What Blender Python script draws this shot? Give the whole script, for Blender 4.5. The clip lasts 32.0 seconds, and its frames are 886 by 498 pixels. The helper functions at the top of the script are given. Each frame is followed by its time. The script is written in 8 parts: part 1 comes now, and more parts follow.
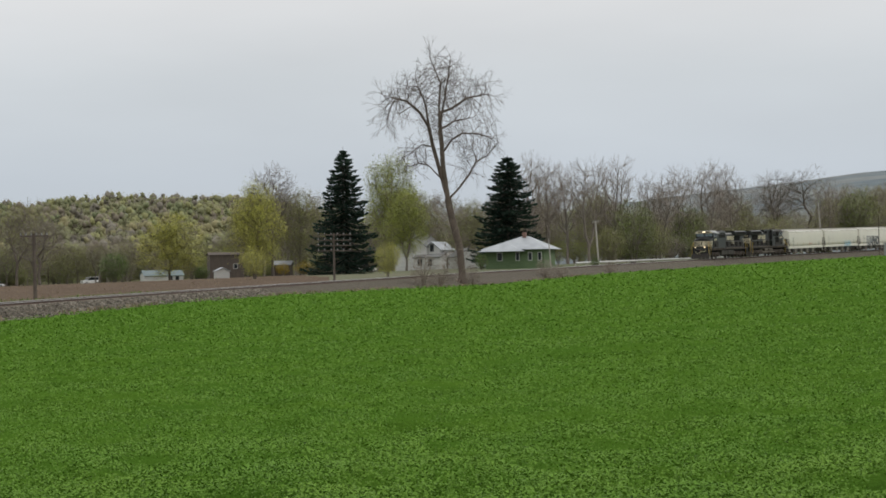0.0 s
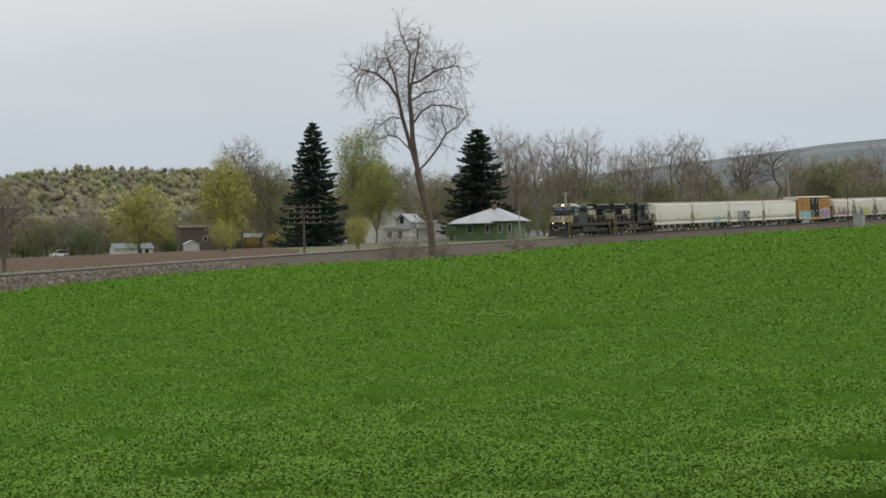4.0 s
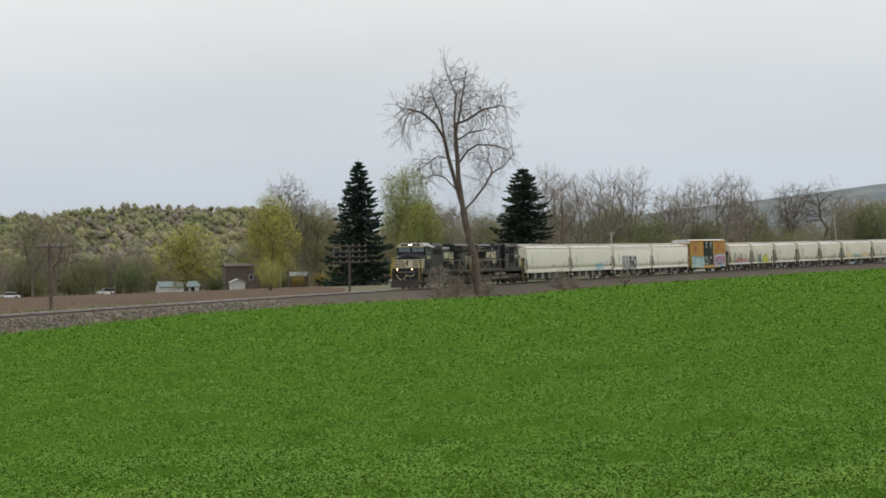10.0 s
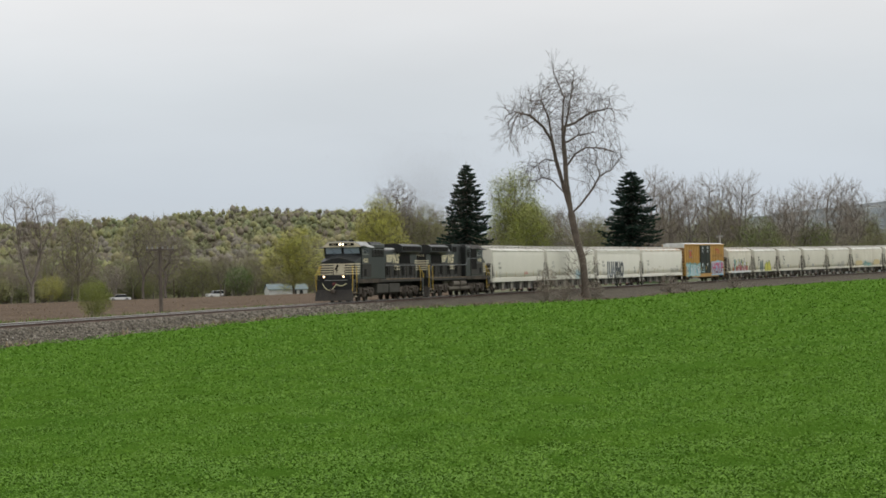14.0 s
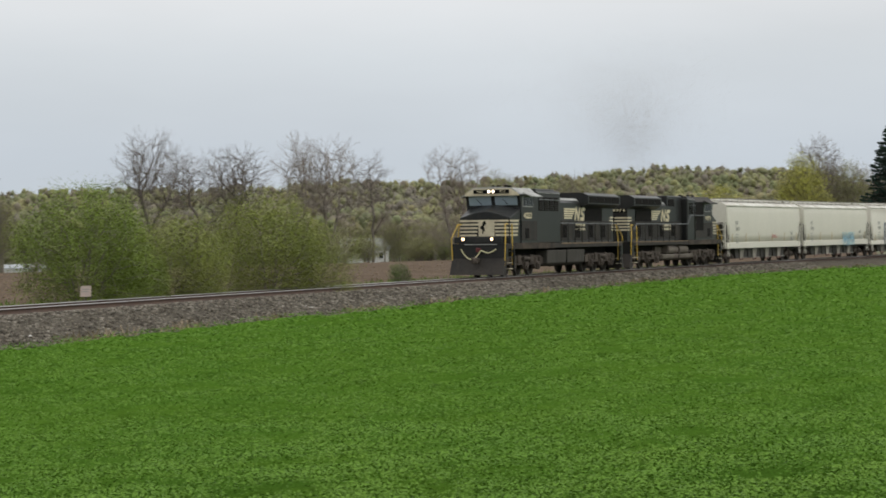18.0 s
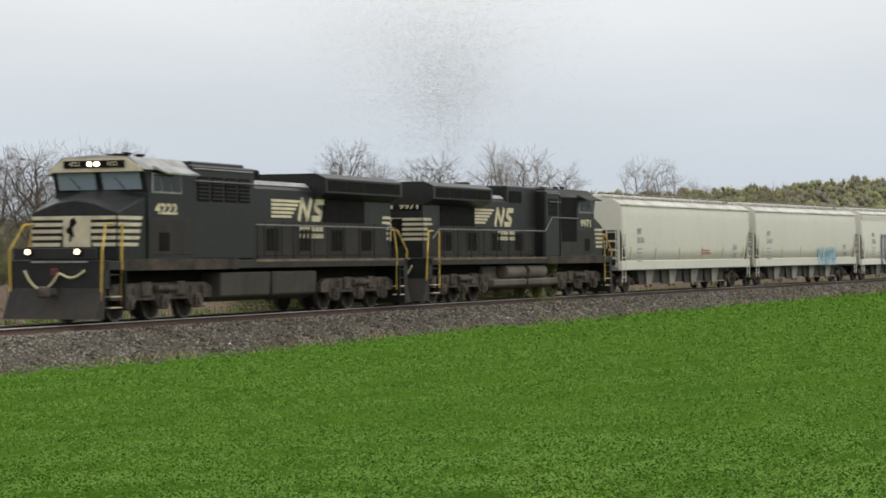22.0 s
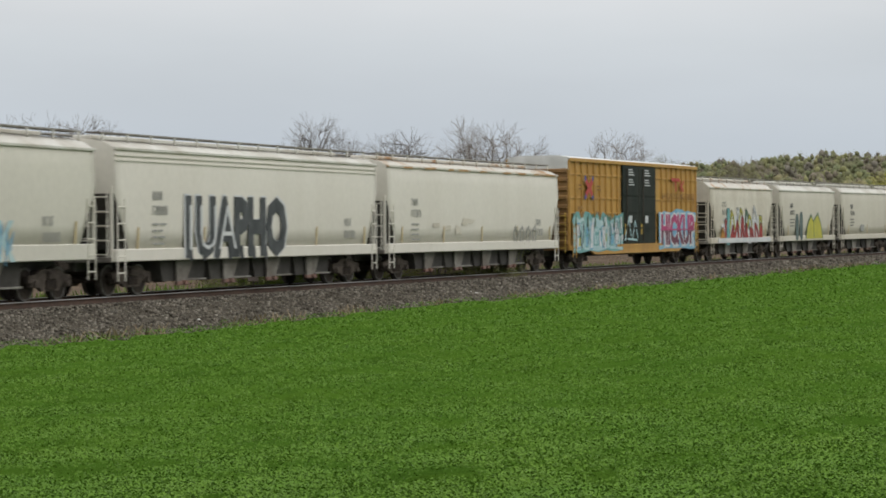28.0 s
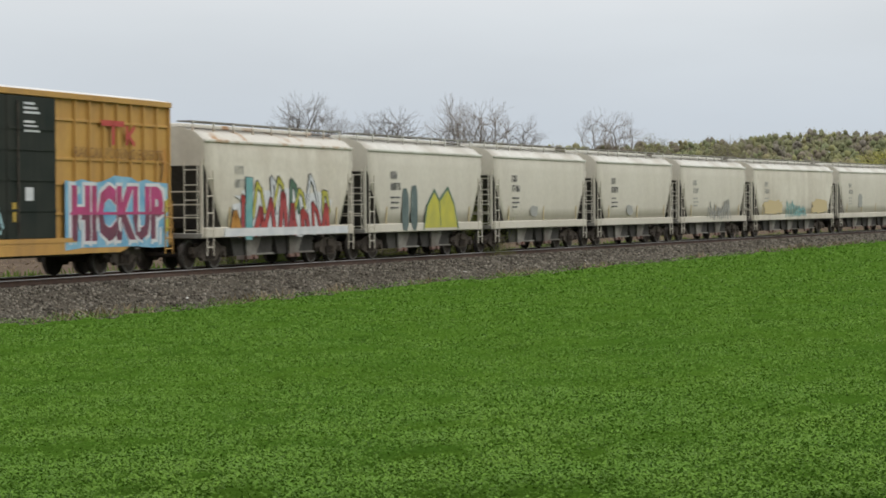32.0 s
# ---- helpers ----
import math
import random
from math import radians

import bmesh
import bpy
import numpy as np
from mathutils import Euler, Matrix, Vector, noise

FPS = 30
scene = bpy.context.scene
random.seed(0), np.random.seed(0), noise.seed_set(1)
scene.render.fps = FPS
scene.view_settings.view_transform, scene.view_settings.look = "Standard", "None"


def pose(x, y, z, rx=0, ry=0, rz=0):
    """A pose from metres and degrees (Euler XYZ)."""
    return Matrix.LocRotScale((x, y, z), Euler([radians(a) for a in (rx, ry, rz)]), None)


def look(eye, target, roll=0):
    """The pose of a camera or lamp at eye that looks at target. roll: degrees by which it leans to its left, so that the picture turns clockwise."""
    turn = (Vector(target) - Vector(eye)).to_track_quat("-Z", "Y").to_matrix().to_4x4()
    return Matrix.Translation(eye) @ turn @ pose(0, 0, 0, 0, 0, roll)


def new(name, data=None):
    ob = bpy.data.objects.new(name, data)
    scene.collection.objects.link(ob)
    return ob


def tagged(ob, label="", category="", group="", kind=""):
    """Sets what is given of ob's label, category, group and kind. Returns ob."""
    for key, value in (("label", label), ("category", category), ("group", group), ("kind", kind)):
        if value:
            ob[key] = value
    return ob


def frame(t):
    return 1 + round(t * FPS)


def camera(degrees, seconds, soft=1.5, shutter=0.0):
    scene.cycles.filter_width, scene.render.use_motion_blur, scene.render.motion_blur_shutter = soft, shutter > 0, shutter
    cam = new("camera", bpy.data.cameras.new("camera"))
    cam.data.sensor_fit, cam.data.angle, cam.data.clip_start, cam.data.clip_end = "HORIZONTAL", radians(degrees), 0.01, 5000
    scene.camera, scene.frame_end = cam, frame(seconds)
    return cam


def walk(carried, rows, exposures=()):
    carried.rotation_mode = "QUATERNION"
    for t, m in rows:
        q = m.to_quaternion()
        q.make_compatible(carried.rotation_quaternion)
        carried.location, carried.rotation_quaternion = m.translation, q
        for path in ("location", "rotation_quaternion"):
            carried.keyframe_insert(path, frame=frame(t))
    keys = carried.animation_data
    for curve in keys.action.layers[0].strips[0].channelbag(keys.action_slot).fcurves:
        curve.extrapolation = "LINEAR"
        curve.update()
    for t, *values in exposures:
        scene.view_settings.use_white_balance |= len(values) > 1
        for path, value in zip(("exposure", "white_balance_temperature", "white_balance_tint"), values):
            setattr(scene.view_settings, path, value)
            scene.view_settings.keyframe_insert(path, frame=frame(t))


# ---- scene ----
# one hand-held camera, panning from one spot at the edge of the field
EYE = 1.637
cam = camera(22.72, 32.0, soft=1.7, shutter=0.35)
# seconds, yaw to the left, pitch up, roll
PATH = [
    (0, -18.261, 0.692, -0.981), (0.5, -18.347, 0.564, -0.986), (1, -18.445, 0.383, -1.097), (1.5, -18.473, 0.248, -1.109),
    (2, -18.526, 0.157, -1.189), (2.5, -18.628, 0.069, -1.061), (3, -18.769, -0.002, -1.192), (3.5, -18.895, -0.014, -1.188),
    (5.5, -19.296, -0.197, -1.157), (6, -18.709, 0.280, -1.069), (6.5, -18.039, 0.941, -1.070), (7, -17.942, 1.044, -1.079),
    (7.5, -17.847, 1.097, -1.080), (8, -17.853, 1.107, -1.030), (8.5, -17.923, 1.075, -1.076), (9, -18.030, 1.078, -1.050),
    (9.5, -17.983, 1.035, -0.996), (10, -17.866, 0.995, -0.931), (10.5, -16.731, 0.973, -0.887), (11, -15.515, 0.924, -0.747),
    (11.5, -15.215, 0.905, -0.696), (12, -15.244, 0.945, -0.795), (12.5, -15.272, 0.974, -0.832), (13, -15.229, 1.046, -0.817),
    (13.5, -15.142, 1.114, -0.812), (15.5, -13.164, 0.864, -1.133), (16, -10.387, 0.689, -0.897), (16.5, -9.004, 0.351, -0.728),
    (17, -7.243, 0.238, -0.754), (17.5, -5.325, 0.183, -0.589), (18, -4.173, 0.155, -0.471), (18.5, -1.624, 0.129, -0.288),
    (19, 0.000, 0.099, -0.035), (19.5, 0.610, 0.101, -0.035), (20, 1.303, 0.113, 0.059), (20.5, 1.369, 0.179, -0.031),
    (21, 1.122, 0.338, -0.154), (21.5, 1.002, 0.427, -0.206), (22, 0.918, 0.462, -0.136), (22.5, 0.867, 0.501, -0.240),
    (23, 0.806, 0.508, -0.273), (23.5, 0.767, 0.485, -0.278), (24, 0.744, 0.391, -0.258), (24.5, 0.690, 0.302, -0.255),
    (25, 0.664, 0.148, -0.217), (25.5, 0.650, 0.003, -0.256), (27.5, 0.288, -0.193, -0.284), (28, 0.118, -0.184, -0.224),
    (28.5, 0.040, -0.210, -0.231), (29, 0.014, -0.352, -0.236), (29.5, -0.003, -0.444, -0.220), (30, -0.011, -0.518, -0.264),
    (30.5, -0.043, -0.552, -0.243), (31, -0.104, -0.589, -0.245), (31.5, -0.143, -0.689, -0.205), (32, -0.176, -0.741, -0.200),
]
walk(cam, [(t, pose(0, 0, EYE, 90 + pitch, 0, yaw) @ pose(0, 0, 0, 0, 0, roll)) for t, yaw, pitch, roll in PATH],
     [(0, -0.10), (3.5, -0.10), (6.0, 0.0), (20.5, 0.0), (22.5, 0.12), (24.0, 0.10), (25.5, 0.0), (27.5, -0.10), (30.0, -0.10), (31.0, -0.04), (32, 0.03)])

# ---- light: a bright overcast sky, a little stronger over the field to the right ----
world = bpy.data.worlds.new("overcast_sky")
scene.world = world
world.use_nodes = True
wn, wl = world.node_tree.nodes, world.node_tree.links
wn.clear()
sky = wn.new("ShaderNodeTexSky")
sky.sky_type, sky.sun_disc = "NISHITA", False
sky.sun_elevation, sky.sun_rotation = radians(40), radians(101)
sky.air_density, sky.dust_density = 1.0, 3.0
coord = wn.new("ShaderNodeTexCoord")
apart = wn.new("ShaderNodeSeparateXYZ")
ramp = wn.new("ShaderNodeValToRGB")
wl.new(coord.outputs["Generated"], apart.inputs[0])
wl.new(apart.outputs["Z"], ramp.inputs[0])
stops = [(0.0, (0.56, 0.615, 0.67)), (0.045, (0.57, 0.625, 0.685)), (0.09, (0.655, 0.695, 0.73)),
         (0.14, (0.82, 0.82, 0.825)), (0.35, (1.05, 1.05, 1.04)), (1.0, (1.45, 1.46, 1.45))]
ramp.color_ramp.elements[0].position, ramp.color_ramp.elements[0].color = stops[0][0], (*stops[0][1], 1)
ramp.color_ramp.elements[1].position, ramp.color_ramp.elements[1].color = stops[-1][0], (*stops[-1][1], 1)
for at_, col in stops[1:-1]:
    ramp.color_ramp.elements.new(at_).color = (*col, 1)
clouds = wn.new("ShaderNodeTexNoise")
clouds.inputs["Scale"].default_value, clouds.inputs["Detail"].default_value = 3.0, 5.0
stretch = wn.new("ShaderNodeMapping")
stretch.inputs["Scale"].default_value = (1, 1, 4)
wl.new(coord.outputs["Generated"], stretch.inputs[0])
wl.new(stretch.outputs[0], clouds.inputs["Vector"])
veil = wn.new("ShaderNodeMapRange")
veil.inputs["From Min"].default_value, veil.inputs["From Max"].default_value = 0.3, 0.7
veil.inputs["To Min"].default_value, veil.inputs["To Max"].default_value = 0.94, 1.06
wl.new(clouds.outputs["Fac"], veil.inputs["Value"])
grey = wn.new("ShaderNodeMix")
grey.data_type, grey.blend_type = "RGBA", "MULTIPLY"
grey.inputs[0].default_value = 1.0
wl.new(ramp.outputs[0], grey.inputs[6])
wl.new(veil.outputs[0], grey.inputs[7])
blue = wn.new("ShaderNodeBackground")
blue.inputs["Strength"].default_value = 0.05
wl.new(sky.outputs[0], blue.inputs[0])
cloud = wn.new("ShaderNodeBackground")
wl.new(grey.outputs[2], cloud.inputs[0])
cloud.inputs["Strength"].default_value = 1.07
both = wn.new("ShaderNodeMixShader")
both.inputs[0].default_value = 0.93
out = wn.new("ShaderNodeOutputWorld")
wl.new(blue.outputs[0], both.inputs[1])
wl.new(cloud.outputs[0], both.inputs[2])
wl.new(both.outputs[0], out.inputs[0])
sun = new("sun", bpy.data.lights.new("sun", "SUN"))
sun.data.energy, sun.data.angle, sun.data.color = 0.6, radians(50), (1.0, 0.97, 0.93)
sun.matrix_world = look((0, 0, 60), (-40, 8, 26))


# ---- materials ----
def mat(name, base, rough=0.8, metal=0.0, second=None, scale=4.0, detail=6.0, contrast=(0.35, 0.65), grain=None, grain_scale=40.0,
        bump=0.0, bump_scale=30.0, space="Object", island=0.0, per_object=0.0, spec=0.5, stretch=None, streak=None):
    """A surface: a base colour broken by a second one in large patches, fine grain, relief, and piece-to-piece variation."""
    m = bpy.data.materials.new(name)
    m.use_nodes = True
    nodes, links = m.node_tree.nodes, m.node_tree.links
    bsdf = nodes["Principled BSDF"]
    bsdf.inputs["Roughness"].default_value = rough
    bsdf.inputs["Metallic"].default_value = metal
    bsdf.inputs["Specular IOR Level"].default_value = spec
    tc = nodes.new("ShaderNodeTexCoord")
    vec = tc.outputs[space]
    if stretch:
        mp = nodes.new("ShaderNodeMapping")
        mp.inputs["Scale"].default_value = stretch
        links.new(vec, mp.inputs[0])
        vec = mp.outputs[0]
    col = nodes.new("ShaderNodeRGB")
    col.outputs[0].default_value = (*base, 1)
    colour = col.outputs[0]

    def blend(kind, fac, a, b):
        mx = nodes.new("ShaderNodeMix")
        mx.data_type, mx.blend_type = "RGBA", kind
        for socket, val in ((mx.inputs[0], fac), (mx.inputs[6], a), (mx.inputs[7], b)):
            if hasattr(val, "is_output"):
                links.new(val, socket)
            else:
                socket.default_value = val
        return mx.outputs[2]

    def noisy(sc, lo, hi, vector, det=detail):
        tx = nodes.new("ShaderNodeTexNoise")
        tx.inputs["Scale"].default_value, tx.inputs["Detail"].default_value = sc, det
        links.new(vector, tx.inputs["Vector"])
        mr = nodes.new("ShaderNodeMapRange")
        mr.inputs["From Min"].default_value, mr.inputs["From Max"].default_value = lo, hi
        links.new(tx.outputs["Fac"], mr.inputs["Value"])
        return mr.outputs[0]

    if second:
        colour = blend("MIX", noisy(scale, *contrast, vec), colour, (*second, 1))
    if streak:  # dirt that runs down a side: colour, scale across, amount
        mp = nodes.new("ShaderNodeMapping")
        mp.inputs["Scale"].default_value = (streak[1], streak[1], streak[1] * 0.06)
        links.new(tc.outputs[space], mp.inputs[0])
        n1 = noisy(1.0, 0.48, 0.72, mp.outputs[0])
        sc = nodes.new("ShaderNodeMath")
        sc.operation = "MULTIPLY"
        links.new(n1, sc.inputs[0])
        sc.inputs[1].default_value = streak[2]
        colour = blend("MIX", sc.outputs[0], colour, (*streak[0], 1))
    if grain:
        g = noisy(grain_scale, 0.3, 0.7, vec, 3.0)
        colour = blend("MIX", g, colour, blend("MULTIPLY", 1.0, colour, (grain, grain, grain, 1)))
    if island or per_object:
        if island:
            rnd, amount = nodes.new("ShaderNodeNewGeometry").outputs["Random Per Island"], island
        else:
            rnd, amount = nodes.new("ShaderNodeObjectInfo").outputs["Random"], per_object
        mr = nodes.new("ShaderNodeMapRange")
        mr.inputs["To Min"].default_value, mr.inputs["To Max"].default_value = 1 - amount, 1 + amount
        links.new(rnd, mr.inputs["Value"])
        colour = blend("MULTIPLY", 1.0, colour, mr.outputs[0])
    links.new(colour, bsdf.inputs["Base Color"])
    if bump:
        tx = nodes.new("ShaderNodeTexNoise")
        tx.inputs["Scale"].default_value, tx.inputs["Detail"].default_value = bump_scale, 5.0
        links.new(vec, tx.inputs["Vector"])
        bp = nodes.new("ShaderNodeBump")
        bp.inputs["Strength"].default_value, bp.inputs["Distance"].default_value = bump, 0.05
        links.new(tx.outputs["Fac"], bp.inputs["Height"])
        links.new(bp.outputs[0], bsdf.inputs["Normal"])
    return m


def glow(name, colour, strength):
    m = mat(name, colour, rough=0.3)
    b = m.node_tree.nodes["Principled BSDF"]
    b.inputs["Emission Color"].default_value = (*colour, 1)
    b.inputs["Emission Strength"].default_value = strength
    return m


M = dict(
    soil=mat("ploughed_soil", (0.120, 0.085, 0.058), 1.0, second=(0.165, 0.122, 0.088), spec=0.05, scale=0.12, grain=0.45, grain_scale=2.2, bump=1.0, bump_scale=4, stretch=(1, 2, 1)),
    meadow=mat("rough_grass", (0.085, 0.115, 0.035), 0.95, second=(0.125, 0.11, 0.06), scale=0.05, grain=0.6, grain_scale=1.5, bump=0.8, bump_scale=3),
    under=mat("crop_floor", (0.063, 0.138, 0.017), 1.0, second=(0.075, 0.154, 0.018), scale=0.5, grain=0.60, grain_scale=40.0, bump=0.5, bump_scale=36, spec=0.0),
    crop=mat("clover_leaf", (0.094, 0.193, 0.0225), 0.75, second=(0.123, 0.224, 0.028), scale=0.9, contrast=(0.3, 0.7), island=0.13, spec=0.14),
    ballast=mat("crushed_stone", (0.163, 0.145, 0.116), 1.0, second=(0.130, 0.112, 0.088), spec=0.1, scale=2.6, grain=0.38, grain_scale=58, bump=0.8, bump_scale=64),
    stone=mat("ballast_stone", (0.225, 0.205, 0.172), 0.95, second=(0.130, 0.113, 0.090), spec=0.1, scale=2.2, island=0.6),
    rail_side=mat("rusted_rail", (0.07, 0.045, 0.035), 0.8, metal=0.3, second=(0.10, 0.06, 0.04), scale=5),
    rail_top=mat("polished_rail", (0.44, 0.43, 0.42), 0.42, metal=1.0, second=(0.4, 0.38, 0.36), scale=8),
    tie=mat("creosote_tie", (0.075, 0.06, 0.05), 0.9, second=(0.13, 0.11, 0.09), scale=3, per_object=0.3),
    # far hills: blue-grey of the air's haze is mixed into the base colour
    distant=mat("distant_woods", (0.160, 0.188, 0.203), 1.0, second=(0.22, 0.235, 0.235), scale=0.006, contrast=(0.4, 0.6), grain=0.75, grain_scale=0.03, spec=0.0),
    forest_floor=mat("forest_floor", (0.10, 0.095, 0.055), 1.0, second=(0.07, 0.075, 0.04), scale=0.02, spec=0.0),
    asphalt=mat("road_asphalt", (0.17, 0.17, 0.17), 0.9, second=(0.21, 0.21, 0.2), scale=0.4),
)


# ---- track geometry: a gentle curve on a slight climb, s metres along it ----
S_MIN, S_MAX = -260.0, 900.0
_s = np.arange(S_MIN, S_MAX + 0.5, 0.5)
_q = np.clip(_s, -70, 470) / 100
_head = 0.328464 + 0.127321 * _q - 0.0014955 * _q**2
_cx = np.concatenate([[0], np.cumsum((np.sin(_head[1:]) + np.sin(_head[:-1])) / 2 * 0.5)])
_cy = np.concatenate([[0], np.cumsum((np.cos(_head[1:]) + np.cos(_head[:-1])) / 2 * 0.5)])
_i0 = int(np.argmin(abs(_s)))
_cx += -18.1555 - _cx[_i0]
_cy += 41.2451 - _cy[_i0]
_slope = np.clip(_s, -70, 470)
_cz = 0.465976 * _s / 100 + 0.176367 * (_slope / 100) ** 2 + (_s - _slope) * np.where(_s > 0, 0.0166, -0.00247)


def rail_at(s, lateral=0.0, up=0.0):
    """A point on the track, lateral metres towards the field, up above the rail tops."""
    x, y, z, h = (np.interp(s, _s, a) for a in (_cx, _cy, _cz, _head))
    return np.stack([x + np.cos(h) * lateral, y - np.sin(h) * lateral, z + up], -1)


def nearest(x, y):
    """Along-track s and signed distance (towards the field positive) of points."""
    x, y = np.atleast_1d(x), np.atleast_1d(y)
    s_out, d_out = np.empty(len(x)), np.empty(len(x))
    cs, cx, cy, ch = _s[::4], _cx[::4], _cy[::4], _head[::4]
    for i in range(0, len(x), 4000):
        px, py = x[i:i + 4000, None], y[i:i + 4000, None]
        k = np.argmin((px - cx) ** 2 + (py - cy) ** 2, 1)
        dx, dy = px[:, 0] - cx[k], py[:, 0] - cy[k]
        s_out[i:i + 4000] = cs[k] + dx * np.sin(ch[k]) + dy * np.cos(ch[k])
        d_out[i:i + 4000] = dx * np.cos(ch[k]) - dy * np.sin(ch[k])
    return s_out, d_out


def ease(v, lo, hi):
    u = np.clip((v - lo) / (hi - lo), 0, 1)
    return u * u * (3 - 2 * u)


EDGE = 4.9  # the crop begins this far from the track's middle
_es = np.arange(-34.0, 470.0, 2.0)
_drop = np.interp(_es, [20, 55, 105, 140, 170, 215, 265, 320, 440], [0.74, 0.65, 0.45, 0.55, 0.78, 1.2, 0.95, 0.95, 1.0])
_ep = rail_at(_es, EDGE)
_eaz, _ed, _ez = np.arctan2(_ep[:, 0], _ep[:, 1]), np.hypot(_ep[:, 0], _ep[:, 1]), _ep[:, 2] - _drop - 0.16


def lumps(x, y, size, seed=0.0):
    """Cheap smooth unevenness between about -1 and 1."""
    a, b = x / size + seed, y / size - seed
    return (np.sin(1.7 * a + 1.3 * np.sin(0.9 * b + seed)) + np.sin(2.1 * b + 1.1 * np.sin(1.2 * a)) + np.sin(1.3 * (a + b) + seed)) / 3


def ground_height(x, y):
    x, y = np.atleast_1d(np.asarray(x, float)), np.atleast_1d(np.asarray(y, float))
    s, d = nearest(x, y)
    zr = np.interp(s, _s, _cz)
    az, dist = np.arctan2(x, y), np.hypot(x, y)
    # the field climbs evenly from the camera to the foot of the embankment
    ez, ed = np.interp(az, _eaz, _ez), np.interp(az, _eaz, _ed)
    near = -0.12 + (ez + 0.12) * np.clip(dist / ed, 0, 1.05)
    # beyond the track: flat land, then the wooded ridge, then far hills
    plain = 1.26 + 0.0173 * np.clip(x, -260, 200) - 0.0034 * np.clip(y, -100, 560)
    far = (zr - 0.75) * (1 - ease(-d, 8, 130)) + plain * ease(-d, 8, 130)
    deg = np.degrees(az)
    ridge = ease(dist, 640, 1250) * (np.interp(deg, [-40, -11, -6.3, -1.2, 7, 9.3, 13, 20], [24, 17, 27, 24, 31, 34, 33, 0]) + 2 * lumps(x, y, 120)) * ease(y, 0, 500)
    hills = ease(dist, 1800, 3600) * (np.interp(deg, [10, 16, 23, 27.7, 29, 31, 45, 70], [0, 55, 112, 142, 152, 160, 130, 0]) + 5 * lumps(x, y, 400, 2.0)) * ease(y, 0, 500)
    far = far + ridge + hills
    under = zr - 1.3
    z = np.where(d > 0, near * ease(d, EDGE - 2.2, EDGE) + under * (1 - ease(d, EDGE - 2.2, EDGE)),
                 far * ease(-d, 3.0, 6.0) + under * (1 - ease(-d, 3.0, 6.0)))
    behind = ease(-y, -30, 60)
    return z * (1 - behind) + np.where(d > 0, -0.1, -0.6) * behind


def stand(x, y):
    return float(ground_height(x, y)[0])


def polar(az, dist):
    """The ground point in a direction (degrees to the right of straight ahead), so many metres off."""
    x, y = dist * math.sin(radians(az)), dist * math.cos(radians(az))
    return x, y, stand(x, y)


# ---- mesh helpers ----
def mesh_of(name, verts, faces, materials, index=None, smooth=False):
    me = bpy.data.meshes.new(name)
    verts = np.asarray(verts, np.float32)
    if isinstance(faces, np.ndarray):
        n, k = faces.shape
        me.vertices.add(len(verts))
        me.vertices.foreach_set("co", verts.ravel())
        me.loops.add(n * k)
        me.loops.foreach_set("vertex_index", faces.astype(np.int32).ravel())
        me.polygons.add(n)
        me.polygons.foreach_set("loop_start", np.arange(0, n * k, k, dtype=np.int32))
        me.update(calc_edges=True)
    else:
        me.from_pydata([tuple(map(float, v)) for v in verts], [], faces)
    for m in materials if isinstance(materials, (list, tuple)) else [materials]:
        me.materials.append(m)
    if index is not None:
        me.polygons.foreach_set("material_index", np.asarray(index, np.int32))
    if smooth:
        me.polygons.foreach_set("use_smooth", np.ones(len(me.polygons), bool))
    me.update()
    return me


def child(ob, parent):
    ob.parent = parent
    return ob


def part(name, bm, material, parent, label="", smooth=False):
    me = bpy.data.meshes.new(name)
    bm.to_mesh(me)
    bm.free()
    for m in material if isinstance(material, (list, tuple)) else [material]:
        me.materials.append(m)
    if smooth:
        me.polygons.foreach_set("use_smooth", np.ones(len(me.polygons), bool))
    ob = child(new(name, me), parent)
    return tagged(ob, label) if label else ob


def box(bm, x0, x1, y0, y1, z0, z1, bevel=0.0, index=0):
    m = Matrix.Translation(((x0 + x1) / 2, (y0 + y1) / 2, (z0 + z1) / 2)) @ Matrix.Diagonal((abs(x1 - x0), abs(y1 - y0), abs(z1 - z0), 1))
    made = bmesh.ops.create_cube(bm, size=1, matrix=m)["verts"]
    faces = list({f for v in made for f in v.link_faces})
    for f in faces:
        f.material_index = index
    if bevel:
        edges = list({e for v in made for e in v.link_edges})
        done = bmesh.ops.bevel(bm, geom=edges, offset=bevel, segments=1, affect="EDGES")
        for f in done["faces"]:
            f.material_index = index
    return bm


def rod(bm, a, b, r, n=8, r2=None, index=0):
    """A round bar from a to b."""
    a, b = Vector(a), Vector(b)
    if (b - a).length < 1e-5:
        return bm
    m = Matrix.Translation((a + b) / 2) @ (b - a).to_track_quat("Z", "Y").to_matrix().to_4x4()
    made = bmesh.ops.create_cone(bm, cap_ends=True, segments=n, radius1=r, radius2=r if r2 is None else r2, depth=(b - a).length, matrix=m)["verts"]
    for f in {f for v in made for f in v.link_faces}:
        f.material_index = index
    return bm


def rods(points, r, n=6):
    bm = bmesh.new()
    for a, b in zip(points, points[1:]):
        rod(bm, a, b, r, n)
    return bm


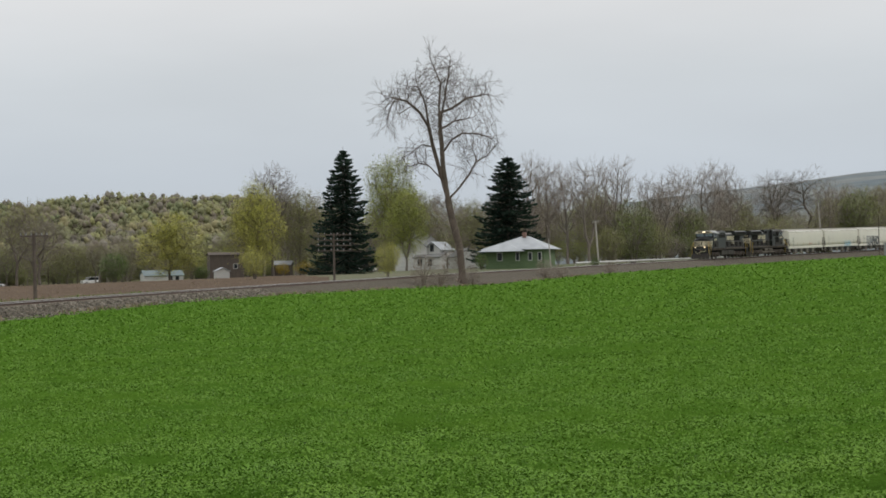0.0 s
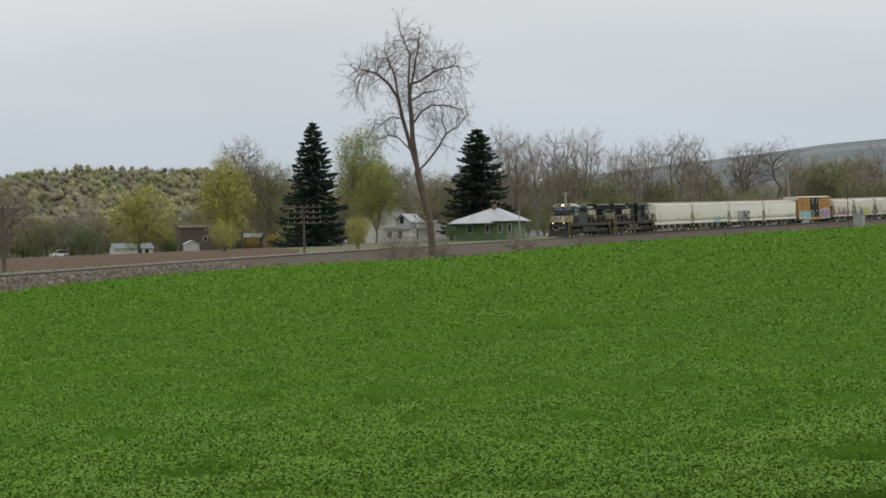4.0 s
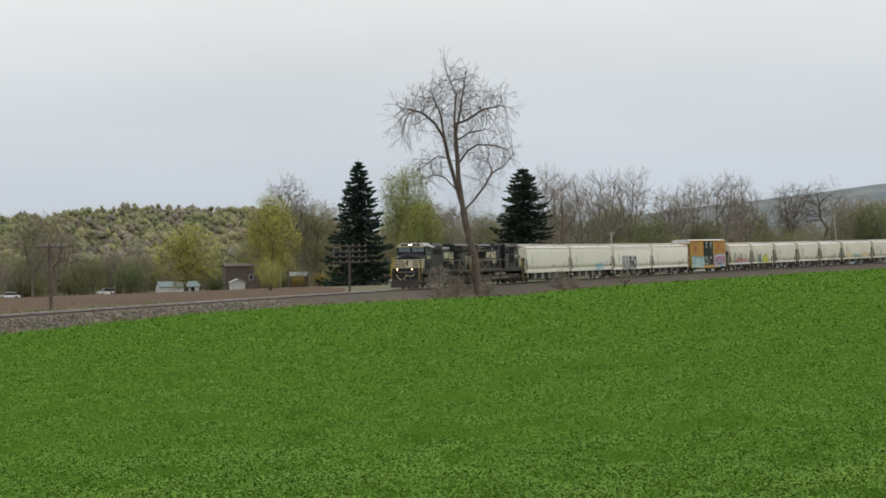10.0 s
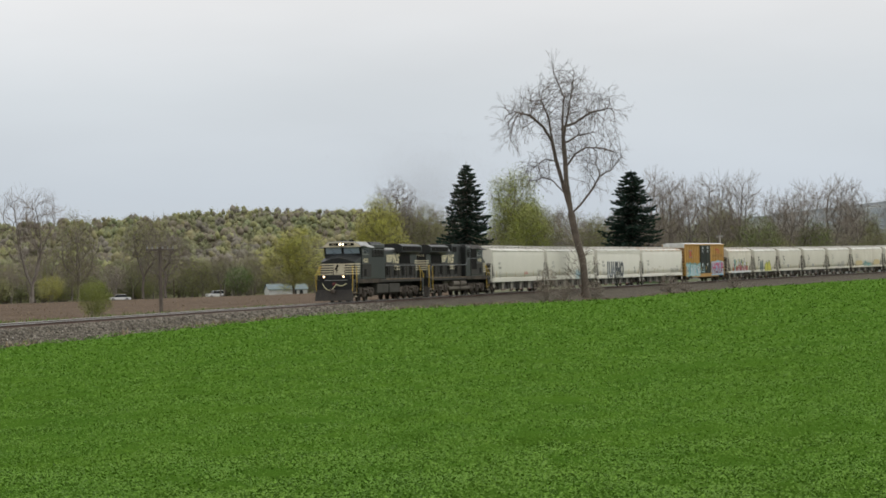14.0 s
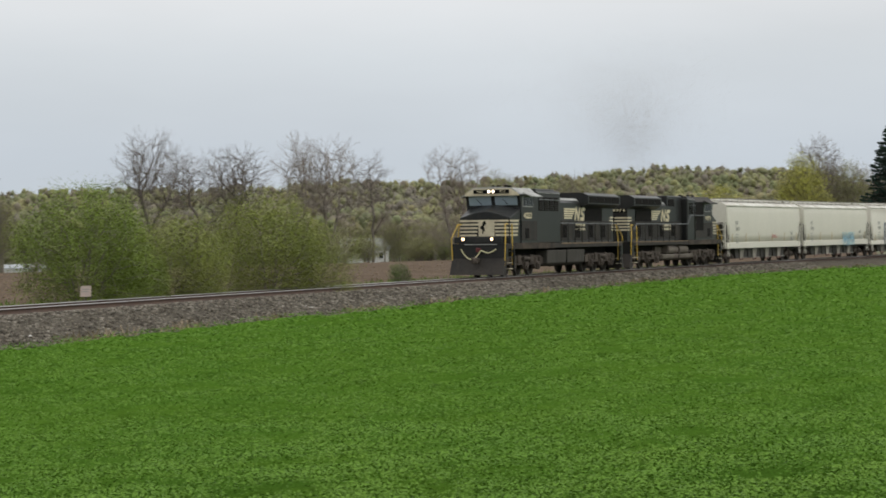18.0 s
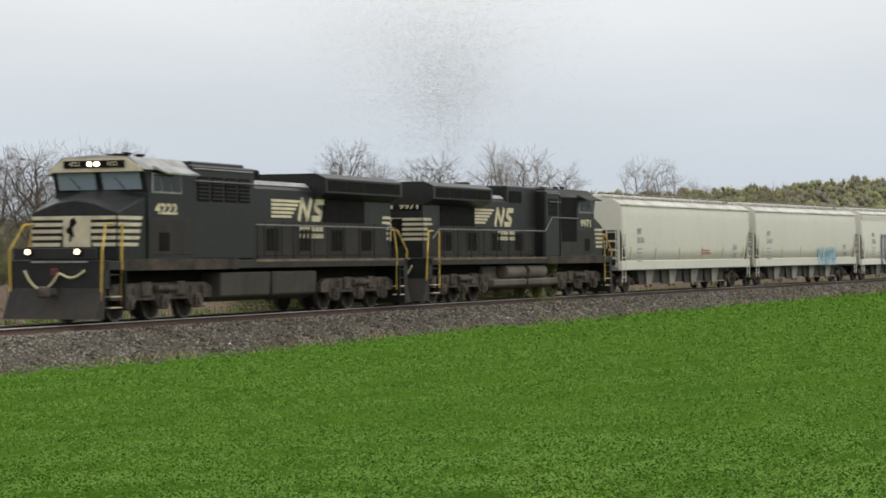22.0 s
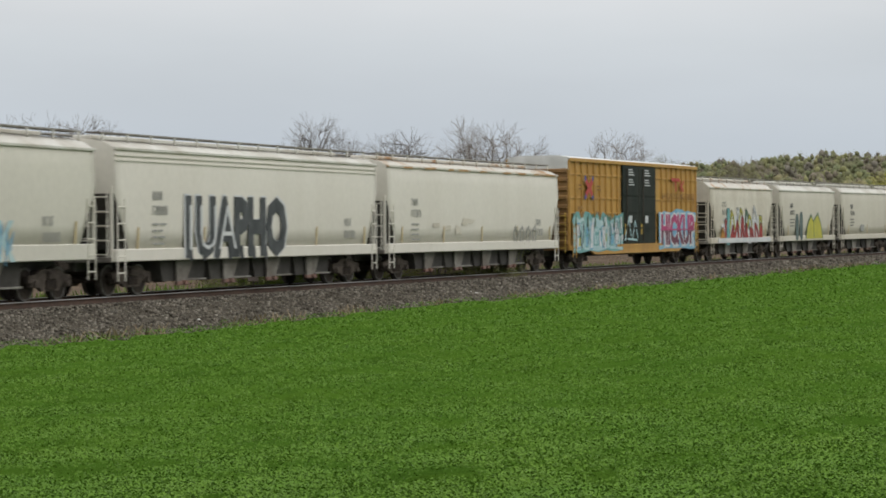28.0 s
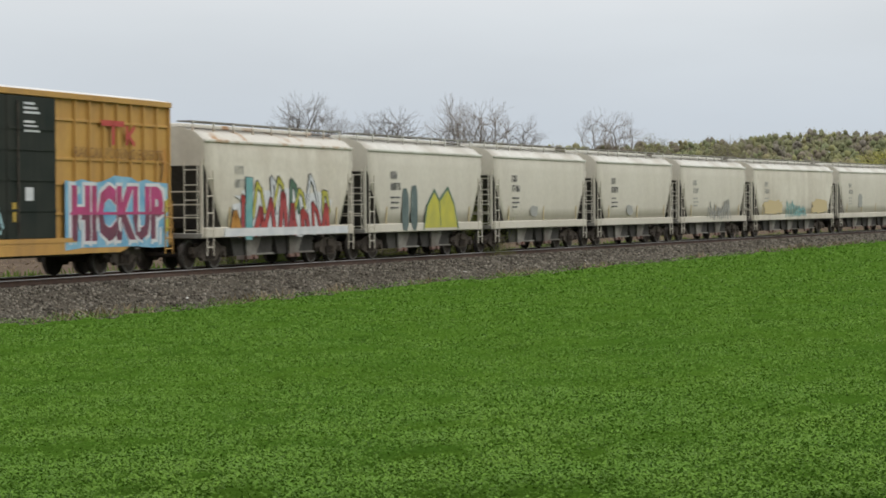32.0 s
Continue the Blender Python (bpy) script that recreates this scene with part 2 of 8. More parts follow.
def prism(bm, outline, x0, x1, axis="x", index=0):
    """An outline drawn in the other two axes, drawn out from x0 to x1 along one axis."""
    def at(u, v, w):
        return {"x": (w, u, v), "y": (u, w, v), "z": (u, v, w)}[axis]
    a = [bm.verts.new(at(u, v, x0)) for u, v in outline]
    b = [bm.verts.new(at(u, v, x1)) for u, v in outline]
    made = [bm.faces.new(a), bm.faces.new(list(reversed(b)))]
    for i in range(len(a)):
        j = (i + 1) % len(a)
        made.append(bm.faces.new((a[j], a[i], b[i], b[j])))
    for f in made:
        f.material_index = index
    bmesh.ops.recalc_face_normals(bm, faces=made)
    return bm


def thing(name, m=None, label="", category="", group="", kind=""):
    ob = new(name)
    ob.empty_display_size = 0.2
    if m is not None:
        ob.matrix_world = m
    return tagged(ob, label, category, group, kind)


# ---- ground: one sheet to the horizon ----
def build_ground():
    az = np.radians(np.concatenate([np.arange(-180, -24, 6.0), np.arange(-24, 42, 0.3), np.arange(42, 180, 6.0)]))
    r = np.concatenate([[0.0, 0.5], np.geomspace(3, 60, 40), np.linspace(62, 520, 150), np.geomspace(530, 4600, 60)])
    A_, R_ = np.meshgrid(az, r)
    x, y = (R_ * np.sin(A_)).ravel(), (R_ * np.cos(A_)).ravel()
    z = ground_height(x, y)
    s, d = nearest(x, y)
    dist = np.hypot(x, y)
    soil_here = (d < -7) & (dist < 520)
    z = z + np.where(soil_here & (dist < 330), 0.05 * lumps(x, y, 1.1) + 0.06 * lumps(x, y, 4.0), 0)
    na, nr = len(az), len(r)
    j, i = np.meshgrid(np.arange(nr - 1), np.arange(na), indexing="ij")
    i2 = (i + 1) % na
    faces = np.stack([j * na + i, (j + 1) * na + i, (j + 1) * na + i2, j * na + i2], -1).reshape(-1, 4)[:, ::-1]
    fx, fy = x[faces].mean(1), y[faces].mean(1)
    fs, fd = nearest(fx, fy)
    fdist = np.hypot(fx, fy)
    faz = np.degrees(np.arctan2(fx, fy))
    soil = (fd < -9) & (fdist < np.interp(faz, [-14, 3, 6, 13, 15.2, 16], [318, 318, 490, 490, 300, 0])) & (faz > -60) & (faz < 16)
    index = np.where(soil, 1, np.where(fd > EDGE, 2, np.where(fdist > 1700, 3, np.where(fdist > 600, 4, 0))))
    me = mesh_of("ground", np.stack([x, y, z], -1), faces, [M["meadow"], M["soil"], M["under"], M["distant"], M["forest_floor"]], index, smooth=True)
    return tagged(new("ground", me), "open farmland with a ploughed brown field beyond the track", "ground", kind="structure")


build_ground()


# ---- track: ballast bed, rails, ties ----
def ribbon(name, section, s0, s1, step, material, smooth=False, wob=0.0):
    """A cross-section (lateral, up) swept along the track."""
    ss = np.arange(s0, s1 + step / 2, step)
    pts = np.stack([rail_at(ss, l, u) for l, u in section], 1)
    n, k = pts.shape[:2]
    if wob:
        rng = np.random.default_rng(5)
        pts[:, :, 2] += rng.normal(0, wob, (n, k))
    i, j = np.meshgrid(np.arange(n - 1), np.arange(k - 1), indexing="ij")
    f = np.stack([i * k + j, i * k + j + 1, (i + 1) * k + j + 1, (i + 1) * k + j], -1).reshape(-1, 4)
    return mesh_of(name, pts.reshape(-1, 3), f, material, smooth=smooth)


def build_track():
    bed = [(-4.4, -1.35), (-3.6, -0.85), (-2.2, -0.30), (-1.7, -0.21), (-0.8, -0.21), (0.8, -0.21), (1.7, -0.21), (2.2, -0.30)]
    bed += [(2.2 + 3.1 * t, -0.30 - 1.1 * t) for t in (0.12, 0.25, 0.37, 0.5, 0.62, 0.75, 0.87, 1.0)]
    ob = new("ballast_bed", ribbon("ballast_bed", bed, -120, 620, 0.5, M["ballast"], wob=0.02))
    tagged(ob, "grey crushed-stone ballast bed with a sloping shoulder", "ballast", kind="structure")
    half = [(0.075, -0.172), (0.075, -0.162), (0.012, -0.145), (0.009, -0.05), (0.036, -0.036)]
    for side in (-0.755, 0.755):
        rail = thing("rail", None, "long steel rail with a rusty web and polished top", "rail", group="rails of the track")
        sec = [(side - l, u) for l, u in half]
        sec_b = [(side + l, u) for l, u in reversed(half)]
        web = child(new("rail_web", ribbon("rail_web", sec + [(side - 0.037, -0.006)], -120, 620, 2.0, M["rail_side"])), rail)
        child(new("rail_flange", ribbon("rail_flange", [(side + 0.037, -0.006)] + sec_b, -120, 620, 2.0, M["rail_side"])), rail)
        head = child(new("rail_head", ribbon("rail_head", [(side - 0.0385, -0.024), (side - 0.0385, -0.003), (side - 0.03, 0.001), (side + 0.03, 0.001), (side + 0.0385, -0.003), (side + 0.0385, -0.024)], -120, 620, 2.0, M["rail_top"])), rail)
        tagged(head, "polished running surface")


build_track()

# ---- the train: two locomotives, four long hoppers, a boxcar, a string of short hoppers ----
M.update(
    black=mat("locomotive_black", (0.0165, 0.0180, 0.0185), 0.38, second=(0.029, 0.0285, 0.0265), scale=0.5, contrast=(0.4, 0.75), grain=0.75, grain_scale=7, streak=((0.045, 0.041, 0.036), 2.2, 0.22), spec=0.22),
    dusty=mat("dusty_black", (0.030, 0.028, 0.026), 0.7, second=(0.048, 0.042, 0.036), scale=0.9, contrast=(0.35, 0.7), grain=0.75, grain_scale=7, streak=((0.075, 0.058, 0.044), 2.4, 0.35), spec=0.2),
    rust_stain=mat("rust_stain", (0.36, 0.20, 0.085), 0.85, second=(0.47, 0.33, 0.19), scale=3.0, spec=0.2),
    rust_edge=mat("rusty_edge", (0.20, 0.145, 0.095), 0.8, second=(0.11, 0.085, 0.065), scale=1.4, contrast=(0.35, 0.65), spec=0.2),
    rail_grey=mat("grey_handrail", (0.17, 0.18, 0.19), 0.6, second=(0.11, 0.115, 0.12), scale=3),
    grime=mat("road_grime", (0.100, 0.080, 0.063), 0.9, second=(0.045, 0.040, 0.036), spec=0.15, scale=1.5, grain=0.6, grain_scale=16, bump=0.2),
    bogie=mat("bogie_casting", (0.138, 0.115, 0.096), 0.9, second=(0.058, 0.048, 0.041), spec=0.15, scale=2.2, grain=0.6, grain_scale=12),
    tank=mat("fuel_tank_paint", (0.150, 0.132, 0.110), 0.8, second=(0.105, 0.090, 0.076), scale=1.0, streak=((0.12, 0.10, 0.08), 3.0, 0.4), spec=0.15),
    tank_dark=mat("dark_tank_paint", (0.066, 0.062, 0.054), 0.75, second=(0.045, 0.042, 0.037), scale=1.0, streak=((0.10, 0.088, 0.072), 2.0, 0.3), spec=0.15),
    cream=mat("cream_stripe", (0.58, 0.52, 0.37), 0.6, second=(0.44, 0.38, 0.27), scale=2.5),
    white=mat("white_letter", (0.68, 0.60, 0.40), 0.6, second=(0.54, 0.47, 0.32), scale=3),
    yellow=mat("safety_yellow", (0.55, 0.36, 0.04), 0.55, second=(0.35, 0.24, 0.05), scale=4),
    hose=mat("pale_hose", (0.50, 0.47, 0.28), 0.6),
    glass=mat("cab_glass", (0.020, 0.024, 0.027), 0.12, spec=0.35),
    # pale blue base colour paints the sky's reflection into the glass
    screen=mat("windscreen_glass", (0.26, 0.32, 0.37), 0.05, spec=1.0),
    silver=mat("weathered_aluminium", (0.36, 0.36, 0.345), 0.6, metal=0.2, second=(0.22, 0.22, 0.21), scale=2),
    wheel=mat("wheel_steel", (0.035, 0.029, 0.026), 0.8, metal=0.2, second=(0.06, 0.047, 0.038), scale=4, spec=0.2),
    tread=mat("wheel_tread", (0.16, 0.15, 0.14), 0.5, metal=0.7, second=(0.08, 0.07, 0.06), scale=6),
    # near-black for black parts, and as painted shade in openings and undersides
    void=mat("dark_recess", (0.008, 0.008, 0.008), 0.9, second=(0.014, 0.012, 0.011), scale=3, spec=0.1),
    lamp=glow("headlamp_glow", (1.0, 0.80, 0.55), 6.0),
    lamp_dim=glow("ditch_lamp_glow", (1.0, 0.72, 0.42), 4.0),
    red=mat("red_gladhand", (0.10, 0.015, 0.015), 0.6),
    hop_a=mat("hopper_grey_white", (0.645, 0.618, 0.535), 0.55, second=(0.595, 0.572, 0.50), scale=0.35, contrast=(0.3, 0.75), grain=0.93, grain_scale=5, streak=((0.54, 0.50, 0.42), 0.9, 0.14)),
    hop_b=mat("hopper_white", (0.725, 0.69, 0.62), 0.55, second=(0.67, 0.635, 0.565), scale=0.35, contrast=(0.3, 0.75), grain=0.94, grain_scale=5, streak=((0.55, 0.50, 0.42), 0.9, 0.18)),
    hop_c=mat("hopper_stained", (0.66, 0.62, 0.53), 0.65, second=(0.52, 0.47, 0.385), scale=0.5, contrast=(0.35, 0.7), grain=0.9, grain_scale=5, streak=((0.36, 0.30, 0.23), 0.9, 0.4)),
    hop_d=mat("hopper_cream_dusty", (0.61, 0.573, 0.492), 0.6, second=(0.54, 0.50, 0.425), scale=0.4, contrast=(0.3, 0.75), grain=0.92, grain_scale=5, streak=((0.44, 0.39, 0.31), 0.9, 0.3)),
    bay_plate=mat("hopper_bay_plate", (0.34, 0.318, 0.27), 0.75, second=(0.22, 0.20, 0.17), scale=0.9, contrast=(0.35, 0.7), grain=0.85, grain_scale=7),
    hop_roof=mat("hopper_roof", (0.64, 0.63, 0.58), 0.6, second=(0.47, 0.44, 0.38), scale=0.8, contrast=(0.4, 0.7), grain=0.9, grain_scale=6),
    hop_rust=mat("hopper_roof_rusty", (0.60, 0.57, 0.51), 0.65, second=(0.40, 0.24, 0.12), scale=1.1, contrast=(0.52, 0.66), grain=0.9, grain_scale=6),
    hop_under=mat("hopper_bay_grey", (0.30, 0.29, 0.26), 0.8, second=(0.16, 0.14, 0.12), scale=1.0, contrast=(0.35, 0.65), grain=0.8, grain_scale=8),
    # dark undersides: the shade below a car is in this colour, with dirt
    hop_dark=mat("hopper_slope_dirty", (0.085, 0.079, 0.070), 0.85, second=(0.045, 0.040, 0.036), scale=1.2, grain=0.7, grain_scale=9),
    gate=mat("rusty_gate", (0.24, 0.13, 0.10), 0.85, second=(0.14, 0.10, 0.085), scale=4),
    ochre=mat("boxcar_yellow", (0.50, 0.285, 0.065), 0.6, second=(0.43, 0.23, 0.055), scale=0.7, contrast=(0.35, 0.7), grain=0.9, grain_scale=5, streak=((0.27, 0.15, 0.06), 1.7, 0.4)),
    # darker copy of the ochre: shade on the ends, also used for marks
    ochre_end=mat("boxcar_end", (0.30, 0.165, 0.05), 0.75, second=(0.20, 0.11, 0.045), scale=0.8, grain=0.8, grain_scale=5),
    plug=mat("boxcar_door_green", (0.011, 0.017, 0.014), 0.6, second=(0.022, 0.026, 0.021), scale=0.9, streak=((0.07, 0.06, 0.05), 2.0, 0.25), spec=0.15),
    roof_white=mat("boxcar_roof", (0.68, 0.68, 0.66), 0.5, second=(0.5, 0.5, 0.48), scale=1),
    ink=mat("stencil_ink", (0.08, 0.08, 0.085), 0.7),
    ink_faint=mat("faded_stencil", (0.30, 0.30, 0.28), 0.7),
    tan=mat("sill_mark_tan", (0.50, 0.40, 0.22), 0.7),
    g_black=mat("spray_black", (0.028, 0.032, 0.036), 0.6, second=(0.07, 0.075, 0.08), scale=2),
    g_sky=mat("spray_pale_blue", (0.30, 0.46, 0.50), 0.6, second=(0.42, 0.55, 0.56), scale=1.5),
    g_blue=mat("spray_blue", (0.11, 0.30, 0.46), 0.6, second=(0.22, 0.42, 0.55), scale=2),
    g_teal=mat("spray_teal", (0.10, 0.30, 0.31), 0.6, second=(0.2, 0.38, 0.36), scale=2),
    g_pink=mat("spray_magenta", (0.42, 0.045, 0.17), 0.6, second=(0.30, 0.03, 0.10), scale=2),
    g_plum=mat("spray_plum", (0.10, 0.025, 0.05), 0.6, second=(0.16, 0.04, 0.07), scale=2),
    g_red=mat("spray_red", (0.42, 0.045, 0.035), 0.6, second=(0.30, 0.04, 0.05), scale=2),
    g_green=mat("spray_green", (0.06, 0.13, 0.085), 0.6, second=(0.10, 0.18, 0.12), scale=2),
    g_plate=mat("spray_slate", (0.055, 0.085, 0.085), 0.6, second=(0.12, 0.16, 0.155), scale=1.5),
    g_yell=mat("spray_yellow", (0.48, 0.44, 0.05), 0.6, second=(0.38, 0.36, 0.06), scale=2),
    g_white=mat("spray_white", (0.62, 0.62, 0.62), 0.6, second=(0.5, 0.52, 0.54), scale=2),
    g_orange=mat("spray_orange", (0.44, 0.20, 0.03), 0.6),
    mark_blue=mat("emblem_blue", (0.07, 0.08, 0.25), 0.6),
    mark_red=mat("emblem_red", (0.42, 0.05, 0.04), 0.6),
)


def lettering(name, words, size, material, parent, m, fat=0.0, thick=0.002, label="", width=None, tall=1.0):
    """Built-in letters as a thin solid mesh, lying in the plane of m, centred on it."""
    cu = bpy.data.curves.new(name, "FONT")
    cu.body, cu.size, cu.align_x, cu.align_y = words, size, "CENTER", "CENTER"
    cu.offset, cu.extrude, cu.resolution_u = fat, thick, 2
    tmp = bpy.data.objects.new(name, cu)
    scene.collection.objects.link(tmp)
    bpy.context.view_layer.update()
    me = bpy.data.meshes.new_from_object(tmp.evaluated_get(bpy.context.evaluated_depsgraph_get()))
    bpy.data.objects.remove(tmp)
    co = np.empty(len(me.vertices) * 3)
    me.vertices.foreach_get("co", co)
    co = co.reshape(-1, 3)
    stretch_x = width / max(np.ptp(co[:, 0]), 1e-3) if width else 1.0
    me.transform(m @ Matrix.Diagonal((stretch_x, tall, 1, 1)))
    me.materials.clear()
    me.materials.append(material)
    ob = child(new(name, me), parent)
    return tagged(ob, label) if label else ob


def side_plane(x, z, y=-1.56):
    """The frame in which flat marks lie on a car's side, seen from the field (y < 0) or from beyond (y > 0)."""
    return pose(x, y, z, 90, 0, 0) if y < 0 else pose(x, y, z, 90, 0, 180)


def bars(bm, rows, y, t=0.004):
    """Unreadable stencilling: plain bars (x0, x1, z0, z1)."""
    for x0, x1, z0, z1 in rows:
        box(bm, x0, x1, y - t / 2, y + t / 2, z0, z1)
    return bm


def blob(bm, cx, cz, w, h, y, seed, n=22, rough=0.18, t=0.004):
    """A sprayed patch with an uneven outline, flat on the car's side."""
    rng = random.Random(seed)
    pts = []
    for i in range(n):
        a = 2 * math.pi * i / n
        k = 1 + rng.uniform(-rough, rough)
        sx = math.copysign(abs(math.cos(a)) ** 0.6, math.cos(a))
        sz = math.copysign(abs(math.sin(a)) ** 0.6, math.sin(a))
        pts.append((cx + w / 2 * k * sx, cz + h / 2 * k * sz))
    return prism(bm, pts, y - t / 2, y + t / 2, "y")


def stroke(bm, pts, width, y, t=0.004):
    """A broad sprayed line along points (x, z)."""
    for (x0, z0), (x1, z1) in zip(pts, pts[1:]):
        d = Vector((x1 - x0, z1 - z0))
        if d.length < 1e-4:
            continue
        n = Vector((-d.y, d.x)).normalized() * width / 2
        e = d.normalized() * width * 0.25
        prism(bm, [(x0 - e.x + n.x, z0 - e.y + n.y), (x1 + e.x + n.x, z1 + e.y + n.y), (x1 + e.x - n.x, z1 + e.y - n.y), (x0 - e.x - n.x, z0 - e.y - n.y)], y - t / 2, y + t / 2, "y")
    return bm


# wheels turn as the train rolls: one key each frame, shared by all wheelsets of a size
def rolled(t):
    return 14.3016 * t + 0.016717 * t * t - 0.636774e-3 * t**3


def wheel_mesh(r, gauge=0.755):
    bm = bmesh.new()
    for side in (-1, 1):
        y = side * gauge
        rod(bm, (0, y - side * 0.07, 0), (0, y + side * 0.065, 0), r, 28, index=1)
        rod(bm, (0, y - side * 0.10, 0), (0, y - side * 0.065, 0), r + 0.025, 28)
        rod(bm, (0, y + side * 0.060, 0), (0, y + side * 0.072, 0), r * 0.86, 24)
        rod(bm, (0, y + side * 0.07, 0), (0, y + side * 0.13, 0), 0.13, 12)
        for k in range(5):
            a = k * 2 * math.pi / 5
            rod(bm, (r * 0.5 * math.cos(a), y + side * 0.07, r * 0.5 * math.sin(a)), (r * 0.5 * math.cos(a), y + side * 0.078, r * 0.5 * math.sin(a)), r * 0.13, 8)
    rod(bm, (0, -gauge, 0), (0, gauge, 0), 0.085, 10)
    me = bpy.data.meshes.new("wheelset")
    bm.to_mesh(me)
    bm.free()
    me.materials.append(M["wheel"])
    me.materials.append(M["tread"])
    return me


WHEELS = {}


def wheelset(r, x, parent, back=False):
    """A wheelset on its bogie; the turning is the same for all of one size."""
    key = (r, back)
    if key not in WHEELS:
        WHEELS[key] = new("wheelset", wheel_mesh(r))
        ob = WHEELS[key]
        TURNING.append((ob, r, back))
    else:
        ob = WHEELS[key].copy()
        scene.collection.objects.link(ob)
        SAME_TURN.append((ob, WHEELS[key]))
    ob.parent = parent
    ob.matrix_parent_inverse = Matrix.Translation((x, 0, r))
    return ob


TURNING, SAME_TURN = [], []


def freight_bogie(x, parent, back=False):
    """Two-axle bogie with cast side frames, springs, bolster."""
    bm = bmesh.new()
    for side in (-1, 1):
        y = side * 1.02
        top = [(-1.12, 0.50), (-1.12, 0.68), (-0.75, 0.72), (-0.42, 0.86), (0.42, 0.86), (0.75, 0.72), (1.12, 0.68), (1.12, 0.50), (0.75, 0.50), (0.58, 0.38), (0.40, 0.26), (-0.40, 0.26), (-0.58, 0.38), (-0.75, 0.50)]
        prism(bm, [(u + x, v) for u, v in top], y - 0.07, y + 0.07, "y")
        for u in (-0.86, 0.86):
            box(bm, x + u - 0.15, x + u + 0.15, y - 0.10, y + 0.10, 0.36, 0.60, 0.03)
            rod(bm, (x + u, y + side * 0.09, 0.46), (x + u, y + side * 0.17, 0.46), 0.105, 12)
    ob = part("bogie", bm, M["bogie"], parent, "rust-brown cast two-axle bogie")
    for side in (-1, 1):
        for u in (-0.20, 0.0, 0.20):
            bm = bmesh.new()
            rod(bm, (x + u, side * 1.11, 0.32), (x + u, side * 1.11, 0.56), 0.075, 8)
            part("spring", bm, M["wheel"], ob)
    bm = bmesh.new()
    box(bm, x - 0.2, x + 0.2, -1.2, 1.2, 0.56, 0.80, 0.04)
    part("bolster", bm, M["bogie"], ob)
    for u in (-0.86, 0.86):
        wheelset(0.457, x + u, ob, back)
    return ob


def coupler(x, way, parent):
    bm = bmesh.new()
    box(bm, x - way * 0.55, x, -0.09, 0.09, 0.78, 0.98, 0.02)
    box(bm, x - way * 0.05, x + way * 0.16, -0.17, 0.17, 0.72, 1.04, 0.05)
    part("coupler", bm, M["bogie"], parent)


def ladder(name, x, y, z0, z1, width, rungs, parent, along="x", material=None, r=0.022):
    bm = bmesh.new()
    for k in (-1, 1):
        p = (x + k * width / 2, y) if along == "x" else (x, y + k * width / 2)
        rod(bm, (*p, z0), (*p, z1), r * 1.2, 6)
    for i in range(rungs):
        z = z0 + (i + 0.5) * (z1 - z0) / rungs
        a, b = ((x - width / 2, y, z), (x + width / 2, y, z)) if along == "x" else ((x, y - width / 2, z), (x, y + width / 2, z))
        rod(bm, a, b, r, 6)
    part(name, bm, material or M["hop_under"], parent)


# ---- locomotives ----
def loco_bogie(x0, parent, back):
    axles = [x0 - 2.0, x0, x0 + 2.0]
    bm = bmesh.new()
    for side in (-1, 1):
        y = side * 1.12
        line = [(-3.0, 0.62), (-3.0, 0.95), (-2.5, 1.08), (2.5, 1.08), (3.0, 0.95), (3.0, 0.62), (2.45, 0.62), (2.2, 0.36), (1.75, 0.36), (1.5, 0.60), (0.45, 0.60), (0.25, 0.36), (-0.25, 0.36), (-0.45, 0.60), (-1.5, 0.60), (-1.75, 0.36), (-2.2, 0.36), (-2.45, 0.62)]
        prism(bm, [(x0 + u, v) for u, v in line], y - 0.09, y + 0.09, "y")
        for u in (-1.0, 1.0):
            box(bm, x0 + u - 0.28, x0 + u + 0.28, y - 0.05 + side * 0.10, y + 0.05 + side * 0.12, 0.70, 1.12, 0.03)
    ob = part("bogie", bm, M["bogie"], parent, "grimy brown three-axle bogie")
    for i, ax in enumerate(axles):
        for side in (-1, 1):
            bm = bmesh.new()
            box(bm, ax - 0.2, ax + 0.2, side * 1.24 - 0.09, side * 1.24 + 0.09, 0.33, 0.76, 0.04)
            rod(bm, (ax, side * 1.32, 0.53), (ax, side * 1.38, 0.53), 0.12, 12)
            rod(bm, (ax - 0.34, side * 1.2, 0.62), (ax - 0.34, side * 1.2, 0.98), 0.09, 8)
            rod(bm, (ax + 0.34, side * 1.2, 0.62), (ax + 0.34, side * 1.2, 0.98), 0.09, 8)
            part("axle_box", bm, M["bogie"], ob)
        wheelset(0.533, ax, ob, back)
    for side in (-1, 1):
        bm = bmesh.new()
        rod(bm, (x0 - 0.62, side * 1.30, 0.93), (x0 + 0.62, side * 1.30, 0.93), 0.10, 10)
        part("brake_cylinder", bm, M["bogie"], ob)


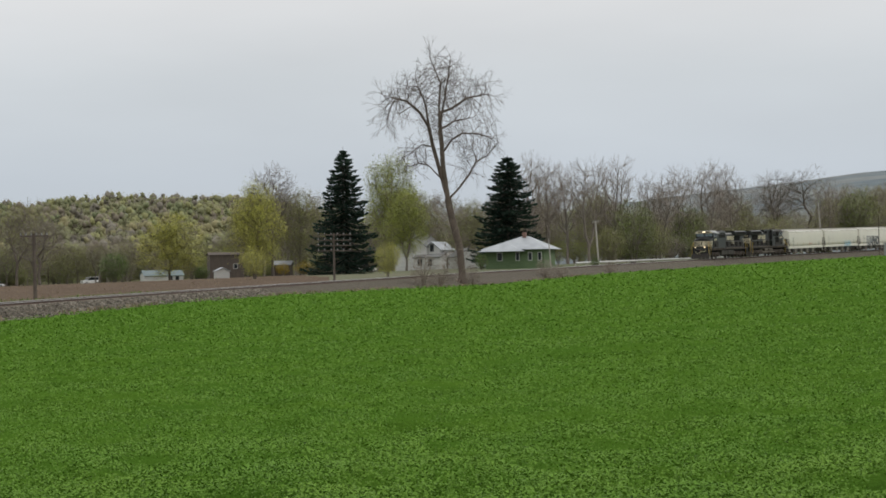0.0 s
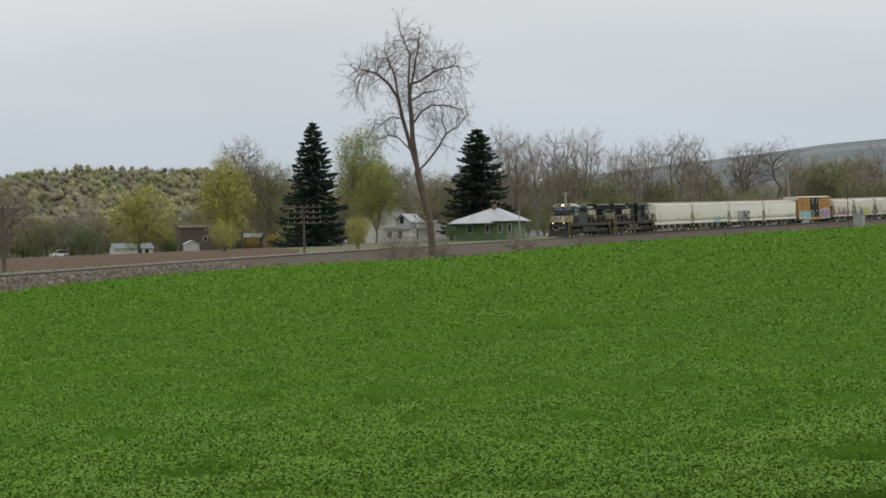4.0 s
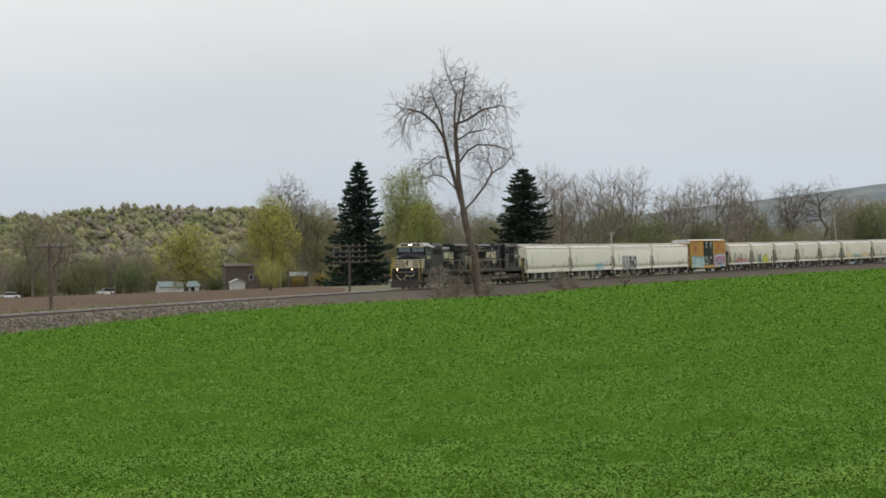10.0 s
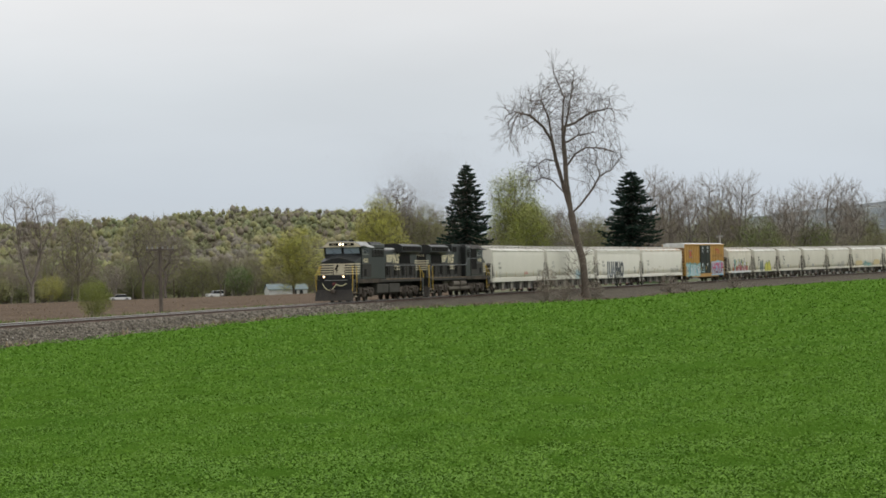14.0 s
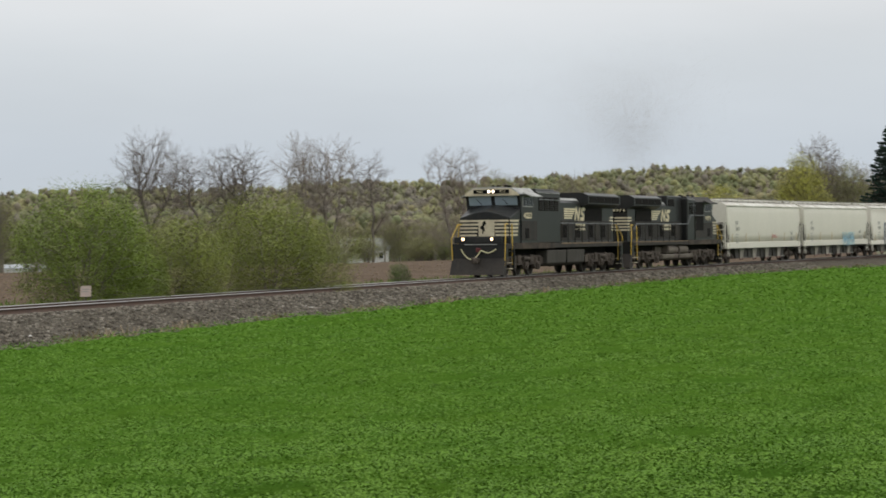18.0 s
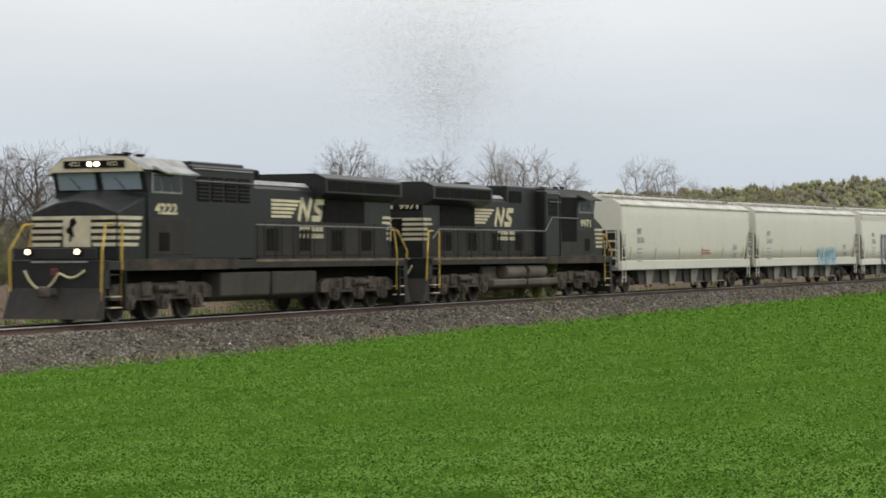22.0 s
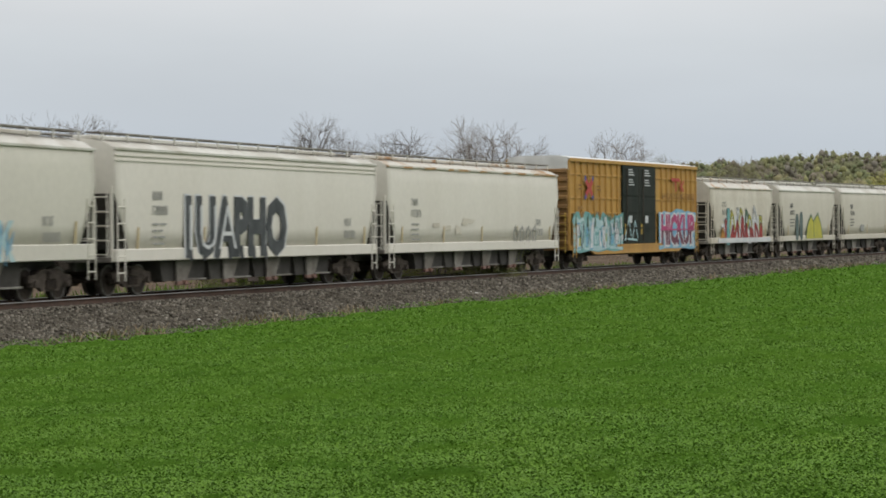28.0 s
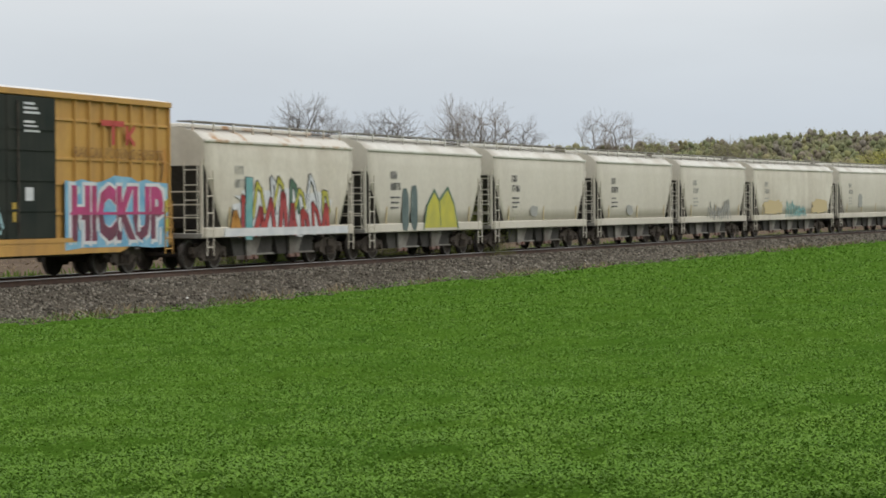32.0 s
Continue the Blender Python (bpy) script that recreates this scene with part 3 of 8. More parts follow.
def locomotive(name, number, label, cab_back, tall_end, logo, back, lit, tank):
    """Six-axle wide-cab freight locomotive; the cab end is towards -x, u metres from its front coupler."""
    ob = thing(name, None, label, "locomotive", group="locomotives of the train")
    X = 11.15
    E = 0.75 if number[0] == "4" else 0.0  # the leading engine is a little longer behind

    def P(pname, bm, material, lab="", smooth=False):
        return part(pname, bm, material, ob, lab, smooth)

    # frame and ends
    bm = bmesh.new()
    box(bm, 1.0 - X, 21.4 + E - X, -1.50, 1.50, 1.46, 1.72, 0.02)
    P("frame_sill", bm, M["dusty"], "dusty dark frame sill")
    # solid box whose near-black colour holds the shade under the walkway
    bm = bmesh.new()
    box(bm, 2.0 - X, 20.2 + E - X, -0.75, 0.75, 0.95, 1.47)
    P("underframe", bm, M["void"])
    for u, w in ((0.98, 1), (21.4 + E, -1)):
        bm = bmesh.new()
        box(bm, u - X, u + w * 0.34 - X, -1.50, 1.50, 0.95, 1.74, 0.02)
        P("pilot", bm, M["black"])
        bm = bmesh.new()
        prism(bm, [(u - 0.42 * w - X, 0.14), (u + 0.1 * w - X, 0.14), (u + 0.22 * w - X, 1.02), (u + 0.02 * w - X, 1.02)], -1.45, 1.45, "y")
        P("snow_plough", bm, M["dusty"], "scuffed dark steel snow plough")
        bm = bmesh.new()
        box(bm, u - w * 0.06 - X, u - X, -1.0, 0.75, 1.67, 1.72)
        P("step_edge", bm, M["silver"], "worn bright edge of the end step")
        coupler(u - w * 0.55 - X, -w, ob)
        hose = []
        for i in range(15):
            k = i / 14
            hose.append((u - w * 0.16 - X, -1.0 + 1.9 * k, 1.46 - 0.20 * math.sin(min(k / 0.45, 1) * math.pi) - 0.52 * abs(math.sin(max(0, (k - 0.42) / 0.58) * math.pi)) ** 0.8))
        P("air_hose", rods(hose, 0.035), M["hose"], "pale yellow air hose slung in loops")
        bm = bmesh.new()
        box(bm, u - w * 0.12 - X, u - X, -0.12, 0.12, 1.30, 1.52, 0.03)
        P("hose_bracket", bm, M["red"], "dull red hose bracket")
        for side in (-1, 1):
            for zz in (0.42, 0.72, 1.02, 1.32):
                bm = bmesh.new()
                box(bm, u + w * 0.36 - X, u + w * 0.95 - X, side * 1.42 - 0.10, side * 1.42 + 0.10, zz, zz + 0.035)
                P("step", bm, M["cream"] if zz < 0.9 else M["black"])
            bm = bmesh.new()
            box(bm, u + w * 0.95 - X, u + w * 1.0 - X, side * 1.5 - 0.12, side * 1.5 + 0.0, 0.40, 1.46)
            P("step_plate", bm, M["black"])
            zt = 2.72
            P("grab_rail", rods([(u - w * 0.02 - X, side * 1.42, 0.62 if u < 5 else 0.9), (u - w * 0.02 - X, side * 1.47, 2.0), (u + w * 0.45 - X, side * 1.30, zt), (u + w * 0.95 - X, side * 1.25, zt + 0.02)], 0.035), M["yellow"], "yellow end grab rail")
            P("stair_rail", rods([(u + w * 0.98 - X, side * 1.49, 0.62), (u + w * 0.98 - X, side * 1.49, 2.0), (u + w * 1.10 - X, side * 1.44, zt)], 0.035), M["yellow"])
    # nose and cab
    bm = bmesh.new()
    front = [bm.verts.new((1.93 - X, y, z)) for y, z in ((-1.38, 1.72), (1.38, 1.72), (1.38, 3.06), (0.55, 3.34), (0, 3.42), (-0.55, 3.34), (-1.38, 3.06))]
    rear = [bm.verts.new((3.42 - X, y, z)) for y, z in ((-1.46, 1.72), (1.46, 1.72), (1.46, 3.52), (0.55, 3.72), (0, 3.76), (-0.55, 3.72), (-1.46, 3.52))]
    bm.faces.new(front)
    bm.faces.new(rear[::-1])
    for i in range(7):
        bm.faces.new((front[i], rear[i], rear[(i + 1) % 7], front[(i + 1) % 7]))
    bmesh.ops.recalc_face_normals(bm, faces=bm.faces)
    bmesh.ops.bevel(bm, geom=[e for e in bm.edges], offset=0.035, segments=1, affect="EDGES")
    nose = P("nose", bm, M["black"], "black wide nose with a raised centre")
    bm = bmesh.new()
    box(bm, 1.90 - X, 1.93 - X, -0.34, 0.34, 1.80, 2.08, 0.01)
    part("nose_door_sill", bm, M["dusty"], nose)
    bm = bmesh.new()
    prism(bm, [(3.40 - X, 1.72), (3.40 - X, 3.66), (3.20 - X, 4.30), (cab_back - X, 4.30), (cab_back - X, 1.72)], -1.50, 1.50, "y")
    cab = P("cab", bm, M["black"])
    bm = bmesh.new()
    prism(bm, [(-1.53, 4.28), (-1.10, 4.64), (0, 4.70), (1.10, 4.64), (1.53, 4.28)], 3.08 - X, cab_back + 0.05 - X, "x")
    part("cab_roof", bm, M["silver"] if number[0] == "4" else M["dusty"], cab, "weathered silver-grey cab roof" if number[0] == "4" else "dusty dark-grey cab roof")
    bm = bmesh.new()
    prism(bm, [(-1.50, 4.22), (-1.42, 4.36), (-1.0, 4.60), (1.0, 4.60), (1.42, 4.36), (1.50, 4.22)], 3.02 - X, 3.16 - X, "x")
    part("visor_band", bm, M["cream"] if number[0] == "4" else M["dusty"], cab, "band above the windscreens")
    for y in (-0.62, 0.62):
        bm = bmesh.new()
        box(bm, 2.96 - X, 3.04 - X, y - 0.36, y + 0.36, 4.34, 4.54, 0.01)
        nb = part("number_board", bm, M["void"], cab)
        lettering("board_number", number, 0.17, M["white"], nb, pose(2.955 - X, y, 4.44, 90, 0, -90))
    bm = bmesh.new()
    box(bm, 2.96 - X, 3.04 - X, -0.24, 0.24, 4.34, 4.54, 0.02)
    hb = part("headlight_housing", bm, M["void"], cab)
    for y in (-0.12, 0.12):
        bm = bmesh.new()
        rod(bm, (2.97 - X, y, 4.44), (2.935 - X, y, 4.44), 0.07, 16)
        part("headlight", bm, M["lamp"] if lit else M["screen"], hb, "glowing headlight" if lit else "unlit headlight")
    for y in (-0.72, 0.72):
        bm = bmesh.new()
        m = pose(3.285 - X, y, 3.97, 0, -17.5, 0)
        bmesh.ops.create_cube(bm, size=1, matrix=m @ Matrix.Diagonal((0.05, 1.22, 0.50, 1)))
        part("windscreen", bm, M["screen"], cab, "windscreen with a blue-grey sky reflection in its colour")
        bm = bmesh.new()
        rod(bm, (3.30 - X, y - 0.1, 3.74), (3.22 - X, y + 0.28, 4.16), 0.015, 5)
        part("wiper", bm, M["void"], cab)
    for side in (-1, 1):
        bm = bmesh.new()
        box(bm, 3.62 - X, 5.35 - X, side * 1.50 - 0.02, side * 1.50 + 0.02, 3.62, 4.20, 0.01)
        fr = part("side_window_frame", bm, M["silver"], cab)
        for a, b in ((3.70, 4.12), (4.18, 4.72), (4.78, 5.28)):
            bm = bmesh.new()
            box(bm, a - X, b - X, side * 1.515 - 0.015, side * 1.515 + 0.015, 3.68, 4.14)
            part("side_pane", bm, M["glass"], fr)
        bm = bmesh.new()
        prism(bm, [(side * 1.50, 4.40), (side * 1.98, 4.20), (side * 1.98, 4.15), (side * 1.50, 4.33)], 3.7 - X, 5.55 - X, "x")
        part("sun_visor", bm, M["silver"] if number[0] == "4" else M["dusty"], cab, "sun visor over the cab window")
        bm = bmesh.new()
        box(bm, 4.0 - X, 4.62 - X, side * 1.51 - 0.02, side * 1.51 + 0.02, 1.98, 2.52, 0.02)
        part("vent_door", bm, M["void"], cab)
        bm = bmesh.new()
        box(bm, 2.0 - X, tall_end - X if tall_end < 9.5 else 8.9 - X, side * 1.52 - 0.012, side * 1.52 + 0.012, 1.44, 1.76, 0.01)
        part("cab_skirt", bm, M["grime"], cab, "rust-stained skirt along the cab")
        bm = bmesh.new()
        box(bm, 3.44 - X, cab_back - 0.04 - X, side * 1.505 - 0.008, side * 1.505 + 0.008, 1.88, 2.9, 0.006)
        part("lower_panel", bm, M["dusty"], cab)
        lettering("cab_number", number, 0.42, M["white"], cab, side_plane(4.43 - X, 3.17, side * 1.515), fat=0.014, width=1.32)
        # stripes that wrap the nose
        for k in range(5):
            z = 2.12 + 0.185 * k
            bm = bmesh.new()
            ring = []
            for u, v in ((1.95, z), (1.95, z + 0.10), (2.98 + 0.05 * k, z + 0.10), (2.94 + 0.05 * k, z)):
                ring.append((u - X, side * (1.386 + 0.0537 * (u - 1.93)), v))
            near, far = [bm.verts.new(p) for p in ring], [bm.verts.new((p[0], p[1] - side * 0.02, p[2])) for p in ring]
            bm.faces.new(near)
            bm.faces.new(far[::-1])
            for i in range(4):
                bm.faces.new((near[i], far[i], far[(i + 1) % 4], near[(i + 1) % 4]))
            bmesh.ops.recalc_face_normals(bm, faces=bm.faces)
            part("side_stripe", bm, M["cream"], nose)
    for k in range(5):
        z = 2.12 + 0.185 * k
        for side in (-1, 1):
            bm = bmesh.new()
            a, b = (0.42 - 0.03 * k, 1.33) if side > 0 else (-1.33, -0.62 + 0.03 * k)
            box(bm, 1.895 - X + 0.05 * (3.0 - z) * 0.0 - 0.02, 1.915 - X, a, b, z, z + 0.10)
            part("nose_stripe", bm, M["cream"], nose)
    bm = bmesh.new()
    box(bm, 1.87 - X, 1.91 - X, -0.55, 0.32, 2.10, 2.96, 0.01)
    emblem = part("nose_panel", bm, M["cream"], nose, "cream nose panel with a dark emblem")
    bm = bmesh.new()
    prism(bm, [(-0.05, 2.35), (0.02, 2.62), (-0.12, 2.78), (-0.05, 2.92), (0.08, 2.86), (0.12, 2.66), (0.22, 2.60), (0.20, 2.50), (0.10, 2.45), (0.12, 2.25), (0.06, 2.25), (0.03, 2.42)], 1.855 - X, 1.872 - X, "x")
    part("emblem", bm, M["void"], emblem)
    for y in (-0.78, 0.78):
        bm = bmesh.new()
        rod(bm, (0.95 - X, y, 1.97), (0.80 - X, y, 1.97), 0.13, 14)
        dl = P("ditch_lamp_case", bm, M["void"])
        bm = bmesh.new()
        rod(bm, (0.805 - X, y, 1.97), (0.78 - X, y, 1.97), 0.075, 14)
        part("ditch_lamp", bm, M["lamp_dim"] if lit else M["screen"], dl, "lit ditch lamp" if lit else "unlit ditch lamp")
    bm = bmesh.new()
    box(bm, 0.86 - X, 0.98 - X, -1.3, 1.3, 1.76, 2.08, 0.02)
    P("anticlimber", bm, M["black"])
    # equipment cabinet behind the cab, full width
    bm = bmesh.new()
    box(bm, cab_back - X, tall_end - X, -1.47, 1.47, 1.72, 4.52, 0.06)
    P("equipment_cabinet", bm, M["black"])
    bm = bmesh.new()
    box(bm, cab_back + 0.3 - X, tall_end - 0.4 - X, -1.3, 1.3, 4.48, 4.63, 0.04)
    P("cabinet_roof", bm, M["black"])
    for side in (-1, 1):
        for i in range(4):
            a = cab_back + 0.35 + i * (tall_end - cab_back - 0.6) / 4
            bm = bmesh.new()
            box(bm, a - X, a + (tall_end - cab_back - 0.6) / 4 - 0.12 - X, side * 1.475 - 0.012, side * 1.475 + 0.012, 3.45, 4.18, 0.008)
            grille = P("cabinet_grille", bm, M["void"], "dark louvred grille")
            for j in range(6):
                bm = bmesh.new()
                box(bm, a + 0.05 - X, a + (tall_end - cab_back - 0.6) / 4 - 0.17 - X, side * 1.49 - 0.012, side * 1.49 + 0.012, 3.52 + 0.11 * j, 3.56 + 0.11 * j)
                part("grille_slat", bm, M["dusty"], grille)
        P("cabinet_rail", rods([(cab_back + 0.1 - X, side * 1.56, 4.04), (tall_end - 0.2 - X, side * 1.56, 4.04)], 0.02), M["rail_grey"])
        P("cabinet_rail", rods([(cab_back + 0.1 - X, side * 1.50, 4.40), (tall_end - 0.2 - X, side * 1.50, 4.40)], 0.02), M["silver"])
    # engine hood
    bm = bmesh.new()
    prism(bm, [(-1.05, 1.72), (-1.05, 3.95), (-0.80, 4.20), (0.80, 4.20), (1.05, 3.95), (1.05, 1.72)], tall_end - 0.02 - X, 20.9 + E - X, "x")
    P("engine_hood", bm, M["black"], "black engine hood with grey dust")
    bm = bmesh.new()
    for side in (-1, 1):
        prism(bm, [(side * 0.93, 4.08), (side * 0.79, 4.205), (side * 0.78, 4.225), (side * 0.95, 4.085)], tall_end + 0.1 - X, 15.1 - X, "x")
    P("hood_edge", bm, M["silver"], "pale strip along the hood's upper edge")
    for side in (-1, 1):
        for i in range(9):
            a = tall_end + 0.25 + i * (20.4 + E - tall_end) / 9
            bm = bmesh.new()
            box(bm, a - X, a + (20.4 + E - tall_end) / 9 - 0.14 - X, side * 1.055 - 0.015, side * 1.055 + 0.015, 1.84, 2.96, 0.012)
            door = P("hood_door", bm, M["dusty"])
            if i % 2 == 1:
                for j in range(3):
                    bm = bmesh.new()
                    box(bm, a + 0.12 + j * 0.3 - X, a + 0.34 + j * 0.3 - X, side * 1.075 - 0.012, side * 1.075 + 0.012, 2.0, 2.7)
                    part("door_louvre", bm, M["void"], door)
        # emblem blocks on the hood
        a0, a1 = logo
        span = a1 - a0
        away = side > 0
        for k in range(5):
            z = 3.06 + 0.125 * k
            w = span * (0.36 + 0.042 * k)
            bm = bmesh.new()
            l, r = a0, a0 + w
            if away:
                l, r = a1 - w, a1
            box(bm, l - X, r - X, side * 1.06 - 0.006, side * 1.06 + 0.006, z, z + 0.085)
            P("emblem_stripe", bm, M["white"])
        bm = bmesh.new()
        q = a0 + span * 0.76 if not away else a0 + span * 0.24
        y = side * 1.062
        for zz in ([(-1.02, 3.02), (-0.78, 3.66)], [(-0.78, 3.66), (-0.40, 3.04)], [(-0.40, 3.04), (-0.10, 3.66)], [(0.0, 3.06), (0.52, 3.06)], [(0.52, 3.06), (0.66, 3.24)], [(0.66, 3.24), (0.22, 3.40)], [(0.22, 3.40), (0.32, 3.62)], [(0.32, 3.62), (0.86, 3.63)]):
            bm = bmesh.new()
            stroke(bm, [(q - X + (u if not away else -u), v) for u, v in zz], 0.20, y, 0.012)
            P("emblem_bar", bm, M["white"])
        for z0, n in ((2.64, 6), (2.41, 7)):
            for i in range(n):
                bm = bmesh.new()
                bars(bm, [(q - 1.0 + 1.85 * i / n - X, q - 1.0 + 1.85 * (i + 0.78) / n - X, z0, z0 + 0.15)], side * 1.078, 0.012)
                P("emblem_bar", bm, M["cream"])
        # rear stripes
        for k in range(5):
            z = 2.12 + 0.185 * k
            bm = bmesh.new()
            prism(bm, [(20.88 + E - X, z + 0.26), (20.88 + E - X, z + 0.36), (19.98 + E + 0.05 * k - X, z + 0.36), (19.95 + E + 0.05 * k - X, z + 0.26)], side * 1.062 - 0.006, side * 1.062 + 0.006, "y")
            P("rear_stripe", bm, M["cream"])
    for k in range(5):
        bm = bmesh.new()
        box(bm, 20.9 + E - X, 20.915 + E - X, 0.1 if k < 4 else -1.04, 1.04, 2.38 + 0.185 * k, 2.48 + 0.185 * k)
        P("rear_end_stripe", bm, M["cream"])
    bm = bmesh.new()
    prism(bm, [(-1.04, 2.05), (-0.5, 2.05), (-0.10, 2.55), (-0.2, 3.0), (-1.04, 3.0)], 20.9 + E - X, 20.918 + E - X, "x")
    P("rear_panel", bm, M["cream"], "cream panel on the hood's end")
    bm = bmesh.new()
    box(bm, 20.9 + E - X, 20.93 + E - X, -0.22, 0.22, 2.2, 3.2, 0.01)
    P("rear_door", bm, M["void"])
    for y in (-0.52, 0.52):
        bm = bmesh.new()
        box(bm, 20.88 + E - X, 20.94 + E - X, y - 0.45, y + 0.45, 3.50, 3.80, 0.01)
        rb = P("rear_number_board", bm, M["void"])
        lettering("board_number", number, 0.30, M["white"], rb, pose(20.945 + E - X, y, 3.65, 90, 0, 90), width=0.78, fat=0.008)
    # radiator section with wide wings
    bm = bmesh.new()
    prism(bm, [(-1.05, 3.70), (-1.50, 3.92), (-1.50, 4.40), (-1.15, 4.56), (1.15, 4.56), (1.50, 4.40), (1.50, 3.92), (1.05, 3.70)], 15.2 - X, 20.95 + E - X, "x")
    rad = P("radiator_wing", bm, M["black"], "broad black radiator wing")
    for side in (-1, 1):
        for i in range(4):
            a, w = 15.4 + i * (5.38 + E) / 4, (5.38 + E) / 4 - 0.08
            bm = bmesh.new()
            box(bm, a - X, a + w - X, side * 1.505 - 0.01, side * 1.505 + 0.01, 3.98, 4.34, 0.008)
            part("radiator_grille", bm, M["void"], rad)
        # dark sheet on the hood, painted as the shadow of the overhanging wing
        bm = bmesh.new()
        box(bm, 16.0 - X, 19.3 - X, side * 1.06 - 0.02, side * 1.06 + 0.02, 2.95, 3.70)
        part("radiator_recess", bm, M["void"], rad)
    # roof details
    if number[0] == "9":
        bm = bmesh.new()
        box(bm, 9.2 - X, 12.6 - X, -1.05, 1.05, 3.9, 4.64, 0.05)
        P("roof_box", bm, M["black"])
    bm = bmesh.new()
    q = tall_end + (0.0 if number[0] == "4" else 4.0)
    box(bm, q + 0.5 - X, q + 2.2 - X, -0.55, 0.55, 4.18, 4.58, 0.06)
    P("exhaust_silencer", bm, M["void"])
    bm = bmesh.new()
    rod(bm, (q + 1.4 - X, 0, 4.55), (q + 1.4 - X, 0, 4.72), 0.30, 14)
    P("exhaust_stack", bm, M["bogie"])
    for u, y in ((3.9, -0.5), (4.4, 0.1), (5.0, -0.3), (4.7, 0.5)):
        bm = bmesh.new()
        rod(bm, (u - X, y, 4.68), (u - X, y, 4.78), 0.10, 10)
        box(bm, u - 0.12 - X, u + 0.28 - X, y - 0.04, y + 0.04, 4.74, 4.80)
        part("roof_fitting", bm, M["void"], cab)
    hx = tall_end + 0.6
    for k in range(3):
        bm = bmesh.new()
        rod(bm, (hx + 0.1 * k - X, -0.45 + 0.22 * k, 4.32), (hx + 0.62 + 0.1 * k - X, -0.45 + 0.22 * k, 4.34), 0.035, 8, 0.11)
        P("horn", bm, M["void"], "black air horn")
    bm = bmesh.new()
    box(bm, hx - 0.1 - X, hx + 0.2 - X, -0.55, 0.1, 4.19, 4.30, 0.02)
    P("horn_bracket", bm, M["void"])
    # walkway rails
    for side in (-1, 1):
        u0 = tall_end + 0.05 if tall_end > 9 else cab_back + 2.8
        line = [(u0 - X, side * 1.45, 2.80)] if number[0] == "4" else [(5.4 - X, side * 1.53, 3.38), (8.7 - X, side * 1.53, 3.38), (9.4 - X, side * 1.50, 2.80)]
        P("handrail", rods(line + [(20.3 + E - X, side * 1.45, 2.80), (20.9 + E - X, side * 1.45, 2.45)], 0.026), M["rail_grey"], "grey walkway handrail")
        post = None
        for i in range(9):
            u = u0 + 0.15 + i * (20.2 + E - u0) / 8.4
            if post is None:
                bm = bmesh.new()
                rod(bm, (0, 0, 1.70), (0, 0, 2.80), 0.024, 6)
                post = P("handrail_post", bm, M["dusty"])
                q = post
            else:
                q = child(new("handrail_post", post.data), ob)
            q.location = (u - X, side * 1.45, 0)
        bm = bmesh.new()
        box(bm, tall_end - X, 21.0 + E - X, side * 1.50 - 0.015, side * 1.50 + 0.015, 1.655, 1.735)
        P("walkway_edge", bm, M["rust_edge"], "rusty worn walkway edge")
        if number[0] == "9":
            # flat panel: the doorway's inner shade is only its colour
            bm = bmesh.new()
            box(bm, 5.6 - X, 7.5 - X, side * 1.50 - 0.02, side * 1.50 + 0.02, 2.35, 4.25, 0.03)
            P("cab_door", bm, M["void"], "cab doorway, its shaded inside painted as a dark panel")
            bm = bmesh.new()
            box(bm, 11.0 - X, 12.3 - X, side * 1.06 - 0.02, side * 1.06 + 0.02, 3.95, 4.42, 0.01)
            P("box_grille", bm, M["void"])
    # fuel tank and air reservoirs
    t0, t1 = tank
    bm = bmesh.new()
    half = [(-1.05, 0.46), (-1.42, 0.60), (-1.45, 0.84), (-0.95, 0.90), (-0.95, 1.38)] if number[0] == "9" else [(-1.05, 0.46), (-1.42, 0.62), (-1.45, 1.34)]
    prism(bm, half + [(-y, z) for y, z in reversed(half)], t0 - X, t1 - X, "x")
    bmesh.ops.bevel(bm, geom=[e for e in bm.edges], offset=0.04, segments=1, affect="EDGES")
    fuel = P("fuel_tank", bm, M["tank"] if number[0] == "9" else M["tank_dark"], "dusty grey-brown fuel tank" if number[0] == "9" else "dusty dark-grey fuel tank")
    bm = bmesh.new()
    box(bm, (t0 + t1) / 2 - 0.03 - X, (t0 + t1) / 2 + 0.03 - X, -1.47, 1.47, 0.60, 0.86 if number[0] == "9" else 1.36)
    part("tank_seam", bm, M["void"], fuel)
    if number[0] == "9":
        for side in (-1, 1):
            for i in range(2):
                a = t0 + 1.2 + i * 2.4
                bm = bmesh.new()
                rod(bm, (a - X, side * 1.18, 1.14), (a + 2.1 - X, side * 1.18, 1.14), 0.27, 16)
                bmesh.ops.bevel(bm, geom=[e for e in bm.edges if e.calc_face_angle(0) > 1.2], offset=0.06, segments=2, affect="EDGES")
                part("air_reservoir", bm, M["tank"], fuel, "round air reservoir")
    loco_bogie(4.75 - X, ob, back)
    loco_bogie(17.55 + 1.2 * E - X, ob, back)
    return ob


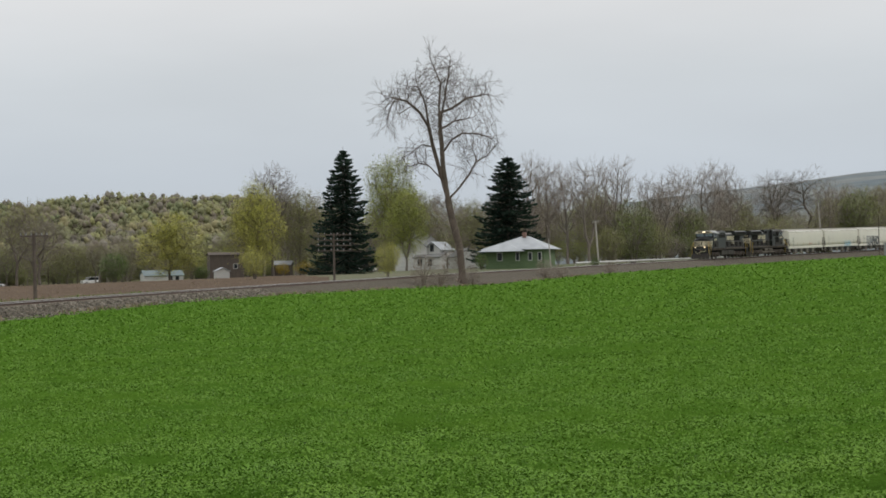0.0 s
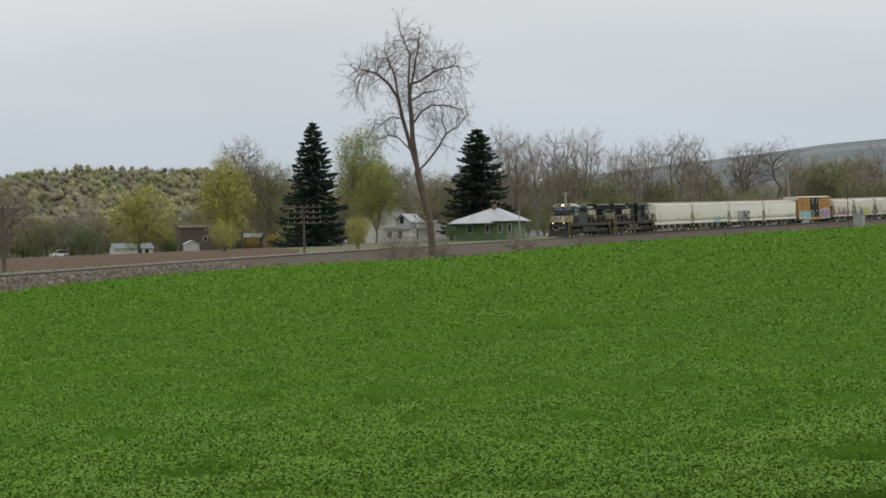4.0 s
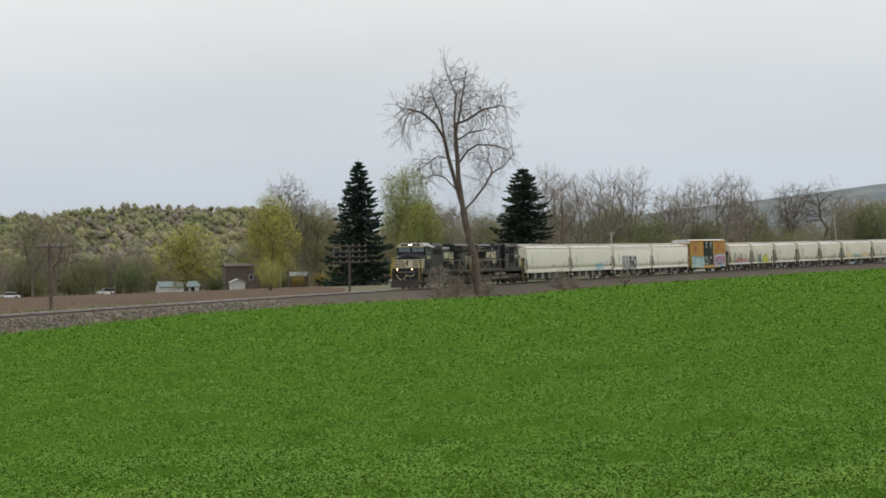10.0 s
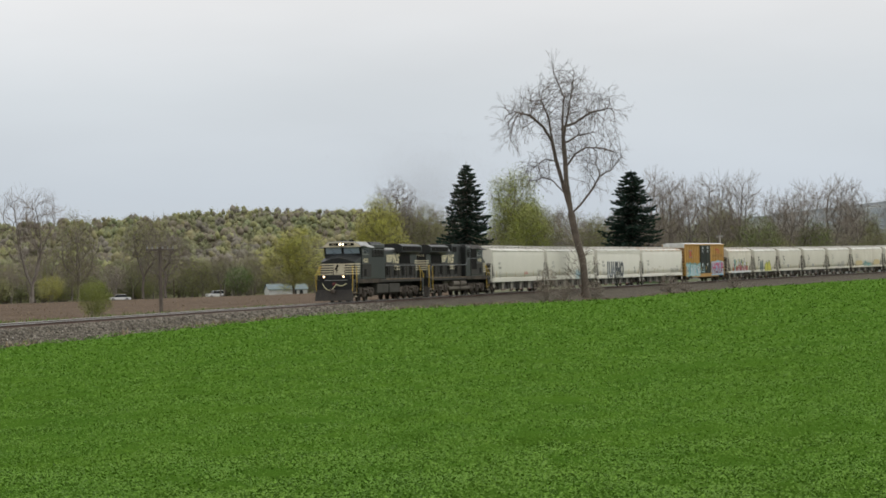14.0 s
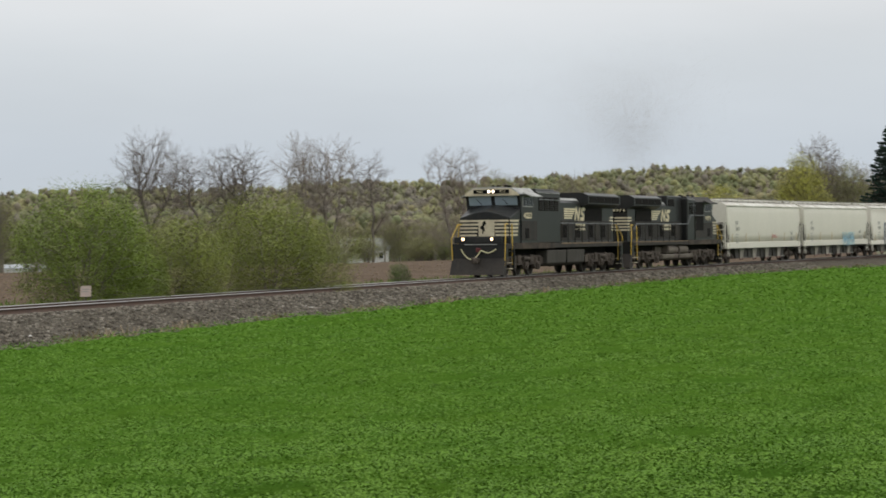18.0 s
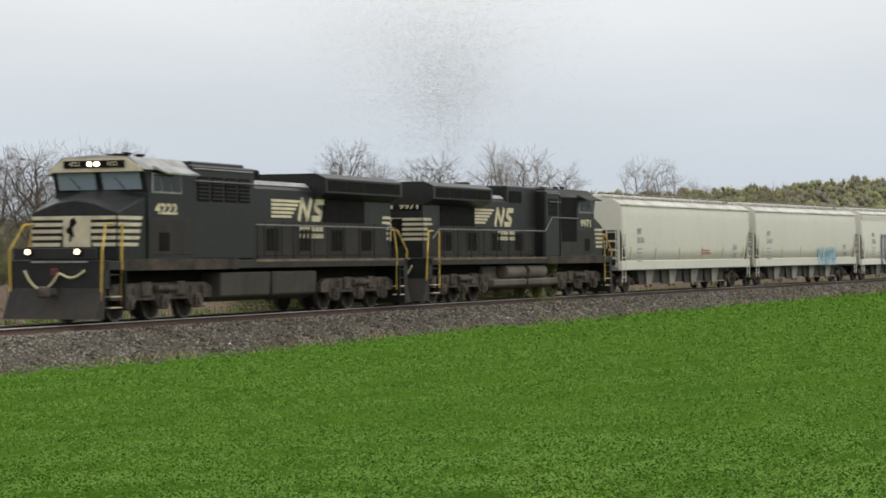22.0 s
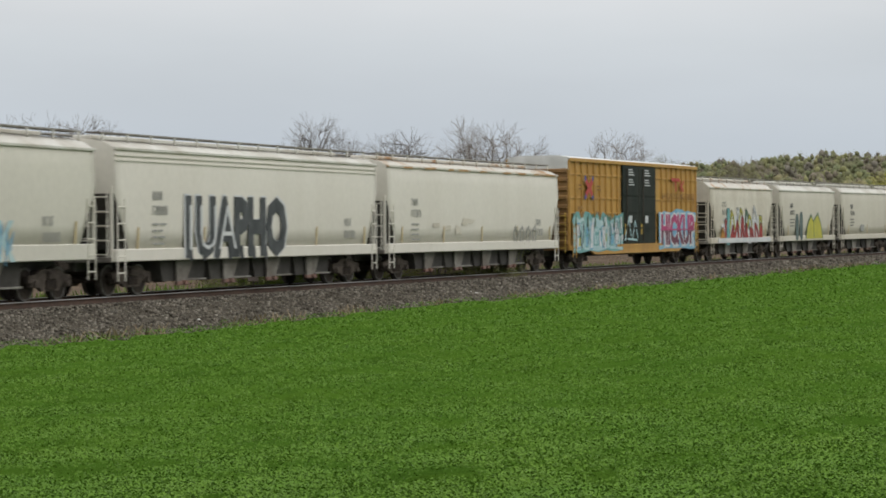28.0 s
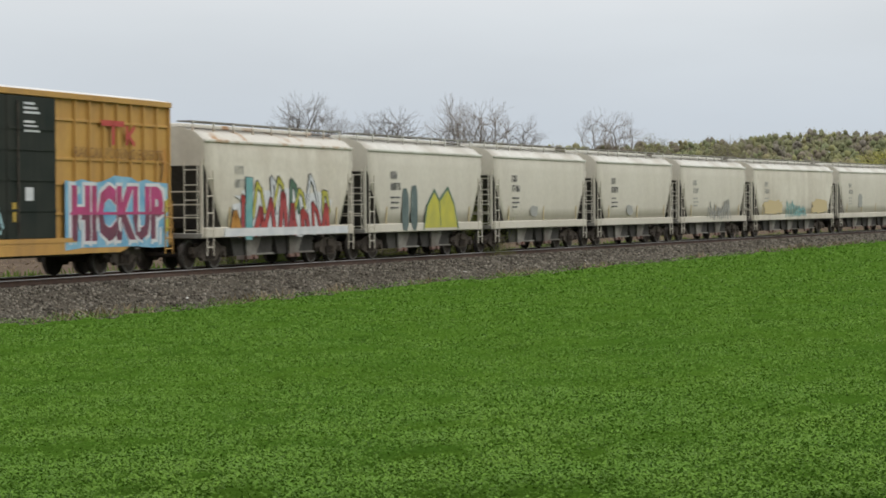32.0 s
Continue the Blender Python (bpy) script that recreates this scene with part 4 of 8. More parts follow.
# ---- covered hoppers ----
def covered_hopper(label, length, bays, cut_in, cut_z, sill, side_top, roof_top, paint, roof_paint, dark_end=True, group="long covered hoppers"):
    """Curved-side covered hopper: cut-away slope ends, side sills, discharge bays, roof walk, end ladders."""
    ob = thing("covered_hopper", None, label, "hopper car", group=group)
    h = length / 2
    s0, s1 = sill
    bottom = s1 - 0.02
    # body: cross-sections along x, lower edge rising to the ends
    stations = [(-h, cut_z), (-h + cut_in * 0.5, (cut_z + bottom) / 2), (-h + cut_in, bottom)]
    stations += [(-h + cut_in + (length - 2 * cut_in) * k / 12, bottom) for k in range(1, 12)]
    stations += [(h - cut_in, bottom), (h - cut_in * 0.5, (cut_z + bottom) / 2), (h, cut_z)]

    def section(zb):
        pts = [(-1.50, zb)]
        for k in range(1, 6):
            z = zb + (side_top - zb) * k / 5
            pts.append((-1.50 - 0.06 * math.sin(math.pi * min(1, (z - bottom) / (side_top - bottom))), z))
        pts += [(-1.47, side_top + 0.05), (-1.22, side_top + (roof_top - side_top) * 0.55), (-0.75, roof_top - 0.06), (0, roof_top)]
        return pts + [(-y, z) for y, z in reversed(pts[:-1])]

    bm = bmesh.new()
    rings = [[bm.verts.new((x, y, z)) for y, z in section(zb)] for x, zb in stations]
    n = len(rings[0])
    for a, b in zip(rings, rings[1:]):
        for i in range(n - 1):
            f = bm.faces.new((a[i], a[i + 1], b[i + 1], b[i]))
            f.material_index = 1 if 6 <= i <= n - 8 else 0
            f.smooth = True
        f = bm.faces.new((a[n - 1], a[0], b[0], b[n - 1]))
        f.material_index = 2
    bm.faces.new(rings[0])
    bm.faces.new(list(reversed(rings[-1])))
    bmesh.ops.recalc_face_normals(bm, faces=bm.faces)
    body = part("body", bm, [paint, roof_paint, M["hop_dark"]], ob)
    # roof eave and pressed lines
    for side in (-1, 1):
        bm = bmesh.new()
        box(bm, -h, h, side * 1.52 - 0.045, side * 1.52 + 0.045, side_top - 0.03, side_top + 0.07, 0.02)
        part("eave", bm, roof_paint, body)
        bm = bmesh.new()
        box(bm, -h, h, side * 1.50 - 0.07, side * 1.50 + 0.07, s0, s1, 0.025)
        part("side_sill", bm, paint, ob, "pale side sill, chipped and dusty")
        for i in range(int(length / 3.2)):
            x = -h + cut_in + 0.4 + i * (length - 2 * cut_in - 0.8) / max(1, int(length / 3.2) - 1)
            bm = bmesh.new()
            prism(bm, [(x - 0.05, s1), (x + 0.06, s1), (x + 0.13, s1 + 0.62), (x + 0.05, s1 + 0.62)], side * 1.565 - 0.004, side * 1.565 + 0.004, "y")
            part("sill_mark", bm, M["tan"], body)
    # ends: slope sheet, platform, posts, ladders
    for w in (-1, 1):
        # the void under the end is shaded by the sheet's dark colour
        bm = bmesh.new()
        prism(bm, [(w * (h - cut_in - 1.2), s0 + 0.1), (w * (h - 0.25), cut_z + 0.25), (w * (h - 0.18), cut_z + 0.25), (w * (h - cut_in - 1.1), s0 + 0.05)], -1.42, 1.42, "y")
        part("slope_sheet", bm, M["hop_dark"], body, "slope sheet under the end, shade and dirt in its dark colour")
        bm = bmesh.new()
        box(bm, w * (h - 0.9), w * (h + 0.12), -1.45, 1.45, s0 - 0.02, s0 + 0.14, 0.02)
        part("end_platform", bm, M["hop_under"], ob)
        bm = bmesh.new()
        box(bm, w * (h - 2.2), w * (h + 0.05), -0.25, 0.25, 0.72, s0 + 0.02, 0.02)
        part("draft_sill", bm, M["hop_dark"], ob)
        for side in (-1, 1):
            bm = bmesh.new()
            box(bm, w * (h - 0.02), w * (h + 0.06), side * 1.42 - 0.05, side * 1.42 + 0.05, s0, cut_z + 0.2)
            part("end_post", bm, paint, ob)
            ladder("side_ladder", w * (h - 0.28), side * 1.57, s0 - 0.55, cut_z - 0.15, 0.42, 5, ob, "x", paint, 0.020)
        ladder("end_ladder", w * (h + 0.10), -1.1, s0, cut_z + 0.1, 0.45, 5, ob, "y", paint, 0.018)
        bm = bmesh.new()
        for z in (1.6, 2.0, 2.4):
            rod(bm, (w * (h + 0.02), -1.4, z), (w * (h + 0.02), 1.4, z), 0.022, 6)
        part("end_rail", bm, paint, ob)
        bm = bmesh.new()
        rod(bm, (w * (h - 0.05), 0.65, 1.75), (w * (h + 0.05), 0.65, 1.75), 0.26, 16)
        part("brake_wheel", bm, M["hop_under"], ob)
        coupler(w * (h + 0.42), w, ob)
        freight_bogie(w * (h - 1.15 if length < 13 else h - 1.7), ob)
    # discharge bays: slope sheets painted dark as shade, between pale side plates, each with its outlet gate
    run = length - (6.4 if length > 17 else 5.7 if length > 13 else 4.9)
    for i in range(bays):
        c = -run / 2 + run * (i + 0.5) / bays
        p = run / bays
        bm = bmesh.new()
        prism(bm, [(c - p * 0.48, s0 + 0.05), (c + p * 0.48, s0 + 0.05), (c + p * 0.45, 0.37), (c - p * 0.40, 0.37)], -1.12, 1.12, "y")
        bay = part("discharge_bay", bm, M["hop_dark"], ob, "sloping bay under the side sill, shade painted into its colour")
        for side in (-1, 1):
            bm = bmesh.new()
            prism(bm, [(c - p * 0.19, s0 + 0.05), (c + p * 0.17, s0 + 0.05), (c + p * 0.02, 0.36), (c - p * 0.18, 0.36)], side * 1.20 - 0.03, side * 1.20 + 0.03, "y")
            part("bay_plate", bm, M["bay_plate"] if paint == M["hop_a"] else M["hop_under"], bay, "grey side plate of the bay")
            bm = bmesh.new()
            box(bm, c + p * 0.06, c + p * 0.46, side * 1.16 - 0.04, side * 1.16 + 0.04, 0.37, 0.43, 0.01)
            part("bay_flange", bm, M["hop_under"], bay)
            bm = bmesh.new()
            box(bm, c - p * 0.20, c + p * 0.05, side * 1.22 - 0.06, side * 1.22 + 0.06, 0.24, 0.36, 0.02)
            rod(bm, (c - p * 0.07, side * 1.2, 0.32), (c - p * 0.07, side * 1.36, 0.32), 0.07, 8)
            part("outlet_gate", bm, M["gate"], bay, "rusty outlet gate")
    # roof: trough hatch, walks on brackets
    bm = bmesh.new()
    box(bm, -h + 0.8, h - 0.8, -0.32, 0.32, roof_top - 0.03, roof_top + 0.10, 0.03)
    part("hatch_cover", bm, roof_paint, body)
    walks = []
    for side in (-1, 1):
        bm = bmesh.new()
        box(bm, -h - 0.05, h + 0.05, side * 0.85 - 0.24, side * 0.85 + 0.24, roof_top + 0.10, roof_top + 0.14)
        walks.append(part("roof_walk", bm, M["hop_under"], ob, "grated roof walkway"))
    bm = bmesh.new()
    box(bm, -0.03, 0.03, -0.02, 0.02, side_top - roof_top + 0.15, 0.11)
    proto = None
    k = int(length / 1.35)
    for i in range(k + 1):
        for side in (-1, 1):
            if proto is None:
                proto = part("walk_bracket", bm, roof_paint, ob)
                q = proto
            else:
                q = child(new("walk_bracket", proto.data), ob)
            q.location = (-h + 0.1 + i * (length - 0.2) / k, side * 1.08, roof_top)
    return ob, body


def stencils(body, x, z, rows, seed, y=-1.575, material=None):
    """Stencilled marks: two lines of character-sized bars above lines of fine data."""
    rng = random.Random(seed)
    for i in range(rows):
        bm = bmesh.new()
        if i < 2:
            zz = z - 0.42 * i
            for j in range(4 if i == 0 else 6):
                a = x + j * 0.155
                kind = rng.randrange(3)
                bars(bm, [(a, a + 0.035, zz, zz + 0.27)] + ([(a + 0.035, a + 0.11, zz + 0.235, zz + 0.27)] if kind else []) + ([(a + 0.08, a + 0.115, zz, zz + 0.235)] if kind != 1 else []) + ([(a + 0.035, a + 0.08, zz, zz + 0.03)] if kind == 2 else []), y)
        else:
            zz, w = z - 0.72 - 0.19 * (i - 2), rng.uniform(0.25, 0.4)
            bars(bm, [(x, x + w, zz, zz + 0.06), (x + w + 0.08, x + w + 0.08 + rng.uniform(0.2, 0.4), zz, zz + 0.06)], y)
        part("stencil_line", bm, material or M["ink_faint"], body)


def build_boxcar():
    ob = thing("boxcar", None, "ochre-yellow high-cube boxcar with dark double doors and graffiti", "boxcar")
    h, z0, z1 = 9.35, 0.88, 5.02
    bm = bmesh.new()
    box(bm, -h, h, -1.44, 1.44, z0 + 0.1, z1 - 0.05)
    body = part("body", bm, [M["ochre"]], ob, "ochre-yellow ribbed steel side")
    bm = bmesh.new()
    prism(bm, [(-1.56, z1 - 0.08), (-1.56, z1 + 0.0), (-0.9, z1 + 0.12), (0.9, z1 + 0.12), (1.56, z1 + 0.0), (1.56, z1 - 0.08)], -h, h, "x")
    part("roof", bm, M["roof_white"], ob, "pale grey-white roof")
    for side in (-1, 1):
        y = side * 1.5
        bm = bmesh.new()
        box(bm, -h, h, y - 0.07, y + 0.07, z1 - 0.16, z1, 0.01)
        part("top_chord", bm, M["ochre"], body)
        bm = bmesh.new()
        prism(bm, [(-h, z0), (-h, z0 + 0.22), (h, z0 + 0.22), (h, z0), (h - 2.4, z0), (h - 3.2, z0 - 0.22), (-h + 3.2, z0 - 0.22), (-h + 2.4, z0)], y - 0.06, y + 0.06, "y")
        part("side_sill", bm, M["ochre"], body)
        rib = None
        for x in [-h + 0.06 + 0.80 * i for i in range(9)] + [h - 0.06 - 0.80 * i for i in range(9)]:
            if -2.55 < x < 2.95:
                continue
            if rib is None:
                bm = bmesh.new()
                prism(bm, [(-0.06, 0), (-0.035, -0.09), (0.035, -0.09), (0.06, 0)], z0 + 0.1, z1 - 0.12, "z")
                rib = part("side_post", bm, M["ochre"], body)
                q = rib
            else:
                q = child(new("side_post", rib.data), body)
            q.location, q.rotation_euler = (x, side * 1.44, 0), (0, 0, 0 if side < 0 else math.pi)
        for x0, x1 in ((-h, -2.35), (2.6, h)):
            for z in (1.75, 2.56, 3.24, 4.30):
                bm = bmesh.new()
                box(bm, x0, x1, side * 1.46 - 0.03, side * 1.46 + 0.03, z - 0.04, z + 0.04, 0.01)
                part("side_rib", bm, M["ochre"], body)
        # plug doors
        for x0, x1 in ((-2.31, 0.02), (0.06, 2.56)):
            bm = bmesh.new()
            box(bm, x0, x1, y - 0.05, y + 0.05, 1.10, 4.84, 0.02)
            door = part("plug_door", bm, M["plug"], ob, "near-black plug door")
            for z in (1.85, 2.65, 3.45, 4.0):
                bm = bmesh.new()
                box(bm, x0 + 0.05, x1 - 0.05, y + side * 0.06 - 0.02, y + side * 0.06 + 0.02, z - 0.035, z + 0.035)
                part("door_rib", bm, M["plug"], door)
            bm = bmesh.new()
            rod(bm, (x0 + 0.5, y + side * 0.09, 1.2), (x0 + 0.5, y + side * 0.09, 4.7), 0.025, 6)
            part("lock_rod", bm, M["bogie"], door)
            bm = bmesh.new()
            for k in range(6):
                box(bm, x0 + 0.85, x0 + 0.85 + 0.55 + 0.25 * ((k * 7) % 3) / 2, y + side * 0.056 - 0.004, y + side * 0.056 + 0.004, 4.62 - 0.12 * k - (0.12 if k > 2 else 0), 4.68 - 0.12 * k - (0.12 if k > 2 else 0))
            box(bm, x0 + 0.9, x0 + 1.3, y + side * 0.056 - 0.004, y + side * 0.056 + 0.004, 2.1, 2.45)
            part("door_stencil", bm, M["g_white"], door)
            bm = bmesh.new()
            box(bm, x0 + 0.25, x0 + 0.42, y + side * 0.058 - 0.006, y + side * 0.058 + 0.006, 1.55, 2.05)
            part("door_tag", bm, M["yellow"], door)
        bm = bmesh.new()
        box(bm, -3.2, 3.6, y + side * 0.03 - 0.05, y + side * 0.03 + 0.05, 0.98, 1.10)
        part("door_track", bm, M["ochre"], ob)
    for w in (-1, 1):
        for k in range(9):
            zz = z0 + 0.35 + k * 0.40
            bm = bmesh.new()
            prism(bm, [(w * h, zz - 0.13), (w * (h + 0.12), zz - 0.05), (w * (h + 0.12), zz + 0.06), (w * h, zz + 0.13)], -1.42, 1.42, "y")
            part("end_corrugation", bm, M["ochre_end"], body)
        bm = bmesh.new()
        box(bm, w * h, w * (h + 0.03), -1.44, 1.44, z1 - 0.55, z1 + 0.05)
        part("end_top_panel", bm, M["roof_white"], body, "white panel at the top of the end")
        bm = bmesh.new()
        box(bm, w * h, w * (h + 0.015), -1.44, 1.44, z0, z1 - 0.5)
        part("end_sheet", bm, M["ochre_end"], body)
        for side in (-1, 1):
            ladder("side_ladder", w * (h - 0.35), side * 1.62, 0.55, 2.1, 0.45, 5, ob, "x", M["ochre"], 0.018)
        ladder("end_ladder", w * (h + 0.18), -1.15, 0.8, 2.6, 0.45, 5, ob, "y", M["yellow"], 0.02)
        bm = bmesh.new()
        box(bm, w * (h - 2.6), w * (h + 0.1), -0.28, 0.28, 0.62, 1.0)
        part("draft_sill", bm, M["hop_dark"], ob)
        coupler(w * (h + 0.6), w, ob)
        freight_bogie(w * (h - 2.2), ob)
    bm = bmesh.new()
    box(bm, -h + 1, h - 1, -0.35, 0.35, 0.55, 1.0)
    part("centre_sill", bm, M["hop_dark"], ob)
    # emblem, marks, graffiti on the near side; x counts from the car's middle
    y = -1.56
    for pts, m in (([(-7.45, 3.24), (-6.40, 4.16)], M["mark_blue"]), ([(-7.45, 4.16), (-6.40, 3.24)], M["mark_blue"]), ([(-7.28, 3.42), (-6.57, 3.98)], M["mark_red"]), ([(-7.28, 3.98), (-6.57, 3.42)], M["mark_red"])):
        bm = bmesh.new()
        stroke(bm, pts, 0.26 if m == M["mark_red"] else 0.20, y - (0.005 if m == M["mark_red"] else 0) + 0.002 * (pts[0][1] > 3.7))
        part("crossed_emblem", bm, m, body)
    bm = bmesh.new()
    bars(bm, [(-8.3, -7.85, 3.78, 3.84), (-8.3, -7.8, 3.62, 3.68), (-5.9, -5.45, 3.76, 3.82), (-5.9, -5.35, 3.60, 3.66), (-8.4, -8.15, 2.72, 2.86), (-8.0, -7.8, 2.72, 2.86)], y)
    part("stencil_block", bm, M["ochre_end"], body)
    bm = bmesh.new()
    stroke(bm, [(5.1, 4.28), (6.35, 4.28)], 0.16, y)
    stroke(bm, [(5.75, 4.28), (5.75, 3.72)], 0.16, y)
    stroke(bm, [(6.55, 4.20), (6.55, 3.72)], 0.12, y)
    stroke(bm, [(7.0, 4.20), (6.65, 3.95), (7.0, 3.72)], 0.12, y)
    part("red_emblem", bm, M["mark_red"], body)
    lettering("slogan", "RAILCAR POOLING EXPERTS", 0.42, M["ochre_end"], body, side_plane(6.15, 3.42, y), width=5.2)
    bm = bmesh.new()
    stroke(bm, [(8.85, 3.6), (8.95, 3.0), (8.8, 2.7)], 0.16, y)
    part("sprayed_tag", bm, M["g_orange"], body)
    rng = random.Random(4)

    def panel(name, pts, m, lift, label=""):
        bm = bmesh.new()
        prism(bm, pts, y - lift - 0.002, y - lift + 0.002, "y")
        return part(name, bm, m, body, label)

    def ragged(x0, x1, low, high, n, swing):
        """A sprayed patch with an uneven top and bottom edge."""
        top = [(x0 + (x1 - x0) * i / n, high + swing * rng.uniform(-1, 1)) for i in range(n + 1)]
        foot = [(x0 + (x1 - x0) * i / 6, low + 0.05 * rng.uniform(-1, 1)) for i in range(7)]
        return foot + top[::-1]

    # two-tone word beside the doors: blue cloud, white halo, magenta letters with plum lower halves
    panel("graffiti_cloud", ragged(3.0, 9.05, 0.78, 2.72, 13, 0.12), M["g_blue"], 0.004, "blue spray cloud behind the graffiti word")
    lettering("graffiti_halo", "HICKUP", 1.75, M["g_white"], body, side_plane(6.0, 1.68, y - 0.008), fat=0.13, width=5.75, tall=1.18)
    lettering("graffiti_word", "HICKUP", 1.75, M["g_pink"], body, side_plane(6.0, 1.68, y - 0.013), fat=0.085, width=5.4, tall=1.12, label="magenta graffiti word with plum lower halves")
    low = lettering("graffiti_shade", "HICKUP", 1.75, M["g_plum"], body, side_plane(6.0, 1.68, y - 0.020), fat=0.075, width=5.36, tall=1.12, label="plum lower half of the graffiti word")
    bm = bmesh.new()
    bm.from_mesh(low.data)
    bmesh.ops.bisect_plane(bm, geom=bm.verts[:] + bm.edges[:] + bm.faces[:], plane_co=(0, 0, 1.72), plane_no=(0, 0, 1), clear_outer=True)
    bm.to_mesh(low.data)
    bm.free()
    panel("graffiti_band", [(3.25, 1.72), (8.8, 1.72), (8.8, 1.79), (3.25, 1.79)], M["g_pink"], 0.018)
    for i in range(12):
        x = 3.3 + i * 0.46 + 0.1 * rng.random()
        panel("graffiti_drip", [(x, 0.80 + 0.15 * rng.random()), (x + 0.14, 0.84), (x + 0.16, 1.25 + 0.3 * rng.random()), (x + 0.03, 1.3)], M["g_white"] if i % 3 else M["g_blue"], 0.016)
    for i in range(7):
        x = 3.25 + i * 0.86
        panel("graffiti_cap", ragged(x, x + 0.6, 2.28, 2.48, 5, 0.06), M["g_sky"], 0.006)
    for i in range(5):
        bm = bmesh.new()
        blob(bm, 3.5 + i * 1.15 + 0.3 * rng.random(), 1.25 + 0.3 * rng.random(), 0.16, 0.4, y - 0.030, 30 + i)
        part("graffiti_glint", bm, M["g_white"], body)
    # the long pale-blue piece: ragged ground, block shapes with dark outlines, green tips
    panel("graffiti_ground", ragged(-9.1, -2.35, 0.80, 2.40, 17, 0.24), M["g_teal"], 0.003, "teal edge of the long sprayed piece")
    panel("graffiti_field", ragged(-8.95, -2.45, 0.86, 2.22, 17, 0.20), M["g_sky"], 0.007, "pale blue sprayed ground")
    for i in range(11):
        x = -8.55 + i * 0.56
        w, lean, up = rng.uniform(0.26, 0.44), rng.uniform(-0.12, 0.2), rng.uniform(1.75, 2.15)
        low_ = rng.uniform(0.92, 1.15)
        panel("graffiti_edge", [(x - 0.05, low_ - 0.05), (x + w + 0.05, low_ - 0.05), (x + w + lean + 0.05, up + 0.06), (x + lean - 0.06, up + 0.03)], M["g_teal"] if i % 3 else M["g_blue"], 0.011)
        panel("graffiti_block", [(x, low_), (x + w, low_ + 0.03), (x + w + lean, up), (x + lean, up - 0.05)], (M["g_white"], M["g_sky"], M["g_blue"])[i % 3], 0.015)
        if i % 2 == 0:
            panel("graffiti_bar", [(x + 0.08, low_ + 0.42), (x + w + 0.2, low_ + 0.46), (x + w + 0.22, low_ + 0.58), (x + 0.1, low_ + 0.54)], M["g_teal"], 0.019)
    # broken outlines and white fill over the piece
    for i in range(46):
        x, z = -8.8 + 6.2 * rng.random(), rng.uniform(0.9, 1.9)
        tall_, lean = rng.uniform(0.25, 0.8), rng.uniform(-0.22, 0.22)
        w = rng.uniform(0.03, 0.07) if i % 4 else rng.uniform(0.14, 0.26)
        panel("graffiti_outline", [(x, z), (x + w, z), (x + w + lean, z + tall_), (x + lean, z + tall_)], (M["g_white"], M["g_black"], M["g_teal"], M["g_black"])[i % 4], 0.024 + 0.0002 * i)
    for i in range(9):
        x = -8.95 + i * 0.72
        panel("graffiti_haze", ragged(x, x + 0.5, 2.15, 2.35 + 0.25 * rng.random(), 4, 0.08), (M["g_green"], M["ochre_end"], M["g_teal"])[i % 3], 0.0025)
    for i in range(6):
        x = -8.9 + i * 1.25 + 0.4 * rng.random()
        panel("graffiti_tip", [(x, 1.9), (x + 0.3, 1.95), (x + 0.22, 2.55 + 0.15 * rng.random())], M["g_green"], 0.021)
    for xx, zz in ((-8.35, 1.05), (-4.9, 1.2), (8.85, 1.2), (8.8, 1.75)):
        panel("graffiti_spark", [(xx, zz), (xx + 0.2, zz + 0.03), (xx + 0.22, zz + 0.42), (xx + 0.04, zz + 0.36)], M["g_yell"], 0.023)
    # scrawls that run on over the doors
    for x0, z0_, x1, z1_ in ((-2.1, 1.25, -1.5, 2.35), (-1.5, 2.35, -1.2, 1.5), (-1.0, 1.3, -0.6, 2.2), (-0.6, 2.2, -0.2, 1.4), (-2.0, 1.35, -0.3, 1.28)):
        bm = bmesh.new()
        stroke(bm, [(x0, z0_), (x1, z1_)], 0.10, y - 0.01)
        part("graffiti_scrawl", bm, M["g_sky"], ob)
    return ob


